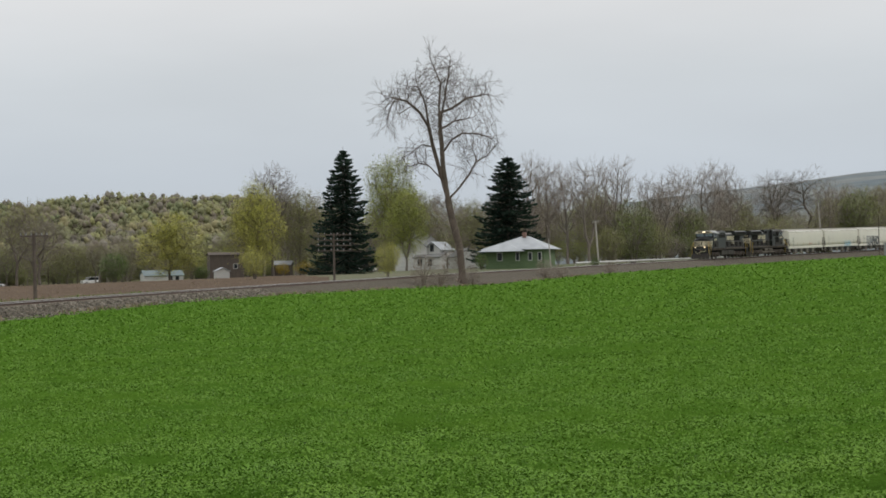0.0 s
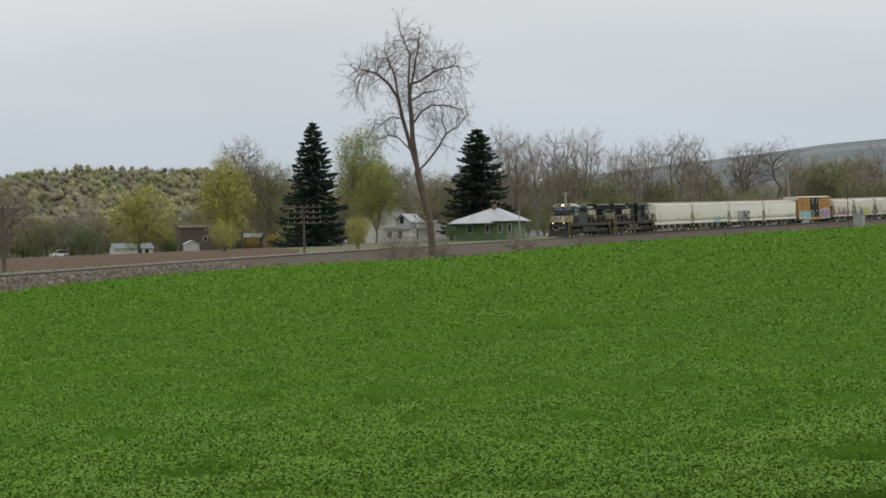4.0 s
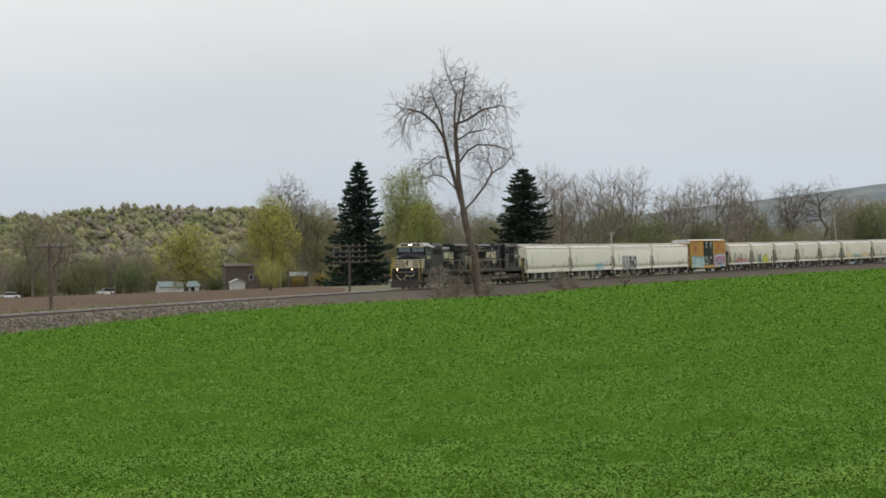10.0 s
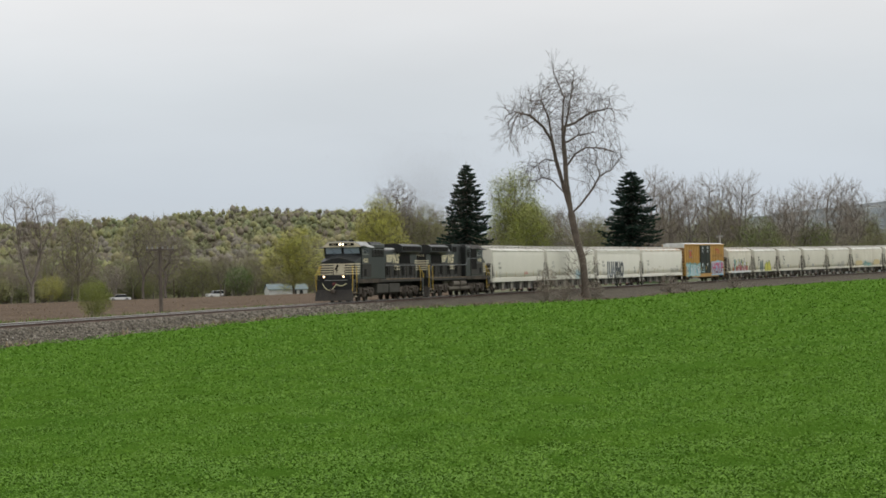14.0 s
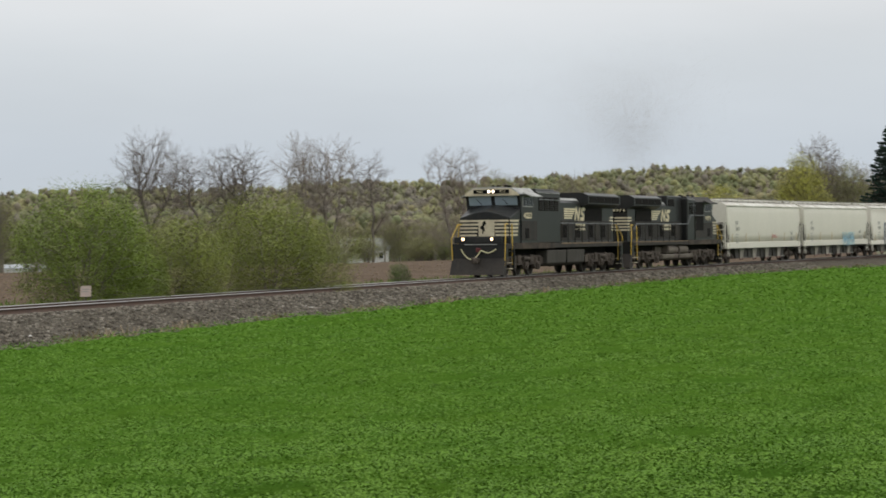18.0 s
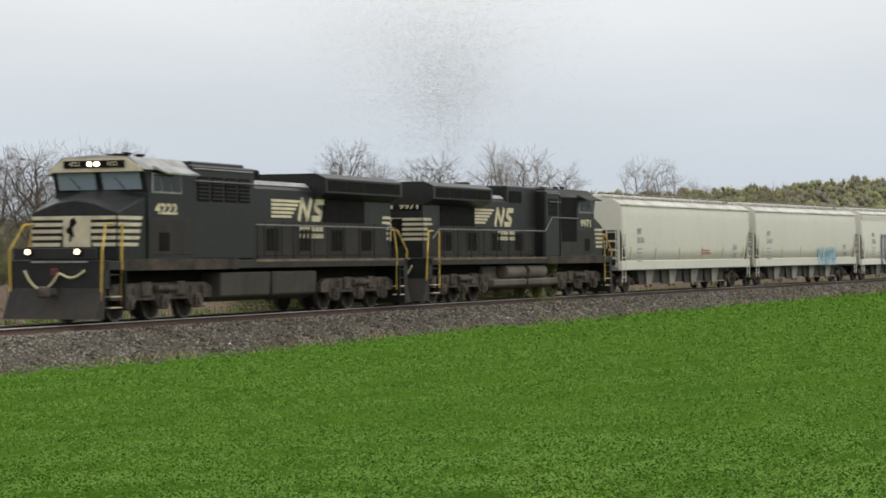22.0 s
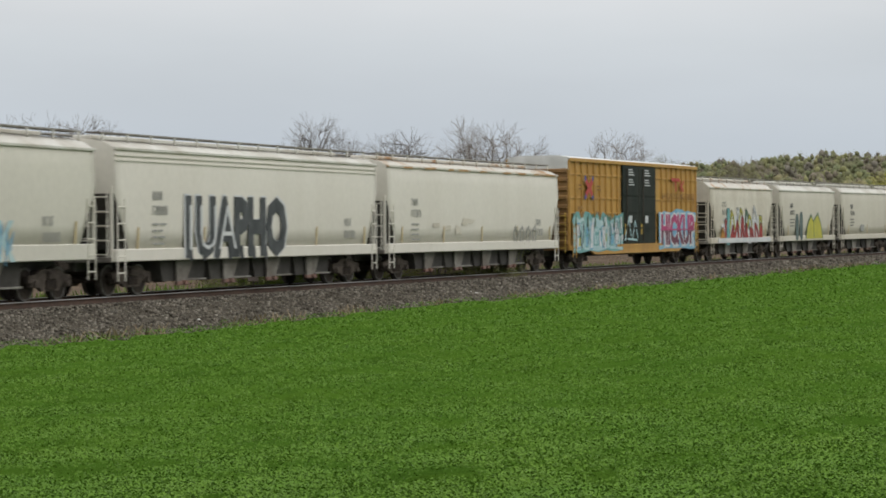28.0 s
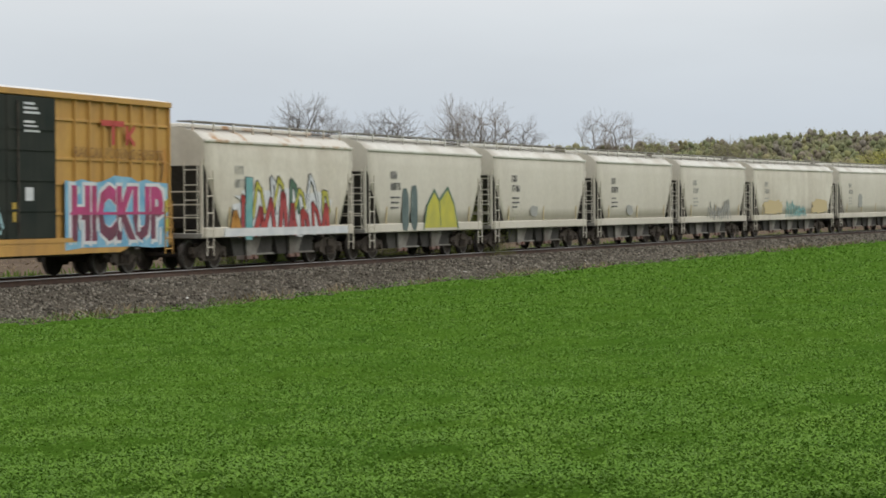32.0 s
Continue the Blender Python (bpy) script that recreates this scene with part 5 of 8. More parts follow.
def build_train():
    cars = []
    a = locomotive("locomotive", "4222", "black wide-cab diesel locomotive leading the train, lamps lit", 6.0, 10.1, (12.06, 16.06), False, True, (7.9, 14.6))
    cars.append((a, 11.15, 6.4, False))
    b = locomotive("locomotive", "9971", "black diesel locomotive coupled second, cab facing backwards", 7.6, 9.3, (11.6, 16.7), True, False, (7.8, 14.9))
    cars.append((b, 34.35, 6.4, True))
    y = -1.575
    long_cars = [(45.6, 65.2, M["hop_a"], M["hop_roof"]), (66.3, 85.75, M["hop_a"], M["hop_roof"]), (86.9, 105.6, M["hop_b"], M["hop_roof"]), (106.65, 125.0, M["hop_b"], M["hop_rust"])]
    words = ["grey-white covered hopper car with faded stencils, four bays", "grey-white covered hopper car with pale blue graffiti by the sill",
             "white covered hopper car with large black graffiti letters", "white covered hopper car with rust stains along its roof"]
    for i, (s0, s1, paint, roof) in enumerate(long_cars):
        ob, body = covered_hopper(words[i], s1 - s0, 4, 0.8, 2.92, (1.08, 1.52) if i < 2 else (1.0, 1.36), 4.08 if i < 2 else 4.16, 4.50 if i < 2 else 4.52, paint, roof)
        h = (s1 - s0) / 2
        stencils(body, -h + 2.1 if i != 1 else -h + 1.9, 2.75, 6, 20 + i, y, M["ink_faint"])
        stencils(body, h - 2.9, 2.0, 2, 30 + i, y)
        bm = bmesh.new()
        if i == 0:
            bars(bm, [(-h + 11.5, -h + 12.7, 1.95, 2.0), (-h + 11.5, -h + 12.9, 1.82, 1.87)], y)
            part("red_stencil", bm, M["mark_red"], body)
        elif i == 1:
            lettering("graffiti_letters", "VASEK", 0.95, M["g_sky"], body, side_plane(-h + 13.2, 1.55, y - 0.006), fat=0.02, width=3.9, tall=1.55)
            rng = random.Random(8)
            for k in range(14):
                x = -h + 11.4 + k * 0.27
                bm = bmesh.new()
                stroke(bm, [(x, 0.95 + 0.5 * rng.random()), (x + 0.12, 1.6 + 0.5 * rng.random()), (x + 0.32 * rng.uniform(-1, 1), 1.25 + 0.2 * rng.random())], 0.045, y - 0.012 - 0.0002 * k)
                part("graffiti_line", bm, M["g_blue"], body)
        elif i == 2:
            lettering("graffiti_halo", "1UAPHO", 1.62, M["g_white"], body, side_plane(-h + 7.45, 1.90, y - 0.004), fat=0.08, width=7.2, tall=1.52)
            lettering("graffiti_letters", "1UAPHO", 1.55, M["g_black"], body, side_plane(-h + 7.45, 1.88, y - 0.012), fat=0.085, width=7.0, tall=1.52)
            lettering("graffiti_core", "1UA", 1.55, M["g_white"], body, side_plane(-h + 5.7, 1.88, y - 0.020), fat=-0.02, width=3.1, tall=1.30)
            for k in range(7):
                stroke(bm, [(-h + 4.4 + k * 0.85, 1.35), (-h + 4.45 + k * 0.85, 1.02)], 0.2, y - 0.01)
            part("graffiti_drip", bm, M["g_black"], body)
            for z in (3.86, 4.0):
                bm = bmesh.new()
                box(bm, -h, h, -1.56, -1.52, z - 0.02, z + 0.02)
                part("pressed_line", bm, M["hop_b"], body)
        else:
            for k in range(4):
                x = -h + 12.8 + k * 0.75
                bm = bmesh.new()
                stroke(bm, [(x, 1.35), (x - 0.05, 1.75), (x + 0.25, 1.95), (x + 0.42, 1.65), (x + 0.25, 1.35)], 0.09, y - 0.008)
                part("graffiti_line", bm, M["ink_faint"], body)
            rng = random.Random(3)
            for k in range(9):
                bm = bmesh.new()
                blob(bm, -h + 1.6 + k * 1.9 + rng.random(), 4.16, 0.5 + 0.9 * rng.random(), 0.08, -1.572, 200 + k, 22, 0.4)
                part("rust_patch", bm, M["rust_stain"], body)
            for k in range(5):
                bm = bmesh.new()
                blob(bm, -h + 4.0 + k * 0.9 + rng.random(), 1.5 + 0.7 * rng.random(), 0.35 + 0.4 * rng.random(), 0.15 + 0.2 * rng.random(), -1.573, 230 + k, 22, 0.4)
                part("stain_patch", bm, M["hop_c"], body)
        cars.append((ob, (s0 + s1) / 2, h - 1.7, False))
    cars.append((build_boxcar(), 135.95, 7.1, False))
    short = [(147.5, 158.85, M["hop_c"], M["hop_rust"]), (160.2, 171.6, M["hop_d"], M["hop_roof"]), (173.0, 184.5, M["hop_d"], M["hop_roof"]), (186.0, 197.4, M["hop_d"], M["hop_roof"]),
             (198.8, 210.3, M["hop_d"], M["hop_roof"]), (211.8, 228.2, M["hop_c"], M["hop_roof"]), (229.6, 246.0, M["hop_d"], M["hop_roof"]), (247.4, 258.8, M["hop_d"], M["hop_roof"]),
             (260.2, 271.6, M["hop_c"], M["hop_rust"]), (273.0, 284.4, M["hop_d"], M["hop_roof"]), (285.8, 297.2, M["hop_d"], M["hop_roof"]), (298.6, 310.0, M["hop_d"], M["hop_roof"])]
    remarks_by_car = {0: "dirty short covered hopper car with red and yellow graffiti", 1: "pale short covered hopper car with dark green and yellow graffiti",
             5: "tan-stained covered hopper car with teal graffiti", 6: "pale covered hopper car with a grey sprayed tag"}
    for i, (s0, s1, paint, roof) in enumerate(short):
        ob, body = covered_hopper(remarks_by_car.get(i, "pale short covered hopper car with stencilled data"), s1 - s0, 2 if s1 - s0 < 13 else 3, 1.15, 3.2, (0.98, 1.30), 3.95, 4.45, paint, roof, group="short covered hoppers")
        h = (s1 - s0) / 2
        stencils(body, -h + 2.0, 2.95, 5 if i else 3, 50 + i, y, M["ink"] if i in (1, 2, 3) else M["ink_faint"])
        rng = random.Random(60 + i)
        if i == 0:
            def outlined(pts, wd, m, lift):
                for grow, mm, lf in ((0.09, M["g_black"], lift), (0.0, m, lift + 0.005)):
                    bm = bmesh.new()
                    stroke(bm, pts, wd + grow, y - lf)
                    part("graffiti_stroke", bm, mm, body)
            bm = bmesh.new()
            blob(bm, -h + 5.6, 1.75, 7.0, 1.5, y - 0.003, 17, 40, 0.14)
            part("graffiti_cloud", bm, M["g_white"], body)
            for k in range(7):
                x, top = -h + 3.3 + k * 0.82 + 0.4 * rng.random(), 2.25 + 0.75 * rng.random()
                outlined([(x + 0.4 * rng.uniform(-1, 1), 1.6), (x + 0.12, top), (x + 0.42, top - 0.3 * rng.random()), (x + 0.5 + 0.4 * rng.random(), 1.75)], rng.uniform(0.10, 0.24), (M["g_yell"], M["g_white"], M["g_yell"], M["g_green"])[k % 4], 0.006 + 0.0007 * k)
            for k in range(8):
                x, top = -h + 2.6 + k * 0.84 + 0.3 * rng.random(), 1.6 + 0.75 * rng.random()
                outlined([(x - 0.35 * rng.random(), 1.08), (x + 0.25 * rng.uniform(-1, 1), top), (x + 0.30, top - 0.45 * rng.random()), (x + 0.25 + 0.4 * rng.random(), 1.08)], rng.uniform(0.16, 0.3), M["g_red"], 0.014 + 0.0007 * k)
            outlined([(-h + 2.9, 1.0), (-h + 2.95, 2.75)], 0.46, M["g_teal"], 0.022)
            outlined([(-h + 1.7, 1.1), (-h + 1.95, 1.7), (-h + 2.3, 1.1)], 0.3, M["g_orange"], 0.0215)
            bm = bmesh.new()
            box(bm, -h + 1.2, h - 0.6, y - 0.03, y - 0.004, 1.0, 1.26)
            part("sprayed_sill", bm, M["g_white"], body)
        elif i == 1:
            bm = bmesh.new()
            blob(bm, -h + 3.35, 1.80, 0.62, 1.6, y - 0.004, 6, 22, 0.07)
            part("graffiti_fill", bm, M["g_plate"], body)
            bm = bmesh.new()
            blob(bm, -h + 4.2, 1.90, 0.66, 1.7, y - 0.006, 7, 22, 0.07)
            part("graffiti_fill", bm, M["g_plate"], body)
            bm = bmesh.new()
            stroke(bm, [(-h + 5.15, 1.05), (-h + 5.45, 1.95), (-h + 6.2, 2.55), (-h + 6.7, 2.15), (-h + 7.6, 2.65), (-h + 8.25, 2.0), (-h + 8.7, 1.05)], 0.10, y - 0.010)
            stroke(bm, [(-h + 6.7, 2.15), (-h + 6.85, 1.2)], 0.07, y - 0.010)
            part("graffiti_outline", bm, M["g_green"], body)
            bm = bmesh.new()
            prism(bm, [(-h + 5.2, 1.1), (-h + 5.5, 1.9), (-h + 6.2, 2.45), (-h + 6.7, 2.1), (-h + 7.6, 2.55), (-h + 8.2, 2.0), (-h + 8.6, 1.1)], y - 0.007, y - 0.003, "y")
            part("graffiti_letters", bm, M["g_yell"], body)
        elif i in (4, 5):
            for k in range(11):
                x = -h + h * 0.75 + k * 0.36
                bm = bmesh.new()
                stroke(bm, [(x + 0.2 * rng.uniform(-1, 1), 1.1 + 0.2 * rng.random()), (x + 0.2, 1.5 + 0.7 * rng.random()), (x + 0.3 + 0.3 * rng.random(), 1.2)], rng.uniform(0.06, 0.14), y - 0.006 - 0.0003 * k)
                part("graffiti_line", bm, M["g_teal"] if i == 5 else M["ink_faint"], body)
            if i == 5:
                bm = bmesh.new()
                blob(bm, -h + 3.6, 1.75, 3.8, 0.8, y - 0.003, 9, 30)
                blob(bm, h - 3.2, 1.75, 3.2, 0.9, y - 0.003, 11, 30)
                part("graffiti_ground", bm, M["tan"], body)
        elif i in (2, 6, 3):
            bm = bmesh.new()
            blob(bm, -h + 4.6, 1.7 if i != 6 else 2.1, 0.9, 0.45 if i != 6 else 0.9, y - 0.004, 12 + i)
            part("sprayed_tag", bm, M["ink_faint"], body)
        cars.append((ob, (s0 + s1) / 2, h - 1.3, False))
    return cars


TRAIN = build_train()


def train_pose(t, offset, half, flipped):
    """A car stands with its bogies on the curve; x runs back along the train."""
    lead = 334.883 - rolled(t)
    a, b = rail_at(lead + offset - half), rail_at(lead + offset + half)
    mid, way = (a + b) / 2, Vector(b - a)
    m = pose(*mid, 0, -math.degrees(math.asin(way.z / way.length)), math.degrees(math.atan2(way.y, way.x)))
    return m @ pose(0, 0, 0, 0, 0, 180) if flipped else m


def motions():
    for ob, offset, half, flipped in TRAIN:
        walk(ob, [(float(t), train_pose(t, offset, half, flipped)) for t in range(0, 33)])
    # wheels: x runs back along the train, so they turn the other way on the reversed engine
    for ob, r, back in TURNING:
        way = 1 if back else -1
        walk(ob, [(k / FPS, pose(0, 0, 0, 0, way * math.degrees(rolled(k / FPS) / r), 0)) for k in range(0, 32 * FPS + 1)])
    for ob, first in SAME_TURN:
        ob.rotation_mode = "QUATERNION"
        keys = ob.animation_data_create()
        keys.action = first.animation_data.action
        keys.action_slot = first.animation_data.action_slot

# ---- plants: materials ----
def leaf_mat(name, colour, second, island=0.3, scale=0.4):
    return mat(name, colour, 0.8, second=second, scale=scale, contrast=(0.3, 0.7), island=island, spec=0.12)


M.update(
    bark=mat("grey_brown_bark", (0.25, 0.218, 0.185), 0.95, second=(0.185, 0.158, 0.134), scale=1.5, grain=0.7, grain_scale=10, bump=0.4),
    bark_dark=mat("dark_bark", (0.125, 0.104, 0.088), 0.95, second=(0.17, 0.145, 0.12), scale=1.2, grain=0.7, grain_scale=9),
    bark_pale=mat("pale_twigs", (0.28, 0.24, 0.195), 0.95, second=(0.21, 0.175, 0.145), scale=1.5),
    bark_elm=mat("elm_bark", (0.165, 0.128, 0.102), 0.95, second=(0.115, 0.09, 0.073), scale=1.0, grain=0.7, grain_scale=8, bump=0.5),
    needles=leaf_mat("spruce_needles", (0.024, 0.044, 0.034), (0.036, 0.060, 0.042), 0.35),
    leaf_yellow=leaf_mat("yellow_green_leaf", (0.40, 0.41, 0.09), (0.44, 0.43, 0.11)),
    leaf_lime=leaf_mat("lime_leaf", (0.27, 0.31, 0.075), (0.32, 0.345, 0.095)),
    leaf_fresh=leaf_mat("fresh_green_leaf", (0.160, 0.225, 0.042), (0.20, 0.255, 0.055), 0.2),
    leaf_spring=leaf_mat("soft_green_leaf", (0.145, 0.185, 0.055), (0.175, 0.205, 0.07)),
    leaf_green=leaf_mat("mid_green_leaf", (0.095, 0.160, 0.038), (0.125, 0.19, 0.05)),
    leaf_bud=leaf_mat("budding_leaf", (0.195, 0.238, 0.050), (0.235, 0.260, 0.065)),
    leaf_olive=leaf_mat("olive_leaf", (0.218, 0.232, 0.085), (0.255, 0.258, 0.10)),
    leaf_gold=leaf_mat("golden_blossom", (0.34, 0.24, 0.015), (0.25, 0.20, 0.03)),
    twig_haze=leaf_mat("budding_twigs", (0.25, 0.20, 0.15), (0.20, 0.165, 0.13)),
    # ridge crowns: leaf colours greyed, with distance haze mixed into them
    far_lime=leaf_mat("far_lime_crown", (0.228, 0.232, 0.105), (0.245, 0.24, 0.112), 0.14, 0.03),
    far_gold=leaf_mat("far_gold_crown", (0.232, 0.208, 0.112), (0.222, 0.205, 0.108), 0.14, 0.03),
    far_olive=leaf_mat("far_olive_crown", (0.190, 0.194, 0.102), (0.175, 0.178, 0.098), 0.14, 0.03),
    far_grey=leaf_mat("far_bare_crown", (0.188, 0.170, 0.138), (0.172, 0.157, 0.127), 0.14, 0.03),
    far_brown=leaf_mat("far_brown_crown", (0.190, 0.163, 0.122), (0.170, 0.148, 0.112), 0.14, 0.03),
    far_green=leaf_mat("far_green_crown", (0.165, 0.185, 0.098), (0.175, 0.192, 0.10), 0.14, 0.03),
    straw=leaf_mat("dry_straw", (0.25, 0.195, 0.125), (0.18, 0.14, 0.095)),
    grass=leaf_mat("verge_grass", (0.10, 0.17, 0.03), (0.15, 0.20, 0.05)),
    white_wall=mat("white_boards", (0.56, 0.56, 0.54), 0.7, second=(0.46, 0.46, 0.44), scale=0.7, stretch=(1, 1, 6)),
    green_wall=mat("green_boards", (0.11, 0.165, 0.075), 0.75, second=(0.085, 0.135, 0.06), scale=0.8, stretch=(1, 1, 6)),
    brown_wall=mat("weathered_barn", (0.10, 0.078, 0.062), 0.9, second=(0.065, 0.052, 0.044), scale=1.0, stretch=(4, 4, 0.5)),
    tin=mat("pale_metal_roof", (0.36, 0.38, 0.40), 0.5, metal=0.2, second=(0.28, 0.30, 0.32), scale=0.6),
    shingle=mat("grey_shingles", (0.13, 0.135, 0.135), 0.9, second=(0.18, 0.18, 0.175), scale=1.2),
    teal_roof=mat("blue_grey_roof", (0.16, 0.20, 0.20), 0.8, second=(0.12, 0.155, 0.16), scale=1.0),
    timber=mat("old_pole_wood", (0.115, 0.092, 0.075), 0.95, second=(0.075, 0.06, 0.05), scale=2),
    pale_pole=mat("sunbleached_pole", (0.40, 0.38, 0.34), 0.85, second=(0.3, 0.28, 0.26), scale=2),
    car_white=mat("white_car_paint", (0.72, 0.72, 0.72), 0.3, second=(0.66, 0.66, 0.66), scale=1),
    concrete=mat("grey_cabinet", (0.30, 0.31, 0.31), 0.7, second=(0.25, 0.25, 0.25), scale=1),
    sign_plate=mat("faded_plate", (0.52, 0.42, 0.36), 0.7, second=(0.44, 0.36, 0.32), scale=3),
    limestone=mat("pale_rock", (0.62, 0.60, 0.56), 0.9, second=(0.5, 0.48, 0.45), scale=5),
    driftwood=mat("bleached_wood", (0.42, 0.35, 0.27), 0.9, second=(0.3, 0.24, 0.18), scale=3),
)


def vnoise(x, y, size, seed=0):
    """Smooth lattice noise, 0 to 1."""
    u, v = x / size, y / size
    i, j = np.floor(u).astype(np.int64), np.floor(v).astype(np.int64)
    fu, fv = u - i, v - j
    fu, fv = fu * fu * (3 - 2 * fu), fv * fv * (3 - 2 * fv)

    def h(a, b):
        n = (a * 374761393 + b * 668265263 + seed * 1442695041) & 0xFFFFFFFF
        n = ((n ^ (n >> 13)) * 1274126177) & 0xFFFFFFFF
        return ((n ^ (n >> 16)) & 0xFFFF) / 65535.0
    return (h(i, j) * (1 - fu) + h(i + 1, j) * fu) * (1 - fv) + (h(i, j + 1) * (1 - fu) + h(i + 1, j + 1) * fu) * fv


def leaf_cards(centres, sizes, rng, upright=0.0, slim=0.6, tilt=1.0, outward=None):
    """Small diamond leaves at the given centres, turned at random; upright pushes their faces towards the sky."""
    n = len(centres)
    nrm = rng.normal(size=(n, 3)) * tilt
    nrm[:, 2] = abs(nrm[:, 2]) + upright
    if outward is not None:
        nrm = nrm * 0.2 + outward
    nrm /= np.linalg.norm(nrm, axis=1, keepdims=True)
    a = np.cross(nrm, rng.normal(size=(n, 3)))
    a /= np.linalg.norm(a, axis=1, keepdims=True) + 1e-9
    b = np.cross(nrm, a)
    sz = np.asarray(sizes)[:, None] if np.ndim(sizes) else sizes
    a, b = a * sz * 0.5, b * sz * 0.5 * slim
    v = np.stack([centres - a, centres + b, centres + a, centres - b], 1).reshape(-1, 3)
    f = np.arange(4 * n).reshape(n, 4)
    return v, f


# ---- the crop: a hummocky clover canopy with its leaves ----
def hollow(x, y):
    """Gaps between the plants, 0 to 1."""
    return ease(vnoise(x, y, 0.52, 4) * 0.6 + vnoise(x, y, 0.21, 6) * 0.4, 0.60, 0.72)


def canopy(x, y):
    hum = 0.13 * vnoise(x, y, 0.55, 1) + 0.05 * vnoise(x, y, 0.19, 2) + 0.08 * vnoise(x, y, 1.5, 5) + 0.07 * vnoise(x, y, 3.4, 3)
    return 0.10 + hum - 0.17 * hollow(x, y)


def build_crop():
    az = np.radians(np.linspace(-15, 33, 350))
    r = np.concatenate([[9.5], np.geomspace(12.0, 110, 560), np.geomspace(112, 480, 130)])
    A_, R_ = np.meshgrid(az, r)
    x, y = (R_ * np.sin(A_)).ravel(), (R_ * np.cos(A_)).ravel()
    s, d = nearest(x, y)
    fade = ease(d, EDGE - 0.1 + 0.7 * vnoise(x, y, 1.3, 9), EDGE + 1.2)
    z = ground_height(x, y) + (canopy(x, y) - 0.125) * fade - 0.05 * (1 - fade)
    na, nr = len(az), len(r)
    j, i = np.meshgrid(np.arange(nr - 1), np.arange(na - 1), indexing="ij")
    f = np.stack([j * na + i, j * na + i + 1, (j + 1) * na + i + 1, (j + 1) * na + i], -1).reshape(-1, 4)
    f = f[(d[f] > EDGE - 0.3).all(1)]
    field = thing("clover_field", None, "lush green clover crop covering the field", "crop", kind="stuff")
    child(new("canopy", mesh_of("canopy", np.stack([x, y, z], -1), f, M["under"], smooth=True)), field)
    # leaves: ever larger sprays with distance, most of them near the top of the canopy
    rng = np.random.default_rng(11)
    count = 680000
    rr = 1 / (1 / 12.2 + (1 / 450 - 1 / 12.2) * rng.random(count))
    aa = np.radians(rng.uniform(-14.5, 32.5, count))
    x, y = rr * np.sin(aa), rr * np.cos(aa)
    s, d = nearest(x, y)
    keep = (d > EDGE + 0.1 + 0.8 * vnoise(x, y, 1.3, 9)) & (rng.random(count) > 0.45 * hollow(x, y))
    x, y, rr = x[keep], y[keep], rr[keep]
    z = ground_height(x, y) + canopy(x, y) - 0.075 * rng.random(len(x)) ** 1.5 + 0.012
    grown = np.maximum(0.0205, 0.00082 * rr) * rng.uniform(0.55, 1.35, len(x))
    v, f = leaf_cards(np.stack([x, y, z], -1), grown, rng, 1.2, 0.8)
    child(new("leaves", mesh_of("clover_leaves", v, f, M["crop"])), field)


build_crop()


# ---- ballast stones and ties ----
def build_stones():
    rng = np.random.default_rng(21)
    n = 32000
    s = 2 + 140 * rng.random(n) ** 1.7
    d = rng.choice([1.0, -1.0], n, p=[0.93, 0.07]) * rng.uniform(1.0, 5.0, n)
    up = np.interp(abs(d), [0, 1.7, 2.2, 5.3], [-0.20, -0.20, -0.30, -1.40])
    p = rail_at(s, d, 0)
    p[:, 2] += up + 0.02
    size = rng.uniform(0.013, 0.036, n) * (1 + s / 110)
    cube = np.array([[a, b, c] for a in (-1, 1) for b in (-1, 1) for c in (-1, 1)], float)
    v = p[:, None] + (cube[None] * rng.uniform(0.6, 1.2, (n, 8, 3))) * size[:, None, None] * np.array([1, 1, 0.8])
    f = np.array([[0, 1, 3, 2], [4, 6, 7, 5], [0, 4, 5, 1], [2, 3, 7, 6], [0, 2, 6, 4], [1, 5, 7, 3]])
    faces = (np.arange(n)[:, None, None] * 8 + f[None]).reshape(-1, 4)
    tagged(new("ballast_stones", mesh_of("ballast_stones", v.reshape(-1, 3), faces, M["stone"])), "loose grey and brown ballast stones on the shoulder", "gravel", kind="stuff")


build_stones()


# ---- trees ----
class Wood:
    """Collects tapered limbs."""

    def __init__(self):
        self.v, self.f = [], []

    def tube(self, pts, radii, n):
        base = len(self.v)
        for k, p in enumerate(pts):
            d = (pts[min(k + 1, len(pts) - 1)] - pts[max(k - 1, 0)]).normalized()
            a = d.orthogonal().normalized()
            b = d.cross(a)
            for j in range(n):
                t = 2 * math.pi * j / n
                self.v.append(p + (a * math.cos(t) + b * math.sin(t)) * radii[k])
        for k in range(len(pts) - 1):
            for j in range(n):
                q = (j + 1) % n
                self.f.append((base + k * n + j, base + k * n + q, base + (k + 1) * n + q, base + (k + 1) * n + j))

    def mesh(self, name, material):
        return mesh_of(name, np.array([tuple(p) for p in self.v]), np.array(self.f), material, smooth=True)


def cloud(rng, n, blobs):
    """Points that the twigs grow towards, denser near the outside of each rounded mass."""
    vol = np.array([b[3] * b[4] * b[5] for b in blobs])
    out = []
    for b, k in zip(blobs, (n * vol / vol.sum()).astype(int)):
        d = rng.normal(size=(k, 3))
        d /= np.linalg.norm(d, axis=1, keepdims=True)
        out.append(np.array(b[:3]) + d * (rng.random((k, 1)) ** 0.27) * np.array(b[3:]))
    return np.concatenate(out)


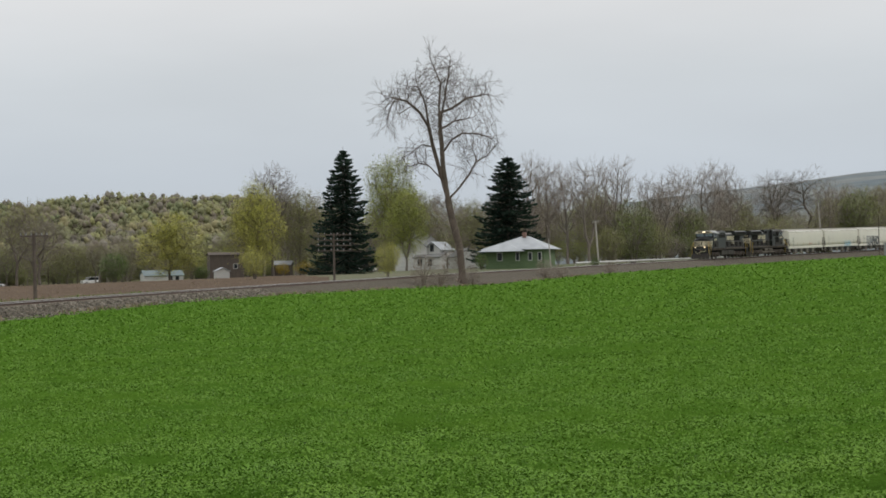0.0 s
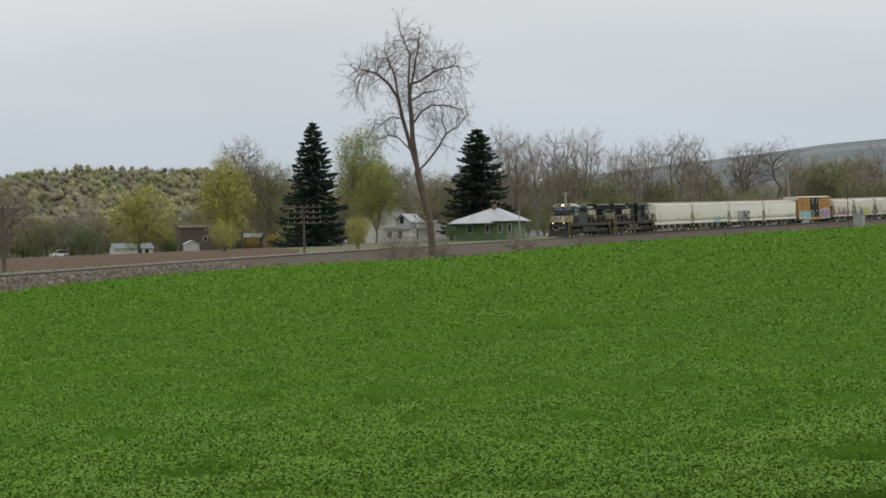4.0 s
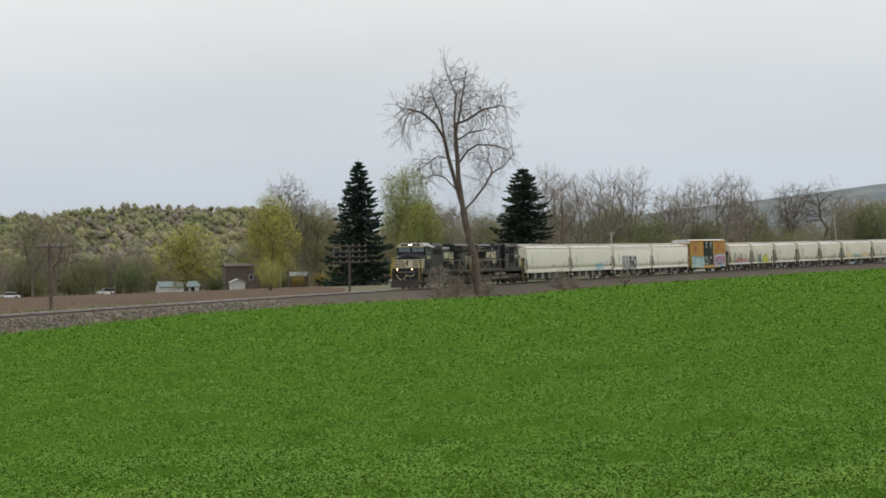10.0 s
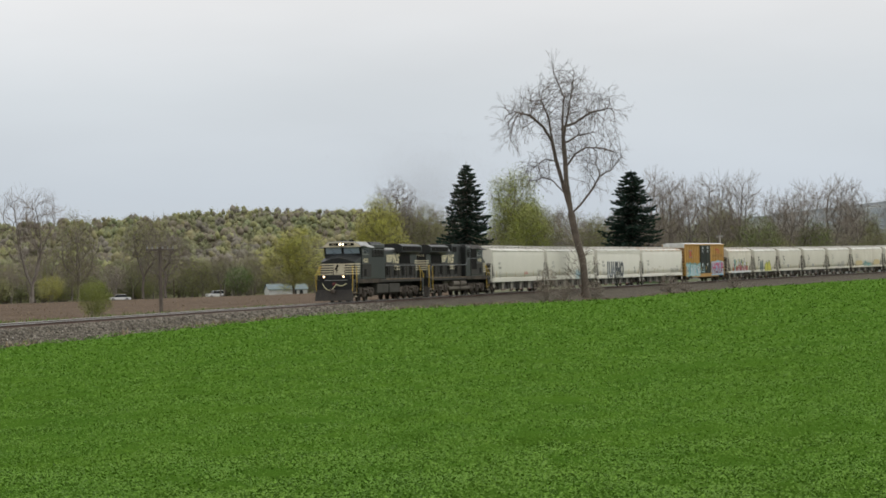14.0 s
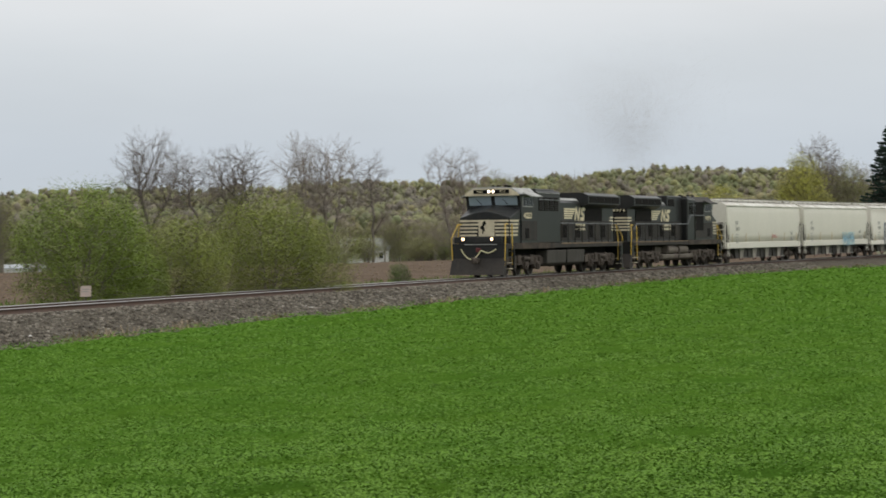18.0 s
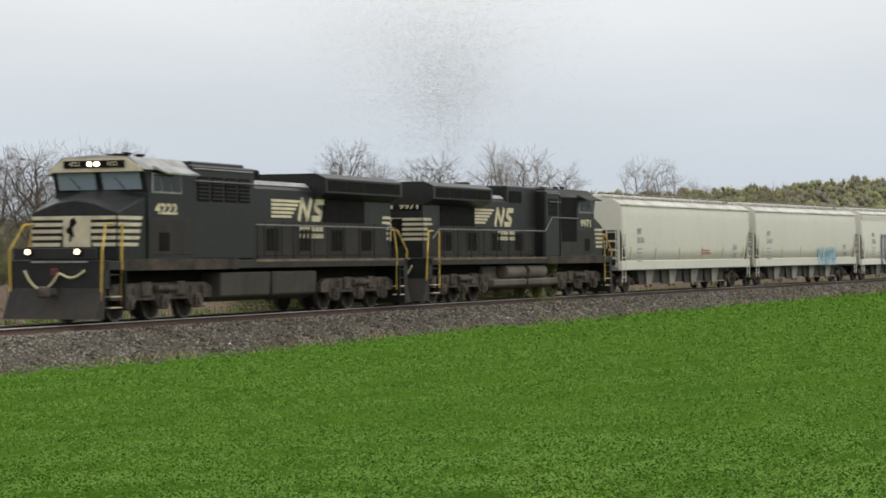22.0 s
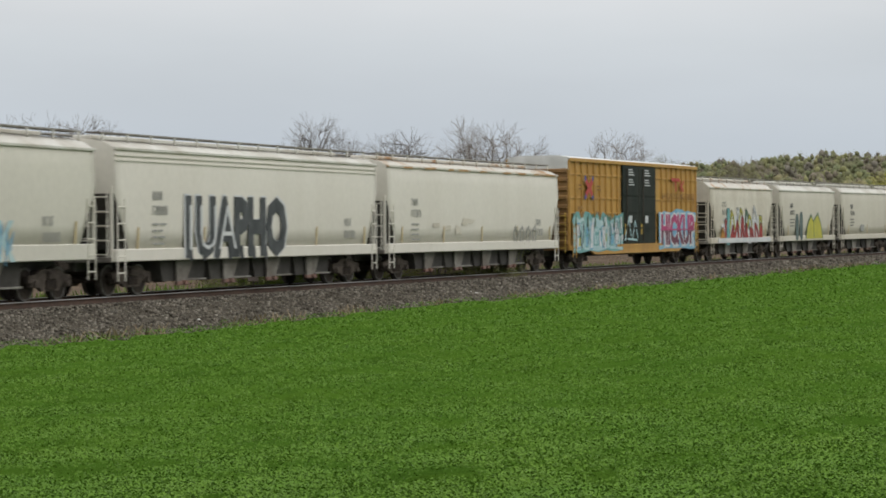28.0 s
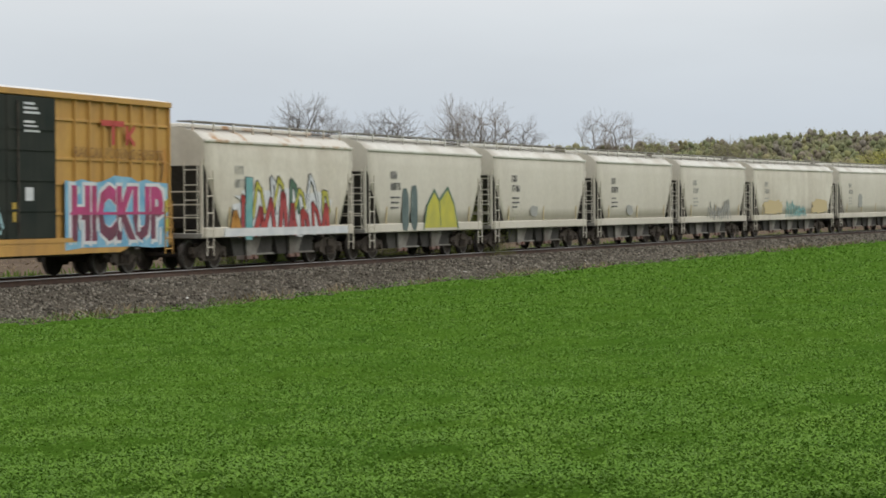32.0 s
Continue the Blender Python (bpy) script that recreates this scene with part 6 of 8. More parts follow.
def colonise(seed, starts, goals, step, reach, kill, up=0.05, wobble=0.07, rounds=150, momentum=0.8):
    """Branches grow from the start lines towards the goals, each goal dying once it is reached."""
    rng = np.random.default_rng(seed)
    P, parent, owner = [], [], []
    for row, line in enumerate(starts):
        last = -1
        if P:
            near = np.linalg.norm(np.array(P) - np.array(line[0]), axis=1)
            if near.min() < step * 2.5:
                last = int(near.argmin())
        for a, b in zip(line, line[1:]):
            a, b = np.array(a, float), np.array(b, float)
            k = max(1, int(np.linalg.norm(b - a) / step))
            for i in range(k):
                if last >= 0 and i == 0 and a is not line[0] and np.linalg.norm(P[last] - a) < 1e-6:
                    continue
                P.append(a + (b - a) * i / k + (rng.normal(0, 0.05 * step, 3) if P else 0))
                parent.append(last)
                owner.append(row)
                last = len(P) - 1
        P.append(np.array(line[-1], float))
        parent.append(last)
        owner.append(row)
    kids = np.zeros(60000, int)
    best = np.full(len(goals), 1e9)
    who = np.zeros(len(goals), int)
    fresh = list(range(len(P)))
    alive = np.ones(len(goals), bool)
    for _ in range(rounds):
        new_p = np.array([P[i] for i in fresh])
        d = np.linalg.norm(goals[:, None] - new_p[None], axis=2)
        m = d.min(1)
        closer = m < best
        who[closer] = np.array(fresh)[d.argmin(1)[closer]]
        best[closer] = m[closer]
        alive &= best > kill
        act = np.where(alive & (best < reach))[0]
        if not len(act) or len(P) > 9000:
            break
        pull = {}
        for g in act:
            v = goals[g] - P[who[g]]
            pull.setdefault(who[g], np.zeros(3))
            pull[who[g]] += v / np.linalg.norm(v)
        fresh = []
        for i, v in pull.items():
            if kids[i] >= 3:
                continue
            v = v / (np.linalg.norm(v) + 1e-9)
            if parent[i] >= 0:
                back = P[i] - P[parent[i]]
                v = v + momentum * back / (np.linalg.norm(back) + 1e-9)
            v = v + rng.normal(0, wobble, 3) + np.array([0, 0, up])
            P.append(P[i] + v / np.linalg.norm(v) * step)
            parent.append(i)
            owner.append(owner[i])
            kids[i] += 1
            fresh.append(len(P) - 1)
        if not fresh:
            break
    return np.array(P), np.array(parent), np.array(owner)


def twigs(P, parent, rng, each, length, droop=0.0, along=0.0, spread=0.42, curl=0.14):
    """Fine straight shoots on every growing end and, in part, along the wood above mid-height."""
    n = len(P)
    has = np.zeros(n, bool)
    has[parent[parent >= 0]] = True
    ends = np.where(~has)[0]
    src = np.repeat(ends, each)
    if along:
        mids = np.where(has & (parent >= 0) & (P[:, 2] > 0.40 * P[:, 2].max()))[0]
        src = np.concatenate([src, mids[rng.random(len(mids)) < along]])
    back = P[src] - P[parent[src]]
    back /= np.linalg.norm(back, axis=1, keepdims=True) + 1e-9
    d = back + rng.normal(0, spread, (len(src), 3)) + np.array([0, 0, -droop])
    d /= np.linalg.norm(d, axis=1, keepdims=True)
    mid = P[src] + d * (length * rng.uniform(0.3, 0.7, len(src)))[:, None]
    d2 = d + rng.normal(0, curl, d.shape) + np.array([0, 0, -droop])
    d2 /= np.linalg.norm(d2, axis=1, keepdims=True)
    tip = mid + d2 * (length * rng.uniform(0.3, 0.7, len(src)))[:, None]
    return np.concatenate([P, mid, tip]), np.concatenate([parent, src, np.arange(len(src)) + n])


def girth(P, parent, fine, power=2.25):
    """Wood thickness: each limb carries the sum of what grows on it."""
    load = np.zeros(len(P))
    for i in range(len(P) - 1, -1, -1):
        if load[i] == 0:
            load[i] = fine ** power
        if parent[i] >= 0:
            load[parent[i]] += load[i]
    return load ** (1 / power)


def wood_mesh(name, P, parent, R, pick, sides, material):
    i = np.where(pick & (parent >= 0))[0]
    a, b = P[parent[i]], P[i]
    d = b - a
    a, b = a - d * 0.06, b + d * 0.06
    d = d / (np.linalg.norm(d, axis=1, keepdims=True) + 1e-9)
    ref = np.where(abs(d[:, :1]) > 0.8, np.array([[0, 1.0, 0]]), np.array([[1.0, 0, 0]]))
    s = np.cross(d, ref)
    s /= np.linalg.norm(s, axis=1, keepdims=True) + 1e-9
    t = np.cross(d, s)
    ra, rb = np.minimum(R[parent[i]], R[i] * 1.25)[:, None, None], R[i][:, None, None]
    ang = 2 * math.pi * np.arange(sides) / sides
    ring = s[:, None] * np.cos(ang)[None, :, None] + t[:, None] * np.sin(ang)[None, :, None]
    v = np.concatenate([a[:, None] + ring * ra, b[:, None] + ring * rb], 1).reshape(-1, 3)
    k = np.arange(sides)
    quad = np.stack([k, (k + 1) % sides, (k + 1) % sides + sides, k + sides], -1)
    f = (np.arange(len(i))[:, None, None] * 2 * sides + quad[None]).reshape(-1, 4)
    return mesh_of(name, v, f, material, smooth=True)


def leafy(P, parent, R, rng, count, size, spread, limit, leaf, slim=0.65, up=0.9):
    thin = np.where((R < limit) & (parent >= 0))[0]
    c = P[rng.choice(thin, count)] + rng.normal(0, spread, (count, 3))
    c = c[c[:, 2] > 0.15]
    v, f = leaf_cards(c, size * rng.uniform(0.55, 1.45, len(c)), rng, up, slim)
    return mesh_of("crown", v, f, M[leaf])


def tree_kind(name, seed, starts, blobs, goals, bark, twig="", leaf="", leaves=0, size=0.14, spread=0.22, up=0.08, fine=0.0052, each=3, length=0.75, label="", kill=0.38):
    """One variant of a tree, ten metres tall, as meshes: trunk and limbs, twigs and, where it is in leaf, the crown."""
    rng = np.random.default_rng(seed)
    P, par, line_of = colonise(seed, starts, cloud(rng, goals, blobs), 0.26, 2.6, kill, up, 0.035, momentum=1.7)
    P, par = twigs(P, par, rng, each, length, -0.16, 0.10, 0.34)
    P, par = twigs(P, par, rng, 2, length * 0.55, -0.06, 0.0, 0.38)
    P = P * 10.0 / P[:, 2].max()
    R = np.minimum(girth(P, par, fine, 2.06), 0.15)
    R[P[:, 2] < 0.5] *= 1.25
    meshes = [wood_mesh("trunk", P, par, R, R > fine * 2.4, 5, M[bark]), wood_mesh("twig_growth", P, par, R, R <= fine * 2.4, 3, M[twig or bark])]
    if leaf:
        meshes.append(leafy(P, par, R, rng, leaves, size, spread, fine * 7, leaf))
    return (name, meshes, label)


def plant(kind, x, y, height, wide=1.0, turn=0.0, group="", lean=0.0, z=None, label=""):
    name, meshes, text = kind
    k = height / 10.0
    ob = thing(name, pose(x, y, stand(x, y) if z is None else z, lean, 0, turn) @ Matrix.Diagonal((k * wide, k * wide, k, 1)), label or text, "bush" if "bush" in name else "tree", group)
    for me in meshes:
        word = me.name.split(".")[0]
        q = child(new(word, me), ob)
        if word == "twig_growth":
            tagged(q, kind="stuff")
    return ob


def top_at(az, dist, el):
    """Height above the ground that reaches an elevation as seen by the camera."""
    x, y, z = polar(az, dist)
    return x, y, EYE + dist * math.tan(radians(el)) - z


def stem(*pts):
    return [tuple(p) for p in pts]


UP1 = [stem((0, 0, -0.2), (0.05, 0, 1.2), (-0.05, 0.05, 2.6))]
UP2 = [stem((0, 0, -0.2), (0.1, 0, 1.0), (0.05, 0, 1.6)), stem((0.05, 0, 1.6), (-0.5, 0.1, 2.9), (-0.8, 0.2, 4.2)), stem((0.05, 0, 1.6), (0.5, -0.1, 3.0), (0.8, 0, 4.4))]
FORK = [stem((0, 0, -0.2), (-0.1, 0, 1.5), (0.1, 0, 3.0)), stem((0.1, 0, 3.0), (0.9, 0.2, 4.2), (1.9, 0.3, 5.2)), stem((0.1, 0, 3.0), (-0.5, 0, 4.4), (-0.9, -0.3, 5.8))]
BENT = [stem((0, 0, -0.2), (0.2, 0, 1.6), (-0.1, 0, 3.2), (0.3, 0, 4.4)), stem((0.0, 0, 2.6), (1.2, 0.2, 3.8), (2.4, 0.1, 4.4)), stem((0.3, 0, 4.4), (-0.6, 0.3, 5.6), (-0.7, 0.2, 6.8))]
TALL_A = [(0, 0, 6.4, 1.9, 1.9, 3.5), (0.6, 0.3, 7.6, 1.5, 1.6, 2.3)]
TALL_B = [(-1.0, 0.2, 6.6, 1.7, 1.8, 3.2), (1.1, -0.2, 6.8, 1.6, 1.7, 3.0)]
ROUND = [(-1.3, 0, 6.4, 2.3, 2.3, 2.5), (1.6, 0.3, 6.6, 2.4, 2.3, 2.7), (0.1, 0, 7.7, 2.1, 2.1, 2.2)]
CROOK = [(2.5, 0, 5.3, 1.6, 1.5, 1.2), (-1.0, 0, 7.2, 1.7, 1.8, 2.6), (-2.4, 0.3, 5.4, 1.3, 1.5, 1.3), (0.9, 0, 7.8, 1.2, 1.3, 1.8)]
EGG = [(0, 0, 5.6, 2.5, 2.5, 4.2), (0.8, 0, 6.4, 2.0, 2.2, 3.3)]
BALL = [(-0.9, 0, 4.9, 2.6, 2.6, 3.7), (1.2, 0.2, 5.4, 2.5, 2.6, 4.0), (0, 0, 7.4, 1.8, 1.8, 2.4)]

bare_words = "tall leafless tree with fine grey-brown twigs"
BARE = [tree_kind("bare_tree", 31, UP1, TALL_A, 400, "bark", "bark_pale", up=0.26, each=3, length=0.9, label=bare_words),
        tree_kind("bare_tree", 32, UP2, TALL_B, 400, "bark", "bark_pale", up=0.26, each=3, length=0.9, label=bare_words),
        tree_kind("bare_tree", 33, FORK, ROUND, 420, "bark_dark", "bark", up=0.10, each=3, length=0.9, label="spreading leafless tree with dark crooked limbs"),
        tree_kind("bare_tree", 34, BENT, CROOK, 260, "bark_dark", "bark", up=0.04, each=3, length=0.95, kill=0.4, label="leafless tree with dark crooked limbs")]
BUDDING = [tree_kind("budding_tree", 41, UP2, TALL_B, 420, "bark", "bark_pale", "twig_haze", 5200, 0.07, 0.24, up=0.2, label="tall tree with a haze of brown buds"),
           tree_kind("budding_tree", 42, UP1, EGG, 420, "bark", "bark_pale", "leaf_olive", 8500, 0.095, 0.30, label="tree in thin olive-green spring leaf"),
           tree_kind("budding_tree", 43, FORK, ROUND, 420, "bark_dark", "bark", "leaf_olive", 8000, 0.095, 0.30, label="spreading tree in thin olive-green spring leaf"),
           tree_kind("budding_tree", 44, UP2, EGG, 420, "bark", "bark_pale", "leaf_olive", 3600, 0.085, 0.28, label="grey-brown tree with first olive buds open")]
LEAFY = [tree_kind("leafy_tree", 51, FORK, BALL, 460, "bark_dark", "", "leaf_yellow", 36000, 0.105, 0.30, label="yellow-green tree in young spring leaf"),
         tree_kind("leafy_tree", 52, UP2, EGG, 460, "bark", "", "leaf_lime", 32000, 0.105, 0.30, label="lime-green tree in young spring leaf"),
         tree_kind("leafy_tree", 53, UP1, BALL, 460, "bark", "", "leaf_olive", 20000, 0.105, 0.27, label="olive-green tree in spring leaf")]


def bush_kind(seed, leaf, leaves, size, spread, label, stems=9, low=0.8, radius=4.6, goals=520, bark="bark", fine=0.03, lean=0.35):
    """A many-stemmed bush, ten units tall before scaling; its leaves begin at the given height."""
    rng = np.random.default_rng(seed)
    starts = []
    for i in range(stems):
        a = 2 * math.pi * i / stems + rng.random()
        k = rng.uniform(0.3, 1.0) * lean * radius
        starts.append(stem((0.5 * math.cos(a), 0.5 * math.sin(a), -0.3), (0.5 * k * math.cos(a), 0.5 * k * math.sin(a), 1.6), (k * math.cos(a), k * math.sin(a), 3.6)))
    mid = (low + 9.6) / 2
    blobs = [(0, 0, mid, radius, radius, 9.8 - mid)]
    for _ in range(4):
        a = rng.uniform(0, 6.283)
        blobs.append((0.6 * radius * math.cos(a), 0.6 * radius * math.sin(a), rng.uniform(low + 2.0, 7.2), radius * 0.5, radius * 0.5, 2.2))
    P, par, line_of = colonise(seed, starts, cloud(rng, goals, blobs), 0.32, 3.5, 0.55, 0.12)
    P, par = twigs(P, par, rng, 2, 0.8)
    P = P * 10.0 / P[:, 2].max()
    R = girth(P, par, fine, 2.4)
    crown = leafy(P, par, R, rng, leaves, size, spread, fine * 4, leaf)
    return ("bush", [wood_mesh("stem_growth", P, par, R, R > fine * 1.5, 4, M[bark]), wood_mesh("twig_growth", P, par, R, R <= fine * 1.5, 3, M[bark]), crown], label)


BUSH = dict(
    fresh=bush_kind(61, "leaf_fresh", 80000, 0.100, 0.36, "large fresh-green bush beside the track", 11, 0.4, 4.6, 900, fine=0.012),
    lime=bush_kind(62, "leaf_bud", 62000, 0.098, 0.38, "yellow-green bush with bare stems showing", 8, 1.3, 4.6, 800, fine=0.011),
    thin=bush_kind(63, "leaf_bud", 36000, 0.100, 0.42, "thinly leaved tan and green bush", 9, 1.0, 4.8, 600, "bark_pale", 0.012),
    yellow=bush_kind(64, "leaf_yellow", 14000, 0.17, 0.4, "yellow-green bush in spring leaf", 8),
    olive=bush_kind(68, "leaf_olive", 18000, 0.16, 0.4, "rounded olive-green bush near the hedgerow", 8),
    dark=bush_kind(65, "leaf_green", 18000, 0.17, 0.4, "rounded mid-green bush near the hedgerow", 8),
    green=bush_kind(69, "leaf_spring", 16000, 0.16, 0.4, "rounded soft-green bush in the hedgerow", 8),
    gold=bush_kind(66, "leaf_gold", 6000, 0.28, 0.4, "golden flowering bush by the yard", 8),
    twig=bush_kind(67, "twig_haze", 2600, 0.14, 0.4, "leafless brown thicket by the track", 13, 0.4, 4.8, 800, "bark_pale", 0.03),
)


# the great elm beside the track: main limbs first, in metres from its foot (side, depth, up), then twigs that fill the crown
def build_elm():
    az, dist = 18.66, 236.0
    x, y, z = polar(az, dist)
    rng = np.random.default_rng(7)
    starts = [
        stem((0.45, 0, -0.3), (0.25, 0, 2), (0.0, 0, 4.3), (-0.95, 0.1, 7.2), (-1.6, 0.1, 9.5)),
        stem((-1.6, 0.1, 9.5), (-2.25, 0.3, 11.7), (-3.2, 0.6, 14.9), (-3.85, 0.6, 17.5), (-4.8, 0.4, 18.9), (-6.4, 0.2, 20.2), (-8.2, 0, 20.6)),
        stem((-1.6, 0.1, 9.5), (-2.1, -0.3, 13.0), (-2.3, -0.6, 16.2), (-2.5, -0.7, 19.4), (-2.25, -0.5, 22.0), (-3.4, -0.3, 24.6)),
        stem((-2.35, -0.6, 17.5), (-1.6, -1.0, 21.3), (-0.96, -1.0, 24.4)),
        stem((-2.2, -0.4, 14.4), (-0.96, -1.2, 15.9), (0.3, -1.5, 16.5), (2.25, -1.6, 16.4), (4.2, -1.4, 15.9)),
        stem((-2.35, -0.6, 17.0), (-0.64, 0.9, 18.0), (1.6, 1.6, 18.4)),
        stem((-2.45, -0.7, 18.8), (-0.9, -0.4, 19.3), (0.96, 0, 20.4), (3.2, 0.2, 20.8)),
        stem((-1.6, 0.1, 9.4), (-0.3, 0.2, 10.6), (0.96, 0.3, 12.0), (1.9, 0.4, 13.5), (3.2, 0.3, 14.1), (4.4, 0.2, 15.2)),
        stem((-2.2, 0.3, 11.6), (-3.85, 1.0, 13.2), (-5.0, 1.3, 13.5), (-6.5, 1.2, 13.1)),
        stem((-3.3, 0.6, 15.2), (-4.6, -0.6, 15.4), (-5.6, -1.0, 14.8)),
        stem((-1.3, 0.1, 8.2), (-2.6, -0.5, 9.0), (-3.6, -0.7, 9.1), (-4.8, -0.8, 10.0)),
        stem((-3.7, 0.6, 17.0), (-4.2, 1.4, 20.0), (-5.2, 1.8, 22.4)),
    ]
    masses = [(-7.2, 0, 20.2, 2.6, 2.8, 1.9), (-2.3, 0, 22.4, 2.7, 2.8, 3.1), (1.9, 0, 20.6, 2.6, 2.6, 1.9), (2.5, 0, 15.6, 2.2, 2.4, 1.9), (-5.3, 0.4, 14.2, 1.9, 2.2, 1.5), (-1.8, 0, 18.0, 2.6, 3.0, 3.0), (-5.0, 1.0, 21.6, 2.0, 2.0, 1.6), (-8.6, 0, 18.6, 1.0, 1.6, 1.4), (1.0, 0.5, 13.0, 1.5, 1.6, 1.4)]
    P, par, line_of = colonise(7, starts, cloud(rng, 1900, masses), 0.34, 2.6, 0.52, 0.0, 0.06, momentum=1.5)
    bulk = len(P)
    P, par = twigs(P, par, rng, 2, 1.2, 0.04, 0.10, 0.36)
    P, par = twigs(P, par, rng, 3, 0.75, 0.08, 0.0, 0.42)
    rise = np.clip(P[:, 2] / 9.5, 0, 1)
    P[:, 0] = P[:, 0] * (1 - 0.12 * rise) + 0.38 * rise
    P[:, 2] *= 0.99
    R = girth(P, par, 0.0078, 2.06)
    R = np.minimum(R, 0.60)
    R[(P[:, 2] < 9.0) & (R > 0.4)] = 0.56
    R[(P[:, 2] < 1.0)] *= 1.3
    ob = thing("elm_tree", pose(x, y, z, 0, 0, -az), "huge leafless elm standing alone beside the track", "tree")
    line_of = np.concatenate([line_of, np.full(len(P) - bulk, -1)])
    for row in range(len(starts)):
        pick = (line_of == row) & (R > 0.021)
        child(new("trunk" if row == 0 else "limb", wood_mesh("limb", P, par, R, pick, 10 if row == 0 else 6, M["bark_elm"])), ob)
    tagged(child(new("twig_growth", wood_mesh("twig_growth", P, par, R, R <= 0.021, 3, M["bark_elm"])), ob), kind="stuff")
    # shoots on the trunk
    lines, owner = [], []
    for _ in range(70):
        zz = rng.uniform(0.6, 9.0)
        a = rng.uniform(0, 6.28)
        p = np.array((np.interp(zz, (0, 4.3, 9), (0, -0.3, -1.5)), 0, zz))
        for k in range(3):
            owner.append(len(lines) - 1 if k else -1)
            lines.append(p)
            p = p + np.array((math.cos(a), math.sin(a), rng.uniform(0.1, 1.1))) * rng.uniform(0.35, 0.9)
    S, sp = twigs(np.array(lines), np.array(owner), rng, 5, 0.8)
    tagged(child(new("trunk_growth", wood_mesh("trunk_growth", S, sp, np.full(len(S), 0.016), np.ones(len(S), bool), 3, M["bark_pale"])), ob), "fine pale shoots along the trunk")


build_elm()


# spruces: whorls of boughs that sag and lift at the tip, each with its needle sprays
def spruce(seed, label, power, spread, tiers, ragged):
    rng = np.random.default_rng(seed)
    w = Wood()
    w.tube([Vector((0, 0, -0.1)), Vector((0, 0, 4)), Vector((0, 0, 9.9))], [0.17, 0.11, 0.01], 7)
    sprays = []
    for k in range(tiers):
        t = (k + 0.5) / tiers
        for a in rng.uniform(0, 6.283) + np.arange(9) * 6.283 / 9 + rng.normal(0, 0.2, 9):
            reach = spread * (1 - t) ** power * rng.uniform(1 - ragged, 1.08) + 0.06
            z = 0.35 + 9.4 * t + rng.normal(0, 0.32) * (1.1 - t)
            q = np.linspace(0.06, 1, max(4, int(9 * reach)))
            line = np.stack([np.cos(a) * q * reach, np.sin(a) * q * reach, z + reach * (-0.42 * q + 0.30 * q**3)], -1)
            if reach > 0.7:
                w.tube([Vector(p) for p in line[[0, len(q) // 2, -1]]], [0.03, 0.02, 0.006], 3)
            n = int(26 * reach) + 8
            at = np.sort(rng.random(n)) ** 0.75
            c = np.stack([np.interp(at, q, line[:, i]) for i in range(3)], -1)
            side = rng.normal(0, 1, n) * 0.16 * (1.1 - 0.6 * at) * (0.5 + 0.5 * reach)
            c += np.stack([-np.sin(a) * side, np.cos(a) * side, -abs(rng.normal(0, 0.07, n)) - 0.3 * abs(side)], -1)
            way = np.stack([np.cos(a) - np.sin(a) * side * 3, np.sin(a) + np.cos(a) * side * 3, -0.35 + 0.75 * at**2 + rng.normal(0, 0.25, n)], -1)
            sprays.append((c, way))
    c, way = np.concatenate([p[0] for p in sprays]), np.concatenate([p[1] for p in sprays])
    way /= np.linalg.norm(way, axis=1, keepdims=True)
    across = np.cross(way, rng.normal(size=way.shape))
    across /= np.linalg.norm(across, axis=1, keepdims=True)
    size = rng.uniform(0.20, 0.40, len(c))[:, None]
    v = np.stack([c - way * size * 0.5, c + across * size * 0.2, c + way * size * 0.5, c - across * size * 0.2], 1).reshape(-1, 3)
    return ("spruce", [w.mesh("trunk", M["bark_dark"]), mesh_of("crown", v, np.arange(len(v)).reshape(-1, 4), M["needles"])], label)


SPRUCE = [spruce(71, "tall dark-green spruce with drooping tiered branches", 0.66, 3.25, 34, 0.35), spruce(72, "dark-green spruce behind the green bungalow", 0.52, 3.1, 34, 0.45)]
for kind, az, dist, el, wide in ((SPRUCE[0], 15.70, 345, 3.42, 1.0), (SPRUCE[1], 19.97, 385, 3.14, 1.22)):
    x, y, h = top_at(az, dist, el)
    plant(kind, x, y, h, wide, az * 7)

# trees that stand out singly: variant, bearing, distance, elevation of the top, width
ROW_RIGHT = [(0, 20.45, 430, 3.25, 0.9), (1, 21.0, 440, 3.08, 0.9), (0, 21.5, 432, 2.92, 0.9), (1, 22.06, 425, 3.13, 0.85), (0, 22.72, 430, 3.09, 1.0),
             (1, 23.88, 440, 2.65, 1.0), (0, 24.39, 460, 2.82, 1.0), (1, 25.12, 495, 2.95, 1.0), (0, 25.72, 500, 2.79, 1.0), (2, 26.84, 520, 2.62, 1.2), (3, 27.7, 530, 2.74, 1.1), (1, 28.5, 540, 2.3, 1.0), (0, 30.3, 560, 2.5, 1.0)]
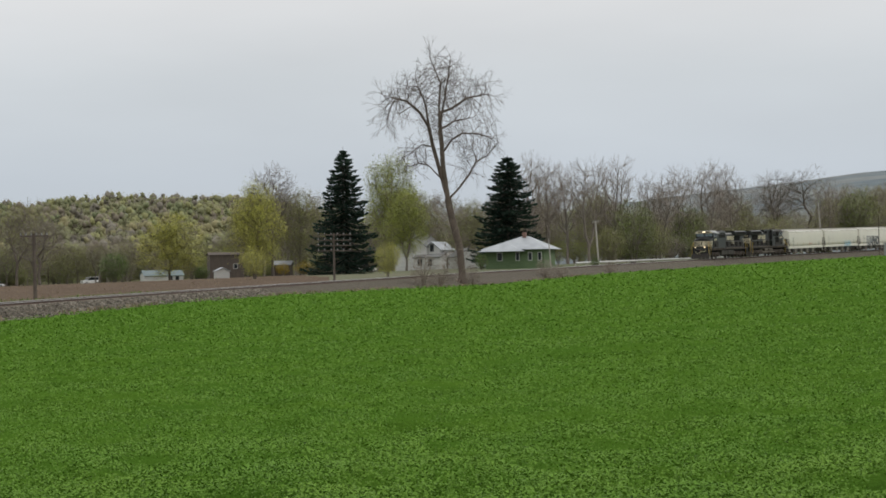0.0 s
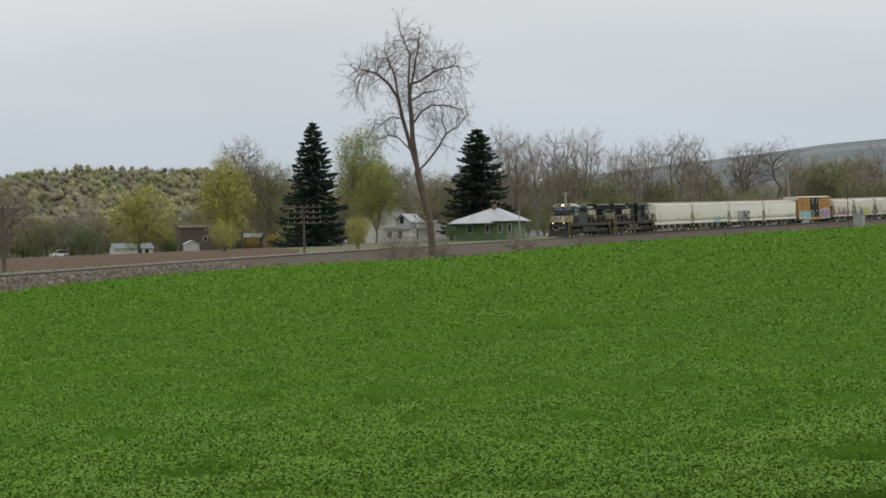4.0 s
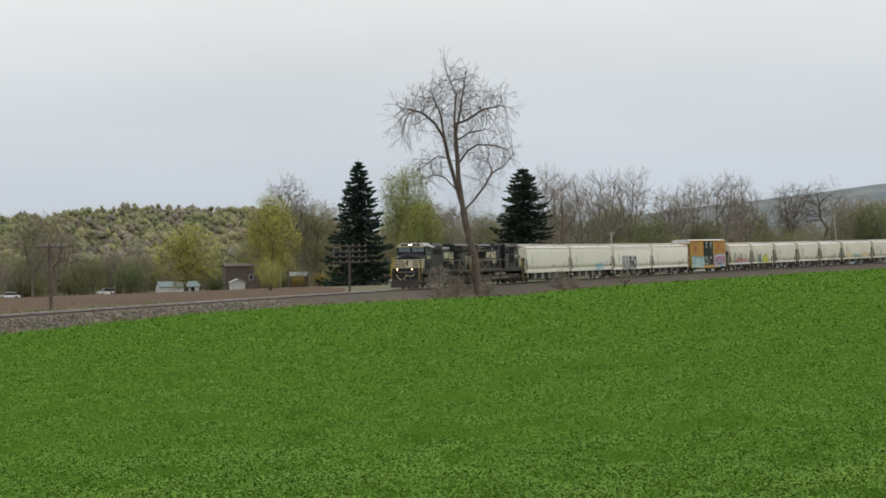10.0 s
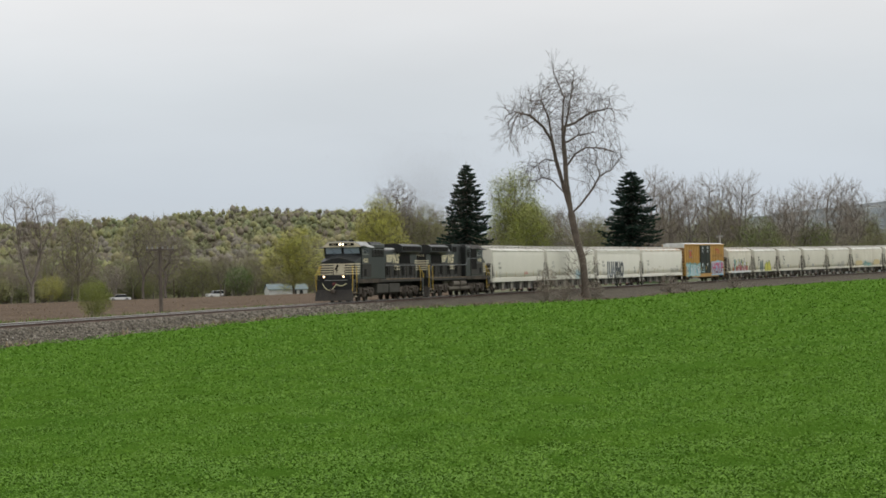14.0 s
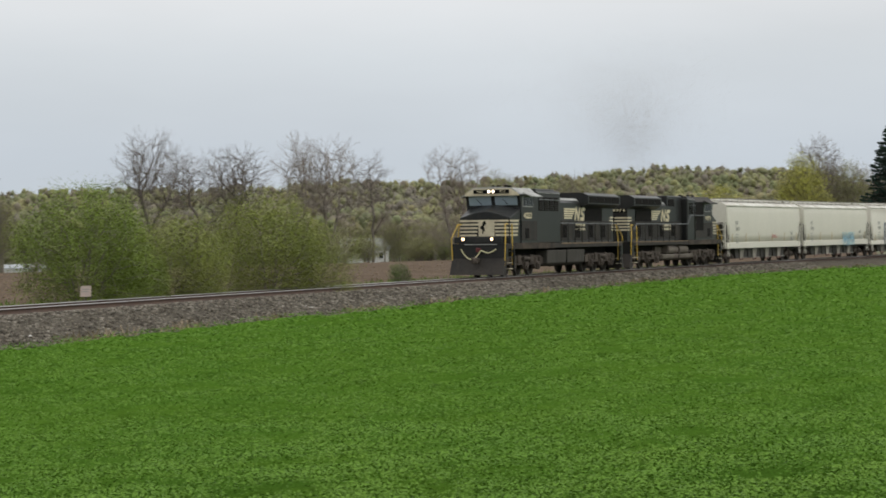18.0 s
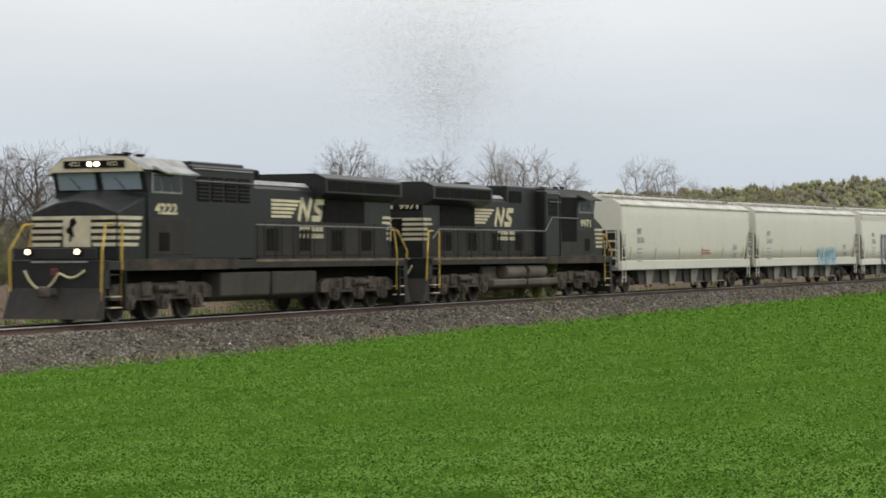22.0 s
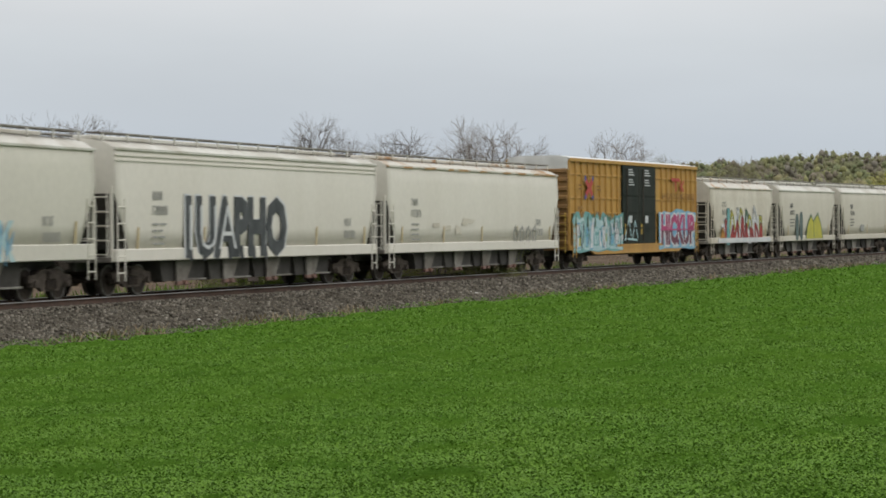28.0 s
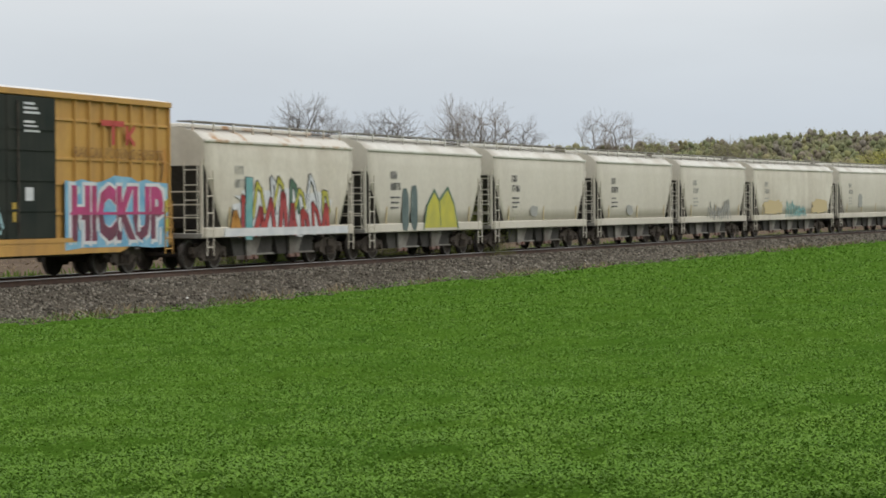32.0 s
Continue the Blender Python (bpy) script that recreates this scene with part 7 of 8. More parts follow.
ROW_LEFT = [(3, 7.9, 330, 1.75, 1.3), (3, -10.44, 325, 3.39, 1.0), (2, -9.23, 322, 3.36, 1.0), (0, -9.87, 330, 2.86, 0.8), (3, -7.79, 320, 2.37, 1.1), (2, -11.6, 326, 3.3, 1.0), (1, -12.6, 330, 3.2, 1.0), (0, -13.5, 335, 3.1, 1.0),
            (2, -3.4, 335, 3.41, 0.8), (3, -2.2, 330, 2.90, 0.9), (2, -1.2, 335, 3.0, 1.1), (0, 0.6, 330, 3.31, 0.9), (1, 1.26, 334, 3.22, 1.0), (3, 2.36, 328, 2.80, 0.8), (1, 4.49, 345, 2.95, 1.0)]
for i, (k, az, dist, el, wide) in enumerate(ROW_RIGHT + ROW_LEFT):
    x, y, h = top_at(az, dist, el)
    plant(BARE[k], x, y, h, wide, i * 67 % 360, "bare trees along the fields")
SINGLE = [(LEAFY, 0, 11.2, 470, 1.75, 1.3), (LEAFY, 0, 13.45, 385, 2.54, 0.95), (LEAFY, 2, 14.56, 395, 2.38, 0.9), (LEAFY, 1, 16.95, 400, 3.25, 0.85), (LEAFY, 1, 17.3, 390, 2.34, 0.9), (LEAFY, 2, 18.96, 410, 2.05, 1.0),
          (BUDDING, 1, 7.77, 515, 2.12, 1.15), (BUDDING, 1, 5.67, 350, 2.27, 1.0), (BUDDING, 2, 7.32, 420, 2.05, 1.0), (LEAFY, 2, -7.2, 330, 1.75, 0.8), (BUDDING, 2, -8.2, 326, 1.9, 0.9), (BUDDING, 1, -9.6, 328, 2.0, 0.9), (BUDDING, 2, -11.0, 330, 2.1, 1.0), (LEAFY, 2, 29.12, 560, 2.17, 1.0), (BUDDING, 2, 28.2, 545, 1.9, 1.1)]
for i, (family, k, az, dist, el, wide) in enumerate(SINGLE):
    x, y, h = top_at(az, dist, el)
    plant(family[k], x, y, h, wide, i * 83 % 360, "trees coming into leaf")
x, y, h = top_at(13.84, 392, 3.09)
plant(BARE[2], x, y, h, 0.8, 40, "bare trees along the fields")
# filling of the hedgerows: thin trees one behind another
rng = random.Random(99)
for i in range(170):
    az = rng.uniform(-15, 32)
    if az < 3:
        dist, el = rng.uniform(335, 420), rng.uniform(0.6, 1.5)
    elif az < 13:
        dist, el = rng.uniform(505, 620), rng.uniform(0.7, 1.35)
    elif az < 24:
        dist, el = rng.uniform(435, 560), rng.uniform(1.5, 2.4)
    else:
        dist, el = rng.uniform(500, 640), rng.uniform(1.5, 2.3)
    if -6.6 < az < -3.8 or (az < 3 and rng.random() < 0.25):
        continue
    x, y, h = top_at(az, dist, el)
    family = BUDDING if rng.random() < 0.70 else (BARE if rng.random() < 0.55 else LEAFY)
    k = rng.randrange(len(family)) if family is not LEAFY else 2
    if family is BARE:
        k = rng.choice((0, 1))
    plant(family[k], x, y, h, rng.uniform(0.9, 1.3), rng.uniform(0, 360), "hedgerow trees")

for i in range(60):
    az = rng.uniform(19.5, 32)
    x, y, h = top_at(az, rng.uniform(470, 640), rng.uniform(0.9, 1.75))
    plant(BUDDING[rng.choice((1, 2, 3))], x, y, h, rng.uniform(1.2, 1.7), rng.uniform(0, 360), "hedgerow trees")


def by_track(az, side):
    """Distance at which a bearing meets the line that runs so many metres to the field side of the track."""
    ss = np.arange(20.0, 460.0, 1.0)
    p = rail_at(ss, side, 0)
    return float(np.interp(az, np.degrees(np.arctan2(p[:, 0], p[:, 1])), np.hypot(p[:, 0], p[:, 1])))


# bushes: kind, bearing, distance, elevation of the top, width
for i, (kind, az, dist, el, wide) in enumerate((
        ("fresh", -5.05, 81, 1.90, 1.0), ("fresh", -4.0, 84, 0.4, 1.0), ("lime", -2.75, 86, 1.16, 1.0), ("lime", -0.35, 92, 1.72, 0.95), ("thin", 0.95, 94, 0.95, 0.9), ("thin", -1.55, 91, 0.6, 0.8), ("thin", -3.7, 86, 0.2, 0.9),
        ("dark", 3.04, 122, -0.2, 0.9), ("lime", 6.05, 150, 0.46, 0.85), ("olive", 3.6, 300, 0.5, 1.4), ("yellow", 4.97, 305, 0.6, 1.0), ("dark", 9.78, 480, 0.76, 1.0), ("dark", 12.0, 470, 0.35, 1.1),
        ("yellow", 13.37, 300, 0.83, 0.9), ("gold", 14.65, 360, 0.46, 1.4), ("gold", 14.1, 370, 0.42, 1.2), ("yellow", 16.81, 290, 0.95, 0.75), ("twig", 17.75, by_track(17.75, 4.3), 0.62, 0.8), ("twig", 18.2, by_track(18.2, 4.3), 0.35, 0.8), ("twig", 19.0, by_track(19.0, 4.2), 0.25, 0.9), ("twig", 20.9, by_track(20.9, 4.0), 0.42, 1.0), ("twig", 21.3, by_track(21.3, 4.0), 0.25, 1.3), ("twig", 22.6, by_track(22.6, 4.0), 0.3, 1.2))):
    x, y, h = top_at(az, dist, el)
    plant(BUSH[kind], x, y, h, wide, i * 53, "bushes")
for i, (kind, az, dist, el, wide) in enumerate((
        ("dark", 19.25, 352, 0.55, 0.9), ("green", 23.2, 400, 1.9, 0.75), ("green", 24.65, 460, 1.72, 0.8), ("green", 28.9, 530, 2.0, 0.8), ("olive", 23.7, 405, 1.35, 0.9), ("olive", 22.6, 395, 1.2, 1.0), ("dark", 22.2, 343, 0.40, 0.9),
        ("olive", 26.0, 490, 1.2, 1.4), ("thin", 27.0, 510, 1.3, 1.3), ("olive", 28.2, 530, 1.4, 1.1), ("olive", 2.2, 320, 0.5, 1.4), ("twig", 1.6, 322, 0.6, 1.4), ("olive", -0.2, 318, 0.35, 1.5),
        ("thin", -8.9, 323, 0.45, 1.3), ("twig", -10.8, 325, 0.4, 1.3), ("twig", -6.3, 330, 0.15, 1.5), ("olive", -12.2, 326, 0.4, 1.3))):
    x, y, h = top_at(az, dist, el)
    plant(BUSH[kind], x, y, h, wide, i * 71, "hedgerow bushes")


# undergrowth at the foot of the hedgerow
for i in range(70):
    az = rng.uniform(3.2, 15.0) if i < 46 else rng.uniform(20.8, 30)
    x, y, h = top_at(az, rng.uniform(548, 610) if az < 15 else rng.uniform(430, 470), rng.uniform(0.35, 0.95))
    plant(BUSH[rng.choice(("olive", "olive", "green", "thin", "twig"))], x, y, h, rng.uniform(1.1, 1.9), rng.uniform(0, 360), "hedgerow bushes")


# ---- the wooded ridge: crowns beyond counting ----
_bm = bmesh.new()
bmesh.ops.create_icosphere(_bm, subdivisions=1, radius=1.0)
ICO_V = np.array([tuple(v.co) for v in _bm.verts])
ICO_F = np.array([[v.index for v in f.verts] for f in _bm.faces])
_bm.free()


def build_ridge():
    rng = np.random.default_rng(31)
    n = 4300
    az = rng.uniform(-20, 19, n)
    dist = rng.uniform(620, 1340, n)
    x, y = dist * np.sin(np.radians(az)), dist * np.cos(np.radians(az))
    z = ground_height(x, y)
    tone = vnoise(x, y, 55, 5) * 0.5 + rng.random(n) * 0.5
    order = ["far_grey", "far_olive", "far_lime", "far_gold", "far_brown", "far_green"]
    pick = np.digitize(tone, [0.32, 0.47, 0.54, 0.60, 0.72])
    stems = []
    for k, m in enumerate(order):
        sel = np.where(pick == k)[0]
        t = len(sel)
        bare = k in (0, 4)
        per = 104 if bare else 112
        high = rng.uniform(11.3, 13.8, t) * np.interp(az[sel], [-14, -6, 1.5, 4], [1.35, 1.4, 1.4, 1.0])
        wide = rng.uniform(3.4, 6.8, t)
        # boughs: uneven masses set round the stem, taller than wide, and a skirt of undergrowth
        masses = 5
        a = rng.uniform(0, 6.283, (t, masses))
        up = rng.uniform(0.22, 0.84, (t, masses))
        out = wide[:, None] * rng.uniform(0.15, 0.95, (t, masses)) * np.sqrt(np.clip(1.25 - abs(up - 0.5) * 1.7, 0.2, 1))
        middle = np.stack([np.cos(a) * out, np.sin(a) * out, up * high[:, None]], -1)
        which = rng.integers(0, masses, (t, per))
        d = rng.normal(0, 1, (t, per, 3))
        d /= np.linalg.norm(d, axis=2, keepdims=True)
        fluff = rng.uniform(0.6, 1.15, (t, per, 1))
        local = middle[np.arange(t)[:, None], which] + d * fluff * wide[:, None, None] * np.array([0.44, 0.44, 0.46])
        skirt = rng.random((t, per)) < 0.16
        local[:, :, 2] = np.where(skirt, rng.uniform(0.2, 0.4, (t, per)) * high[:, None], local[:, :, 2])
        c = (np.stack([x[sel], y[sel], z[sel]], -1)[:, None] + local).reshape(-1, 3)
        face = (d * 0.30 + np.array([0, -0.40, 0.85])).reshape(-1, 3)
        v, f = leaf_cards(c, rng.uniform(0.6, 1.2, len(c)) * (0.85 if bare else 1.0), rng, 0.3, 0.6, tilt=0.9, outward=face)
        knob = rng.uniform(0.45, 1.15, (t, masses, len(ICO_V), 1)) * ICO_V * (wide[:, None, None, None] * np.array([0.31, 0.31, 0.36]))
        cv = (np.stack([x[sel], y[sel], z[sel]], -1)[:, None, None] + middle[:, :, None] + knob).reshape(-1, 3)
        cf = (np.arange(t * masses)[:, None, None] * len(ICO_V) + ICO_F[None]).reshape(-1, 3)
        tagged(new("ridge_thicket", mesh_of("ridge_thicket", cv, cf, M[m], smooth=True)), "dense inner crowns of the wooded ridge", "forest", kind="stuff")
        tagged(new("ridge_woodland", mesh_of("ridge_woodland", v, f, M[m])), "wooded ridge in mixed brown and yellow-green spring colour, muted by painted haze", "forest", kind="stuff")
        for i in np.where(rng.random(t) < (0.8 if bare else 0.35))[0]:
            stems.append((x[sel[i]], y[sel[i]], z[sel[i]], high[i] * rng.uniform(0.7, 1.0)))
    w = Wood()
    for sx, sy, sz, sh in stems:
        lean = rng.normal(0, 0.05, 2) * sh
        w.tube([Vector((sx, sy, sz)), Vector((sx + lean[0], sy + lean[1], sz + sh))], [0.20, 0.05], 3)
    tagged(new("ridge_stems", w.mesh("ridge_stems", M["bark"])), "grey stems standing among the ridge crowns", "forest", kind="stuff")


build_ridge()


# ---- weeds and verge grass along the bed ----
def build_weeds():
    for name, material, count, d0, d1, s1, tall_, words in (("verge_grass", "grass", 9000, -10.5, -5.0, 150, 0.42, "rough green grass along the far side of the track"),
                                                           ("dry_weeds", "straw", 3600, 4.2, 5.5, 260, 0.24, "dry straw-coloured weeds along the ballast")):
        rng = np.random.default_rng(len(name))
        s = s1 * rng.random(count) ** 1.3
        d = rng.uniform(d0, d1, count)
        p = rail_at(s, d, 0)
        p[:, 2] = ground_height(p[:, 0], p[:, 1]) + (0.12 if d0 > 0 else 0)
        patch = vnoise(p[:, 0], p[:, 1], 3.0, 7)
        keep = patch > (0.35 if d0 < 0 else 0.5)
        p = p[keep]
        n = len(p)
        h = tall_ * rng.uniform(0.4, 1.3, n)
        a = rng.uniform(0, 6.283, n)
        w = np.stack([np.cos(a), np.sin(a), 0 * a], -1) * (0.05 if d0 < 0 else 0.03)
        lean = np.stack([rng.normal(0, 0.16, n), rng.normal(0, 0.16, n), h], -1)
        v = np.stack([p - w, p + w, p + lean + w * 0.3, p + lean - w * 0.3], 1).reshape(-1, 3)
        tagged(new(name, mesh_of(name, v, np.arange(4 * n).reshape(n, 4), M[material])), words, "grass", kind="stuff")


build_weeds()


def build_stubble():
    rng = np.random.default_rng(77)
    n = 16000
    r = 1 / (1 / 70 + (1 / 315 - 1 / 70) * rng.random(n))
    a = np.radians(rng.uniform(-14, 15, n))
    p = np.stack([r * np.sin(a), r * np.cos(a), 0 * r], -1)
    s, d = nearest(p[:, 0], p[:, 1])
    p = p[(d < -11) & (vnoise(p[:, 0], p[:, 1], 5.0, 8) + 0.4 * rng.random(n) > 0.5)]
    n = len(p)
    p[:, 2] = ground_height(p[:, 0], p[:, 1]) + 0.10
    v, f = leaf_cards(p, rng.uniform(0.10, 0.30, n), rng, 0.2, 0.3)
    tagged(new("corn_stubble", mesh_of("corn_stubble", v, f, M["straw"])), "broken straw stubble scattered over the ploughed soil", "stubble", kind="stuff")


build_stubble()


# ---- buildings ----
def facing(az, dist, turn=0.0, sink=0.0):
    x, y, z = polar(az, dist)
    return pose(x, y, z - sink, 0, 0, -az + turn)


def gable_roof(bm, x0, x1, y0, y1, eave, ridge_z, over=0.35, thick=0.12, along="y"):
    if along == "y":
        mid = (x0 + x1) / 2
        k = (ridge_z - eave) / (mid - x0)
        for a, w in ((x0 - over, -1), (x1 + over, 1)):
            prism(bm, [(a, eave - over * k), (mid, ridge_z), (mid, ridge_z + thick), (a, eave - over * k + thick)], y0 - over, y1 + over, "y")
    else:
        mid = (y0 + y1) / 2
        k = (ridge_z - eave) / (mid - y0)
        for a in (y0 - over, y1 + over):
            prism(bm, [(a, eave - over * k), (mid, ridge_z), (mid, ridge_z + thick), (a, eave - over * k + thick)], x0 - over, x1 + over, "x")
    return bm


def window_on(parent, x, y, z, w, h, wall="front"):
    bm = bmesh.new()
    box(bm, x - w / 2 - 0.1, x + w / 2 + 0.1, y - 0.05, y + 0.05, z - h / 2 - 0.1, z + h / 2 + 0.1)
    fr = part("window", bm, M["white_wall"], parent)
    bm = bmesh.new()
    box(bm, x - w / 2, x + w / 2, y - 0.07, y + 0.0, z - h / 2, z + h / 2)
    part("pane", bm, M["glass"], fr)


def build_farmhouse():
    ob = thing("farmhouse", facing(17.6, 430, -22), "white two-storey farmhouse with a low porch", "house")
    bm = bmesh.new()
    prism(bm, [(-4.6, -0.5), (-4.6, 4.6), (-1.2, 7.2), (2.2, 4.6), (2.2, -0.5)], -1, 8, "y")
    part("wall", bm, M["white_wall"], ob)
    bm = bmesh.new()
    gable_roof(bm, -4.6, 2.2, -1, 8, 4.6, 7.2, thick=0.18)
    part("roof", bm, M["shingle"], ob)
    bm = bmesh.new()
    box(bm, 0.4, 5.6, -2.6, 1.0, -0.5, 2.5)
    part("porch_wall", bm, M["white_wall"], ob)
    bm = bmesh.new()
    prism(bm, [(-2.9, 2.4), (-2.9, 2.55), (1.2, 3.6), (1.2, 3.4)], 0.1, 5.9, "x")
    part("porch_roof", bm, M["shingle"], ob)
    bm = bmesh.new()
    gable_roof(bm, 1.4, 5.0, -0.5, 7, 3.9, 5.4, 0.2, 0.15)
    part("side_roof", bm, M["tin"], ob)
    bm = bmesh.new()
    prism(bm, [(1.5, 2.4), (1.5, 3.9), (3.2, 5.3), (4.9, 3.9), (4.9, 2.4)], -0.4, 7, "y")
    part("side_wall", bm, M["white_wall"], ob)
    for x, z, y in ((-1.4, 4.9, -1.02), (3.2, 4.3, -0.42)):
        window_on(ob, x, y, z, 0.8, 1.4)
    for x in (1.5, 3.6):
        window_on(ob, x, -2.62, 1.5, 0.9, 1.3)


def build_bungalow():
    ob = thing("bungalow", facing(20.3, 362, -14), "green bungalow under a broad pale metal hip roof", "house")
    bm = bmesh.new()
    box(bm, -5.2, 4.6, -3.5, 4.5, -0.6, 3.1)
    part("wall", bm, M["green_wall"], ob)

    def hip(name, x0, x1, y0, y1, eave, top, rx0, rx1):
        bm = bmesh.new()
        ym = (y0 + y1) / 2
        b = [bm.verts.new(p) for p in ((x0, y0, eave), (x1, y0, eave), (x1, y1, eave), (x0, y1, eave))]
        r = [bm.verts.new((rx0, ym, top)), bm.verts.new((rx1, ym, top))]
        for f in ((b[0], b[1], r[1], r[0]), (b[1], b[2], r[1]), (b[2], b[3], r[0], r[1]), (b[3], b[0], r[0]), (b[3], b[2], b[1], b[0])):
            bm.faces.new(f)
        part(name, bm, M["tin"], ob)
    hip("roof", -6.0, 5.6, -4.4, 5.2, 3.05, 5.25, 0.0, 1.2)
    hip("porch_roof", -6.1, 1.6, -5.4, -1.0, 2.75, 3.9, -3.0, -1.2)
    for x in (-2.8, 0.2, 2.3, 3.9):
        window_on(ob, x, -3.52, 1.9, 0.5 if x > 0 else 0.75, 1.2)
    bm = bmesh.new()
    box(bm, 0.2, 0.8, -0.2, 0.5, 4.6, 5.9)
    part("chimney", bm, M["gate"], ob)
    bm = bmesh.new()
    rod(bm, (0.6, 0.1, 5.6), (0.6, 0.1, 7.2), 0.03, 6)
    part("aerial", bm, M["bogie"], ob)


def shed(name, az, dist, w, depth, eave, top, wall, roof, label, turn=0.0, along="x", doors=()):
    ob = thing(name, facing(az, dist, turn), label, "shed")
    bm = bmesh.new()
    if along == "x":
        prism(bm, [(-depth / 2, -0.5), (-depth / 2, eave), (0, top), (depth / 2, eave), (depth / 2, -0.5)], -w / 2, w / 2, "x")
    else:
        prism(bm, [(-w / 2, -0.5), (-w / 2, eave), (0, top), (w / 2, eave), (w / 2, -0.5)], -depth / 2, depth / 2, "y")
    part("wall", bm, wall, ob)
    bm = bmesh.new()
    gable_roof(bm, -w / 2, w / 2, -depth / 2, depth / 2, eave, top, 0.25, 0.12, along)
    part("roof", bm, roof, ob)
    for x in doors:
        window_on(ob, x, -depth / 2 - 0.02, eave * 0.55, 0.8, 1.0)
    return ob


build_farmhouse()
build_bungalow()
shed("garage", 18.8, 398, 4.2, 5, 2.2, 3.6, M["white_wall"], M["shingle"], "small white garage between the houses", 20, "y")
shed("low_shed", 10.98, 500, 8.8, 5, 1.5, 2.6, M["white_wall"], M["teal_roof"], "low white shed under a blue-grey roof", 12, "x", (1.5, 3.0))
shed("barn", 12.62, 520, 8.0, 7, 5.8, 6.4, M["brown_wall"], M["brown_wall"], "weathered dark brown barn with a flat top", 6, "x", (2.0,))
shed("shed", 12.52, 490, 3.0, 3, 2.0, 2.7, M["white_wall"], M["tin"], "small pale shed in front of the barn", 10, "y")
shed("shed", 14.1, 395, 3.2, 3, 2.0, 2.6, M["brown_wall"], M["tin"], "small brown shed behind yellow bushes", -10, "x")
shed("white_house", 2.1, 430, 9.0, 7, 2.8, 4.8, M["white_wall"], M["tin"], "long white house half hidden by trees", 8, "x", (-3, 0, 3))
shed("white_house", -6.6, 450, 8.0, 6, 0.8, 1.5, M["white_wall"], M["tin"], "low white building beyond the trees", 5, "x")
shed("white_house", -12.8, 420, 7.0, 6, 2.4, 4.0, M["white_wall"], M["shingle"], "small white house beyond the trees", 5, "x", (-1.5, 1.5))


# ---- vehicles ----
def vehicle(name, az, dist, turn, label, length, height, cab, paint):
    ob = thing(name, facing(az, dist, turn), label, "car", "parked cars")
    h = length / 2
    bm = bmesh.new()
    prism(bm, [(-h, 0.35), (-h, height * 0.55), (-h + 0.9, height * 0.60), (h - 0.15, height * 0.60), (h, height * 0.5), (h, 0.35)], -0.9, 0.9, "y")
    bmesh.ops.bevel(bm, geom=[e for e in bm.edges], offset=0.06, segments=2, affect="EDGES")
    part("body", bm, paint, ob)
    bm = bmesh.new()
    a, b = cab
    prism(bm, [(a, height * 0.58), (a + 0.55, height), (b - 0.35, height), (b, height * 0.58)], -0.78, 0.78, "y")
    top = part("cabin", bm, M["glass"], ob)
    bm = bmesh.new()
    box(bm, a + 0.55, b - 0.35, -0.79, 0.79, height - 0.05, height + 0.03, 0.02)
    part("roof_panel", bm, paint, top)
    for x in (-h + 0.85, h - 0.9):
        for y in (-0.82, 0.82):
            bm = bmesh.new()
            rod(bm, (x, y - 0.11, 0.34), (x, y + 0.11, 0.34), 0.34, 16)
            wh = part("wheel", bm, M["void"], ob)
            bm = bmesh.new()
            rod(bm, (x, y - 0.12, 0.34), (x, y + 0.12, 0.34), 0.2, 12)
            part("hub", bm, M["silver"], wh)


vehicle("suv", 9.16, 540, 28, "white sport utility car parked by the field", 4.6, 1.8, (-1.1, 2.2), M["car_white"])
vehicle("sedan", 6.72, 470, 4, "white saloon car parked by the field", 4.6, 1.4, (-1.2, 1.6), M["car_white"])
vehicle("pickup", 16.17, 405, 35, "white pickup truck parked in the yard", 5.2, 1.85, (-1.3, 0.9), M["car_white"])


# ---- poles, signs, rail-side things ----
def pole(name, az, dist, el, r, material, label, lean=0.0, arms=0, wide=1.1, turn=0.0):
    x, y, h = top_at(az, dist, el)
    ob = thing(name, pose(x, y, stand(x, y), 0, lean, -az + turn), label, "pole", "poles")
    bm = bmesh.new()
    rod(bm, (0, 0, -0.3), (0, 0, h), r, 10, r * 0.75)
    part("post", bm, material, ob)
    for k in range(arms):
        z = h - 0.18 - 0.55 * k
        bm = bmesh.new()
        box(bm, -wide, wide, -0.16, -0.06, z - 0.05, z + 0.06)
        arm = part("crossarm", bm, material, ob)
        for i in range(6):
            xx = -wide * 0.92 + i * wide * 1.84 / 5
            bm = bmesh.new()
            rod(bm, (xx, -0.11, z + 0.05), (xx, -0.11, z + 0.24), 0.04, 7)
            part("insulator", bm, M["concrete"], arm)
    return ob


pole("telegraph_pole", 15.43, 228, 1.15, 0.13, M["timber"], "old telegraph pole with four crossarms", 0, 4, 1.9, 20)
pole("telegraph_pole", 7.77, 160, 1.25, 0.15, M["timber"], "brown wooden pole beside the track", -0.5, 1, 1.0)
pole("utility_pole", 22.3, 345, 1.35, 0.16, M["pale_pole"], "pale utility pole leaning slightly", -3.5, 1, 0.5)
pole("marker_pole", 21.06, 335, 0.92, 0.10, M["pale_pole"], "short pale post by the bungalow", -4.0)
pole("utility_pole", 28.02, 450, 1.72, 0.14, M["pale_pole"], "pale utility pole among the trees", -3.5)
pole("utility_pole", 8.1, 530, 0.44, 0.15, M["timber"], "short wooden pole in the distance")
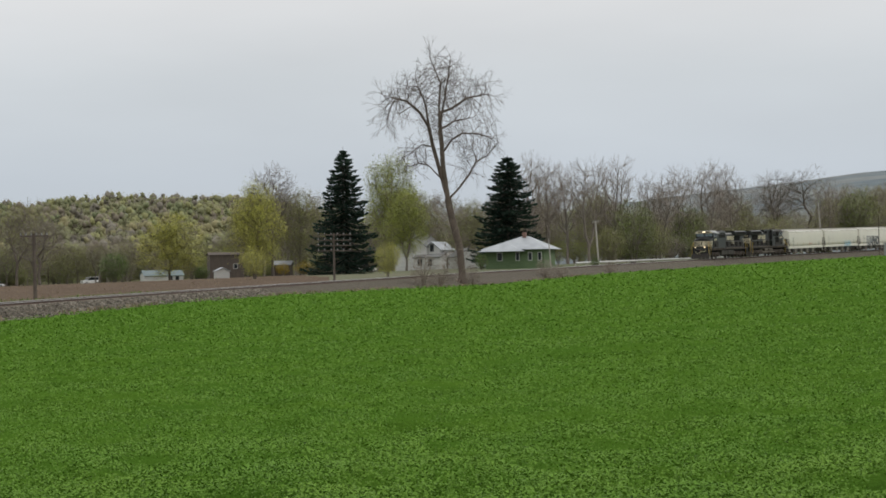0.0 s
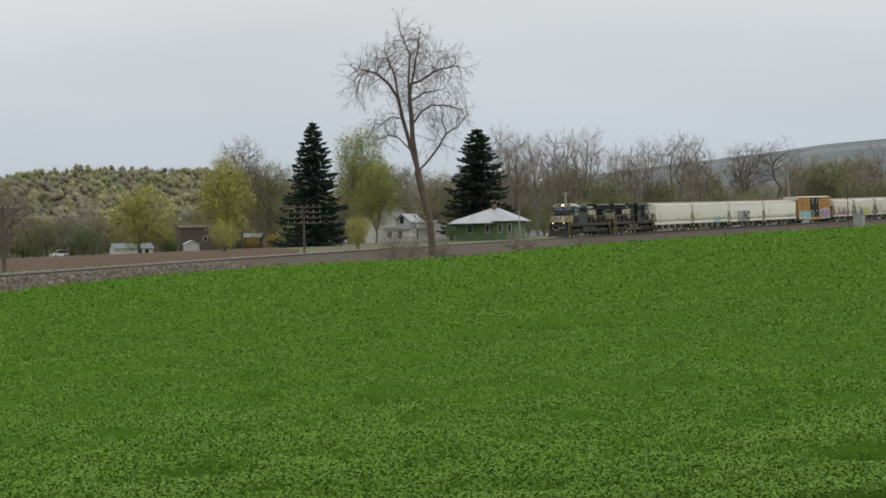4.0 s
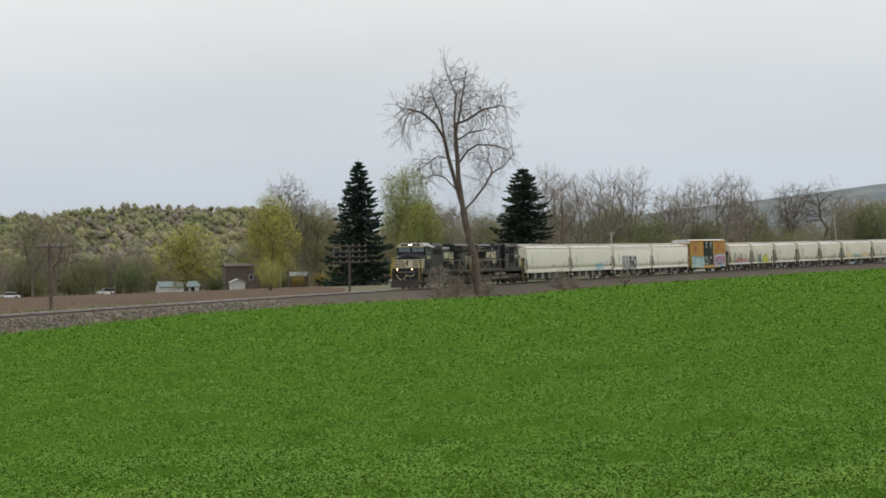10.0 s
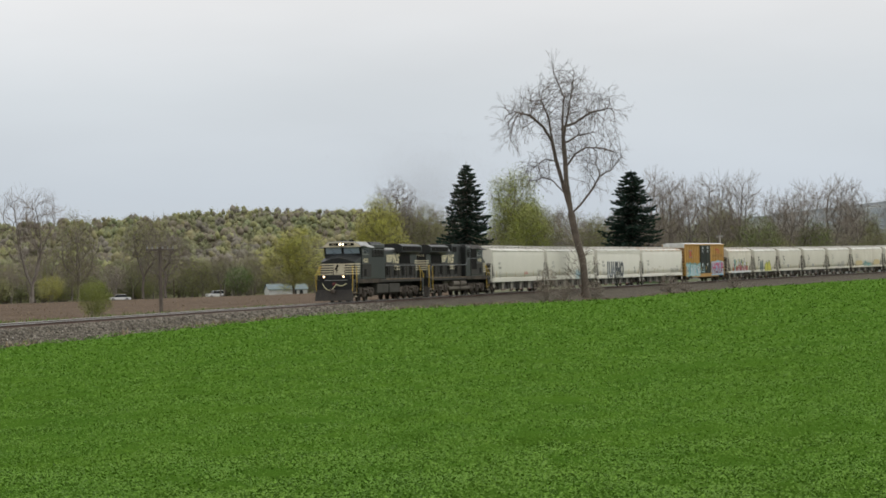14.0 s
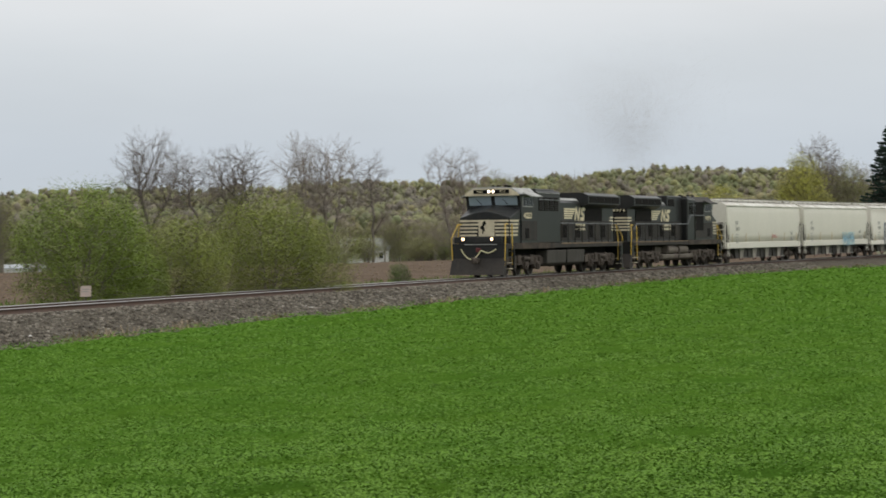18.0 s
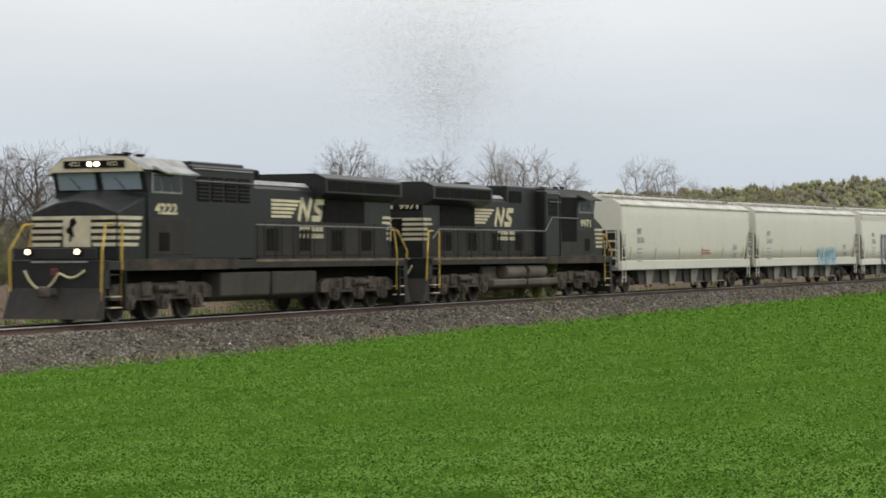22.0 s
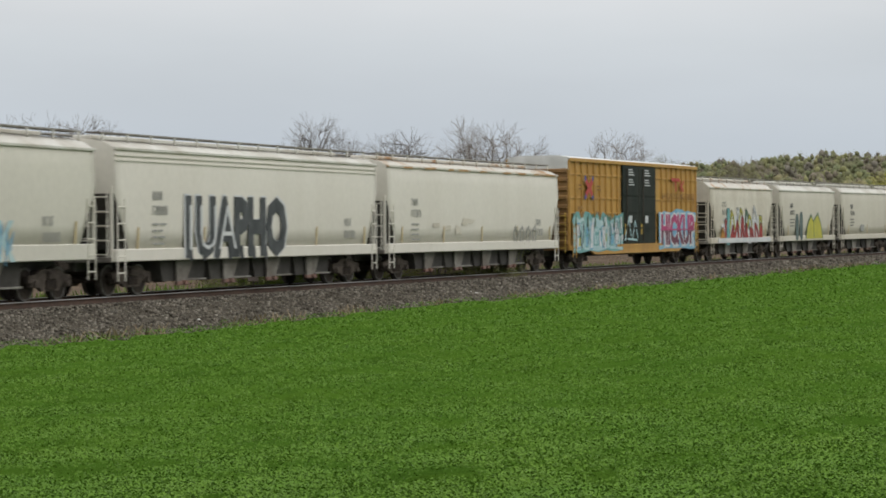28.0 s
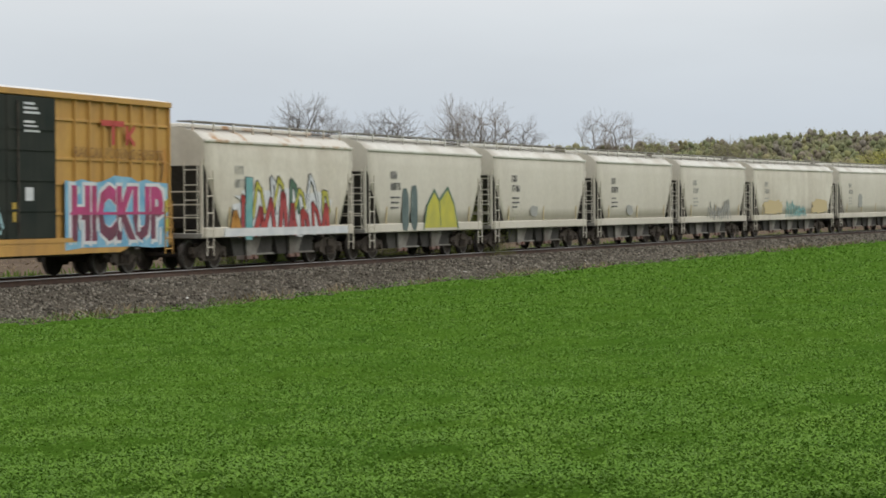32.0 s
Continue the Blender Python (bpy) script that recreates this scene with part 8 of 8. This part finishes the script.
pole("utility_pole", 9.68, 560, 0.99, 0.15, M["timber"], "wooden pole with one crossarm in the distance", 0, 1, 1.6)
pole("line_pole", 29.45, 436, 1.35, 0.09, M["timber"], "thin dark pole on the near side of the track")

x, y, z = polar(29.72, 425)
ob = thing("equipment_cabinet", pose(x, y, z, 0, 0, -40), "grey trackside equipment cabinet", "cabinet")
bm = bmesh.new()
box(bm, -0.95, 0.95, -0.9, 0.9, -0.2, 2.4, 0.04)
part("body", bm, M["concrete"], ob)
bm = bmesh.new()
box(bm, -1.05, 1.05, -1.0, 1.0, 2.4, 2.55, 0.03)
part("lid", bm, M["concrete"], ob)

x, y, z = polar(-5.04, 76.5)
ob = thing("trackside_sign", pose(x, y, z, 0, 0, 5), "small faded beige plate on a short post", "sign")
top = EYE + 76.5 * math.tan(radians(-0.72)) - z
bm = bmesh.new()
box(bm, -0.18, 0.18, -0.012, 0.012, top - 0.37, top, 0.004)
part("plate", bm, M["sign_plate"], ob)
bm = bmesh.new()
box(bm, -0.03, 0.03, 0.012, 0.06, -0.2, top - 0.02)
part("post", bm, M["timber"], ob)
bm = bmesh.new()
bars(bm, [(-0.12, 0.12, top - 0.13, top - 0.10), (-0.12, 0.08, top - 0.21, top - 0.18)], -0.014)
part("faded_writing", bm, M["ink_faint"], ob)


def build_guardrail():
    a, b = Vector(polar(21.7, 352)), Vector(polar(25.6, 392))
    ob = thing("guard_rail", None, "white roadside guard rail beyond the track", "guard rail")
    n = 16
    pts = [a.lerp(b, k / n) for k in range(n + 1)]
    pts = [Vector((p.x, p.y, stand(p.x, p.y))) for p in pts]
    bm = bmesh.new()
    for p, q in zip(pts, pts[1:]):
        rod(bm, p + Vector((0, 0, 0.75)), q + Vector((0, 0, 0.75)), 0.14, 6)
    part("beam", bm, M["white_wall"], ob)
    for p in pts:
        bm = bmesh.new()
        rod(bm, p - Vector((0, 0, 0.2)), p + Vector((0, 0, 0.8)), 0.08, 6)
        part("post", bm, M["pale_pole"], ob)


build_guardrail()


def branch_log(az, dist, length, turn, r=0.12):
    x, y, z = polar(az, dist)
    rng = np.random.default_rng(int(abs(az) * 100))
    P, par, line_of = colonise(int(abs(az) * 100), [stem((0, 0, 0.1), (length * 0.5, 0.1, 0.2), (length, 0.2, 0.3))], cloud(rng, 26, [(length * 0.9, 0.2, 0.5, length * 0.45, 0.7, 0.4)]), 0.2, 2.0, 0.3)
    P[:, 2] = np.maximum(P[:, 2], 0.06)
    R = np.maximum(girth(P, par, 0.02), r * (1 - 0.75 * np.clip(P[:, 0] / length, 0, 1)) * (abs(P[:, 1]) < 0.25))
    tagged(new("fallen_limb", wood_mesh("fallen_limb", P, par, R, np.ones(len(P), bool), 5, M["driftwood"])), "bleached fallen limb lying by the track", "log", "fallen limbs").matrix_world = pose(x, y, z + 0.15, 0, 0, turn)


for az, dist, length, turn in ((17.35, 231, 3.2, -30), (18.2, 234, 3.0, 20), (-0.9, 88, 2.6, 10), (-1.6, 86, 1.8, -25), (0.3, 92, 1.6, 35)):
    branch_log(az, dist, length, turn)
for az, el, size in ((3.93, -1.03, 0.12), (0.54, -1.32, 0.14), (0.75, -1.34, 0.08), (3.85, -1.06, 0.07), (-6.45, -2.0, 0.08)):
    way = Vector((math.sin(radians(az)), math.cos(radians(az)), math.tan(radians(el))))
    for k in range(40, 200):
        p = Vector((0, 0, EYE)) + way * k
        s_, d_ = nearest(p.x, p.y)
        up = float(np.interp(abs(d_[0]), [0, 1.7, 2.2, 5.3], [-0.20, -0.20, -0.30, -1.40]))
        if d_[0] < 5.2 and p.z <= float(np.interp(s_[0], _s, _cz)) + up + 0.03:
            break
    bm = bmesh.new()
    bmesh.ops.create_icosphere(bm, subdivisions=1, radius=size)
    for v in bm.verts:
        v.co = Vector((v.co.x * random.uniform(1.0, 1.9), v.co.y * random.uniform(0.7, 1.2), v.co.z * random.uniform(0.4, 0.8)))
    me = bpy.data.meshes.new("pale_rock")
    bm.to_mesh(me)
    bm.free()
    me.materials.append(M["limestone"])
    tagged(new("pale_rock", me), "pale rock lying on the ballast shoulder", "rock", "pale rocks").matrix_world = pose(*p, 0, 0, az * 40)


# ---- ties, last: pieces of the track bed ----
def build_ties():
    bed = bpy.data.objects["ballast_bed"]
    bm = bmesh.new()
    box(bm, -0.115, 0.115, -1.3, 1.3, -0.33, -0.172, 0.01)
    me = bpy.data.meshes.new("tie")
    bm.to_mesh(me)
    bm.free()
    me.materials.append(M["tie"])
    for k in range(290):
        s = 4 + 0.52 * k
        p = rail_at(s)
        h = float(np.interp(s, _s, _head))
        tie = child(new("tie", me), bed)
        tie.matrix_world = pose(*p, 0, 0, 90 - math.degrees(h))


build_ties()

# ---- exhaust haze above the second engine: soft clouds of soot specks that travel with the train ----
def build_smoke():
    m = mat("exhaust_soot", (0.21, 0.165, 0.135), 1.0, second=(0.16, 0.13, 0.11), scale=0.8, spec=0.0)
    ob = thing("exhaust_smoke", None, "faint brown exhaust haze rising over the engines", "smoke")
    rng = np.random.default_rng(12)
    for x, z, wide, high, count in ((0.0, 5.6, 0.35, 0.5, 300), (-0.5, 7.2, 1.0, 0.9, 1100), (-0.2, 8.6, 1.5, 1.1, 3000), (-1.6, 9.2, 2.6, 1.6, 4600), (-3.8, 10.8, 3.6, 1.7, 4200), (0.6, 11.0, 3.2, 1.6, 3400)):
        count *= 6
        c = np.clip(rng.normal(0, 1, (count, 3)), -2, 2) * np.array([wide, wide * 0.8, high]) + np.array([x, 0, z])
        c = c[c[:, 2] > 4.9]
        v, f = leaf_cards(c, rng.uniform(0.010, 0.021, len(c)), rng, 0.0, 0.9)
        tagged(child(new("puff", mesh_of("puff", v, f, m)), ob), kind="stuff")
    return ob


TRAIN.append((build_smoke(), 29.5, 6.4, False))


motions()
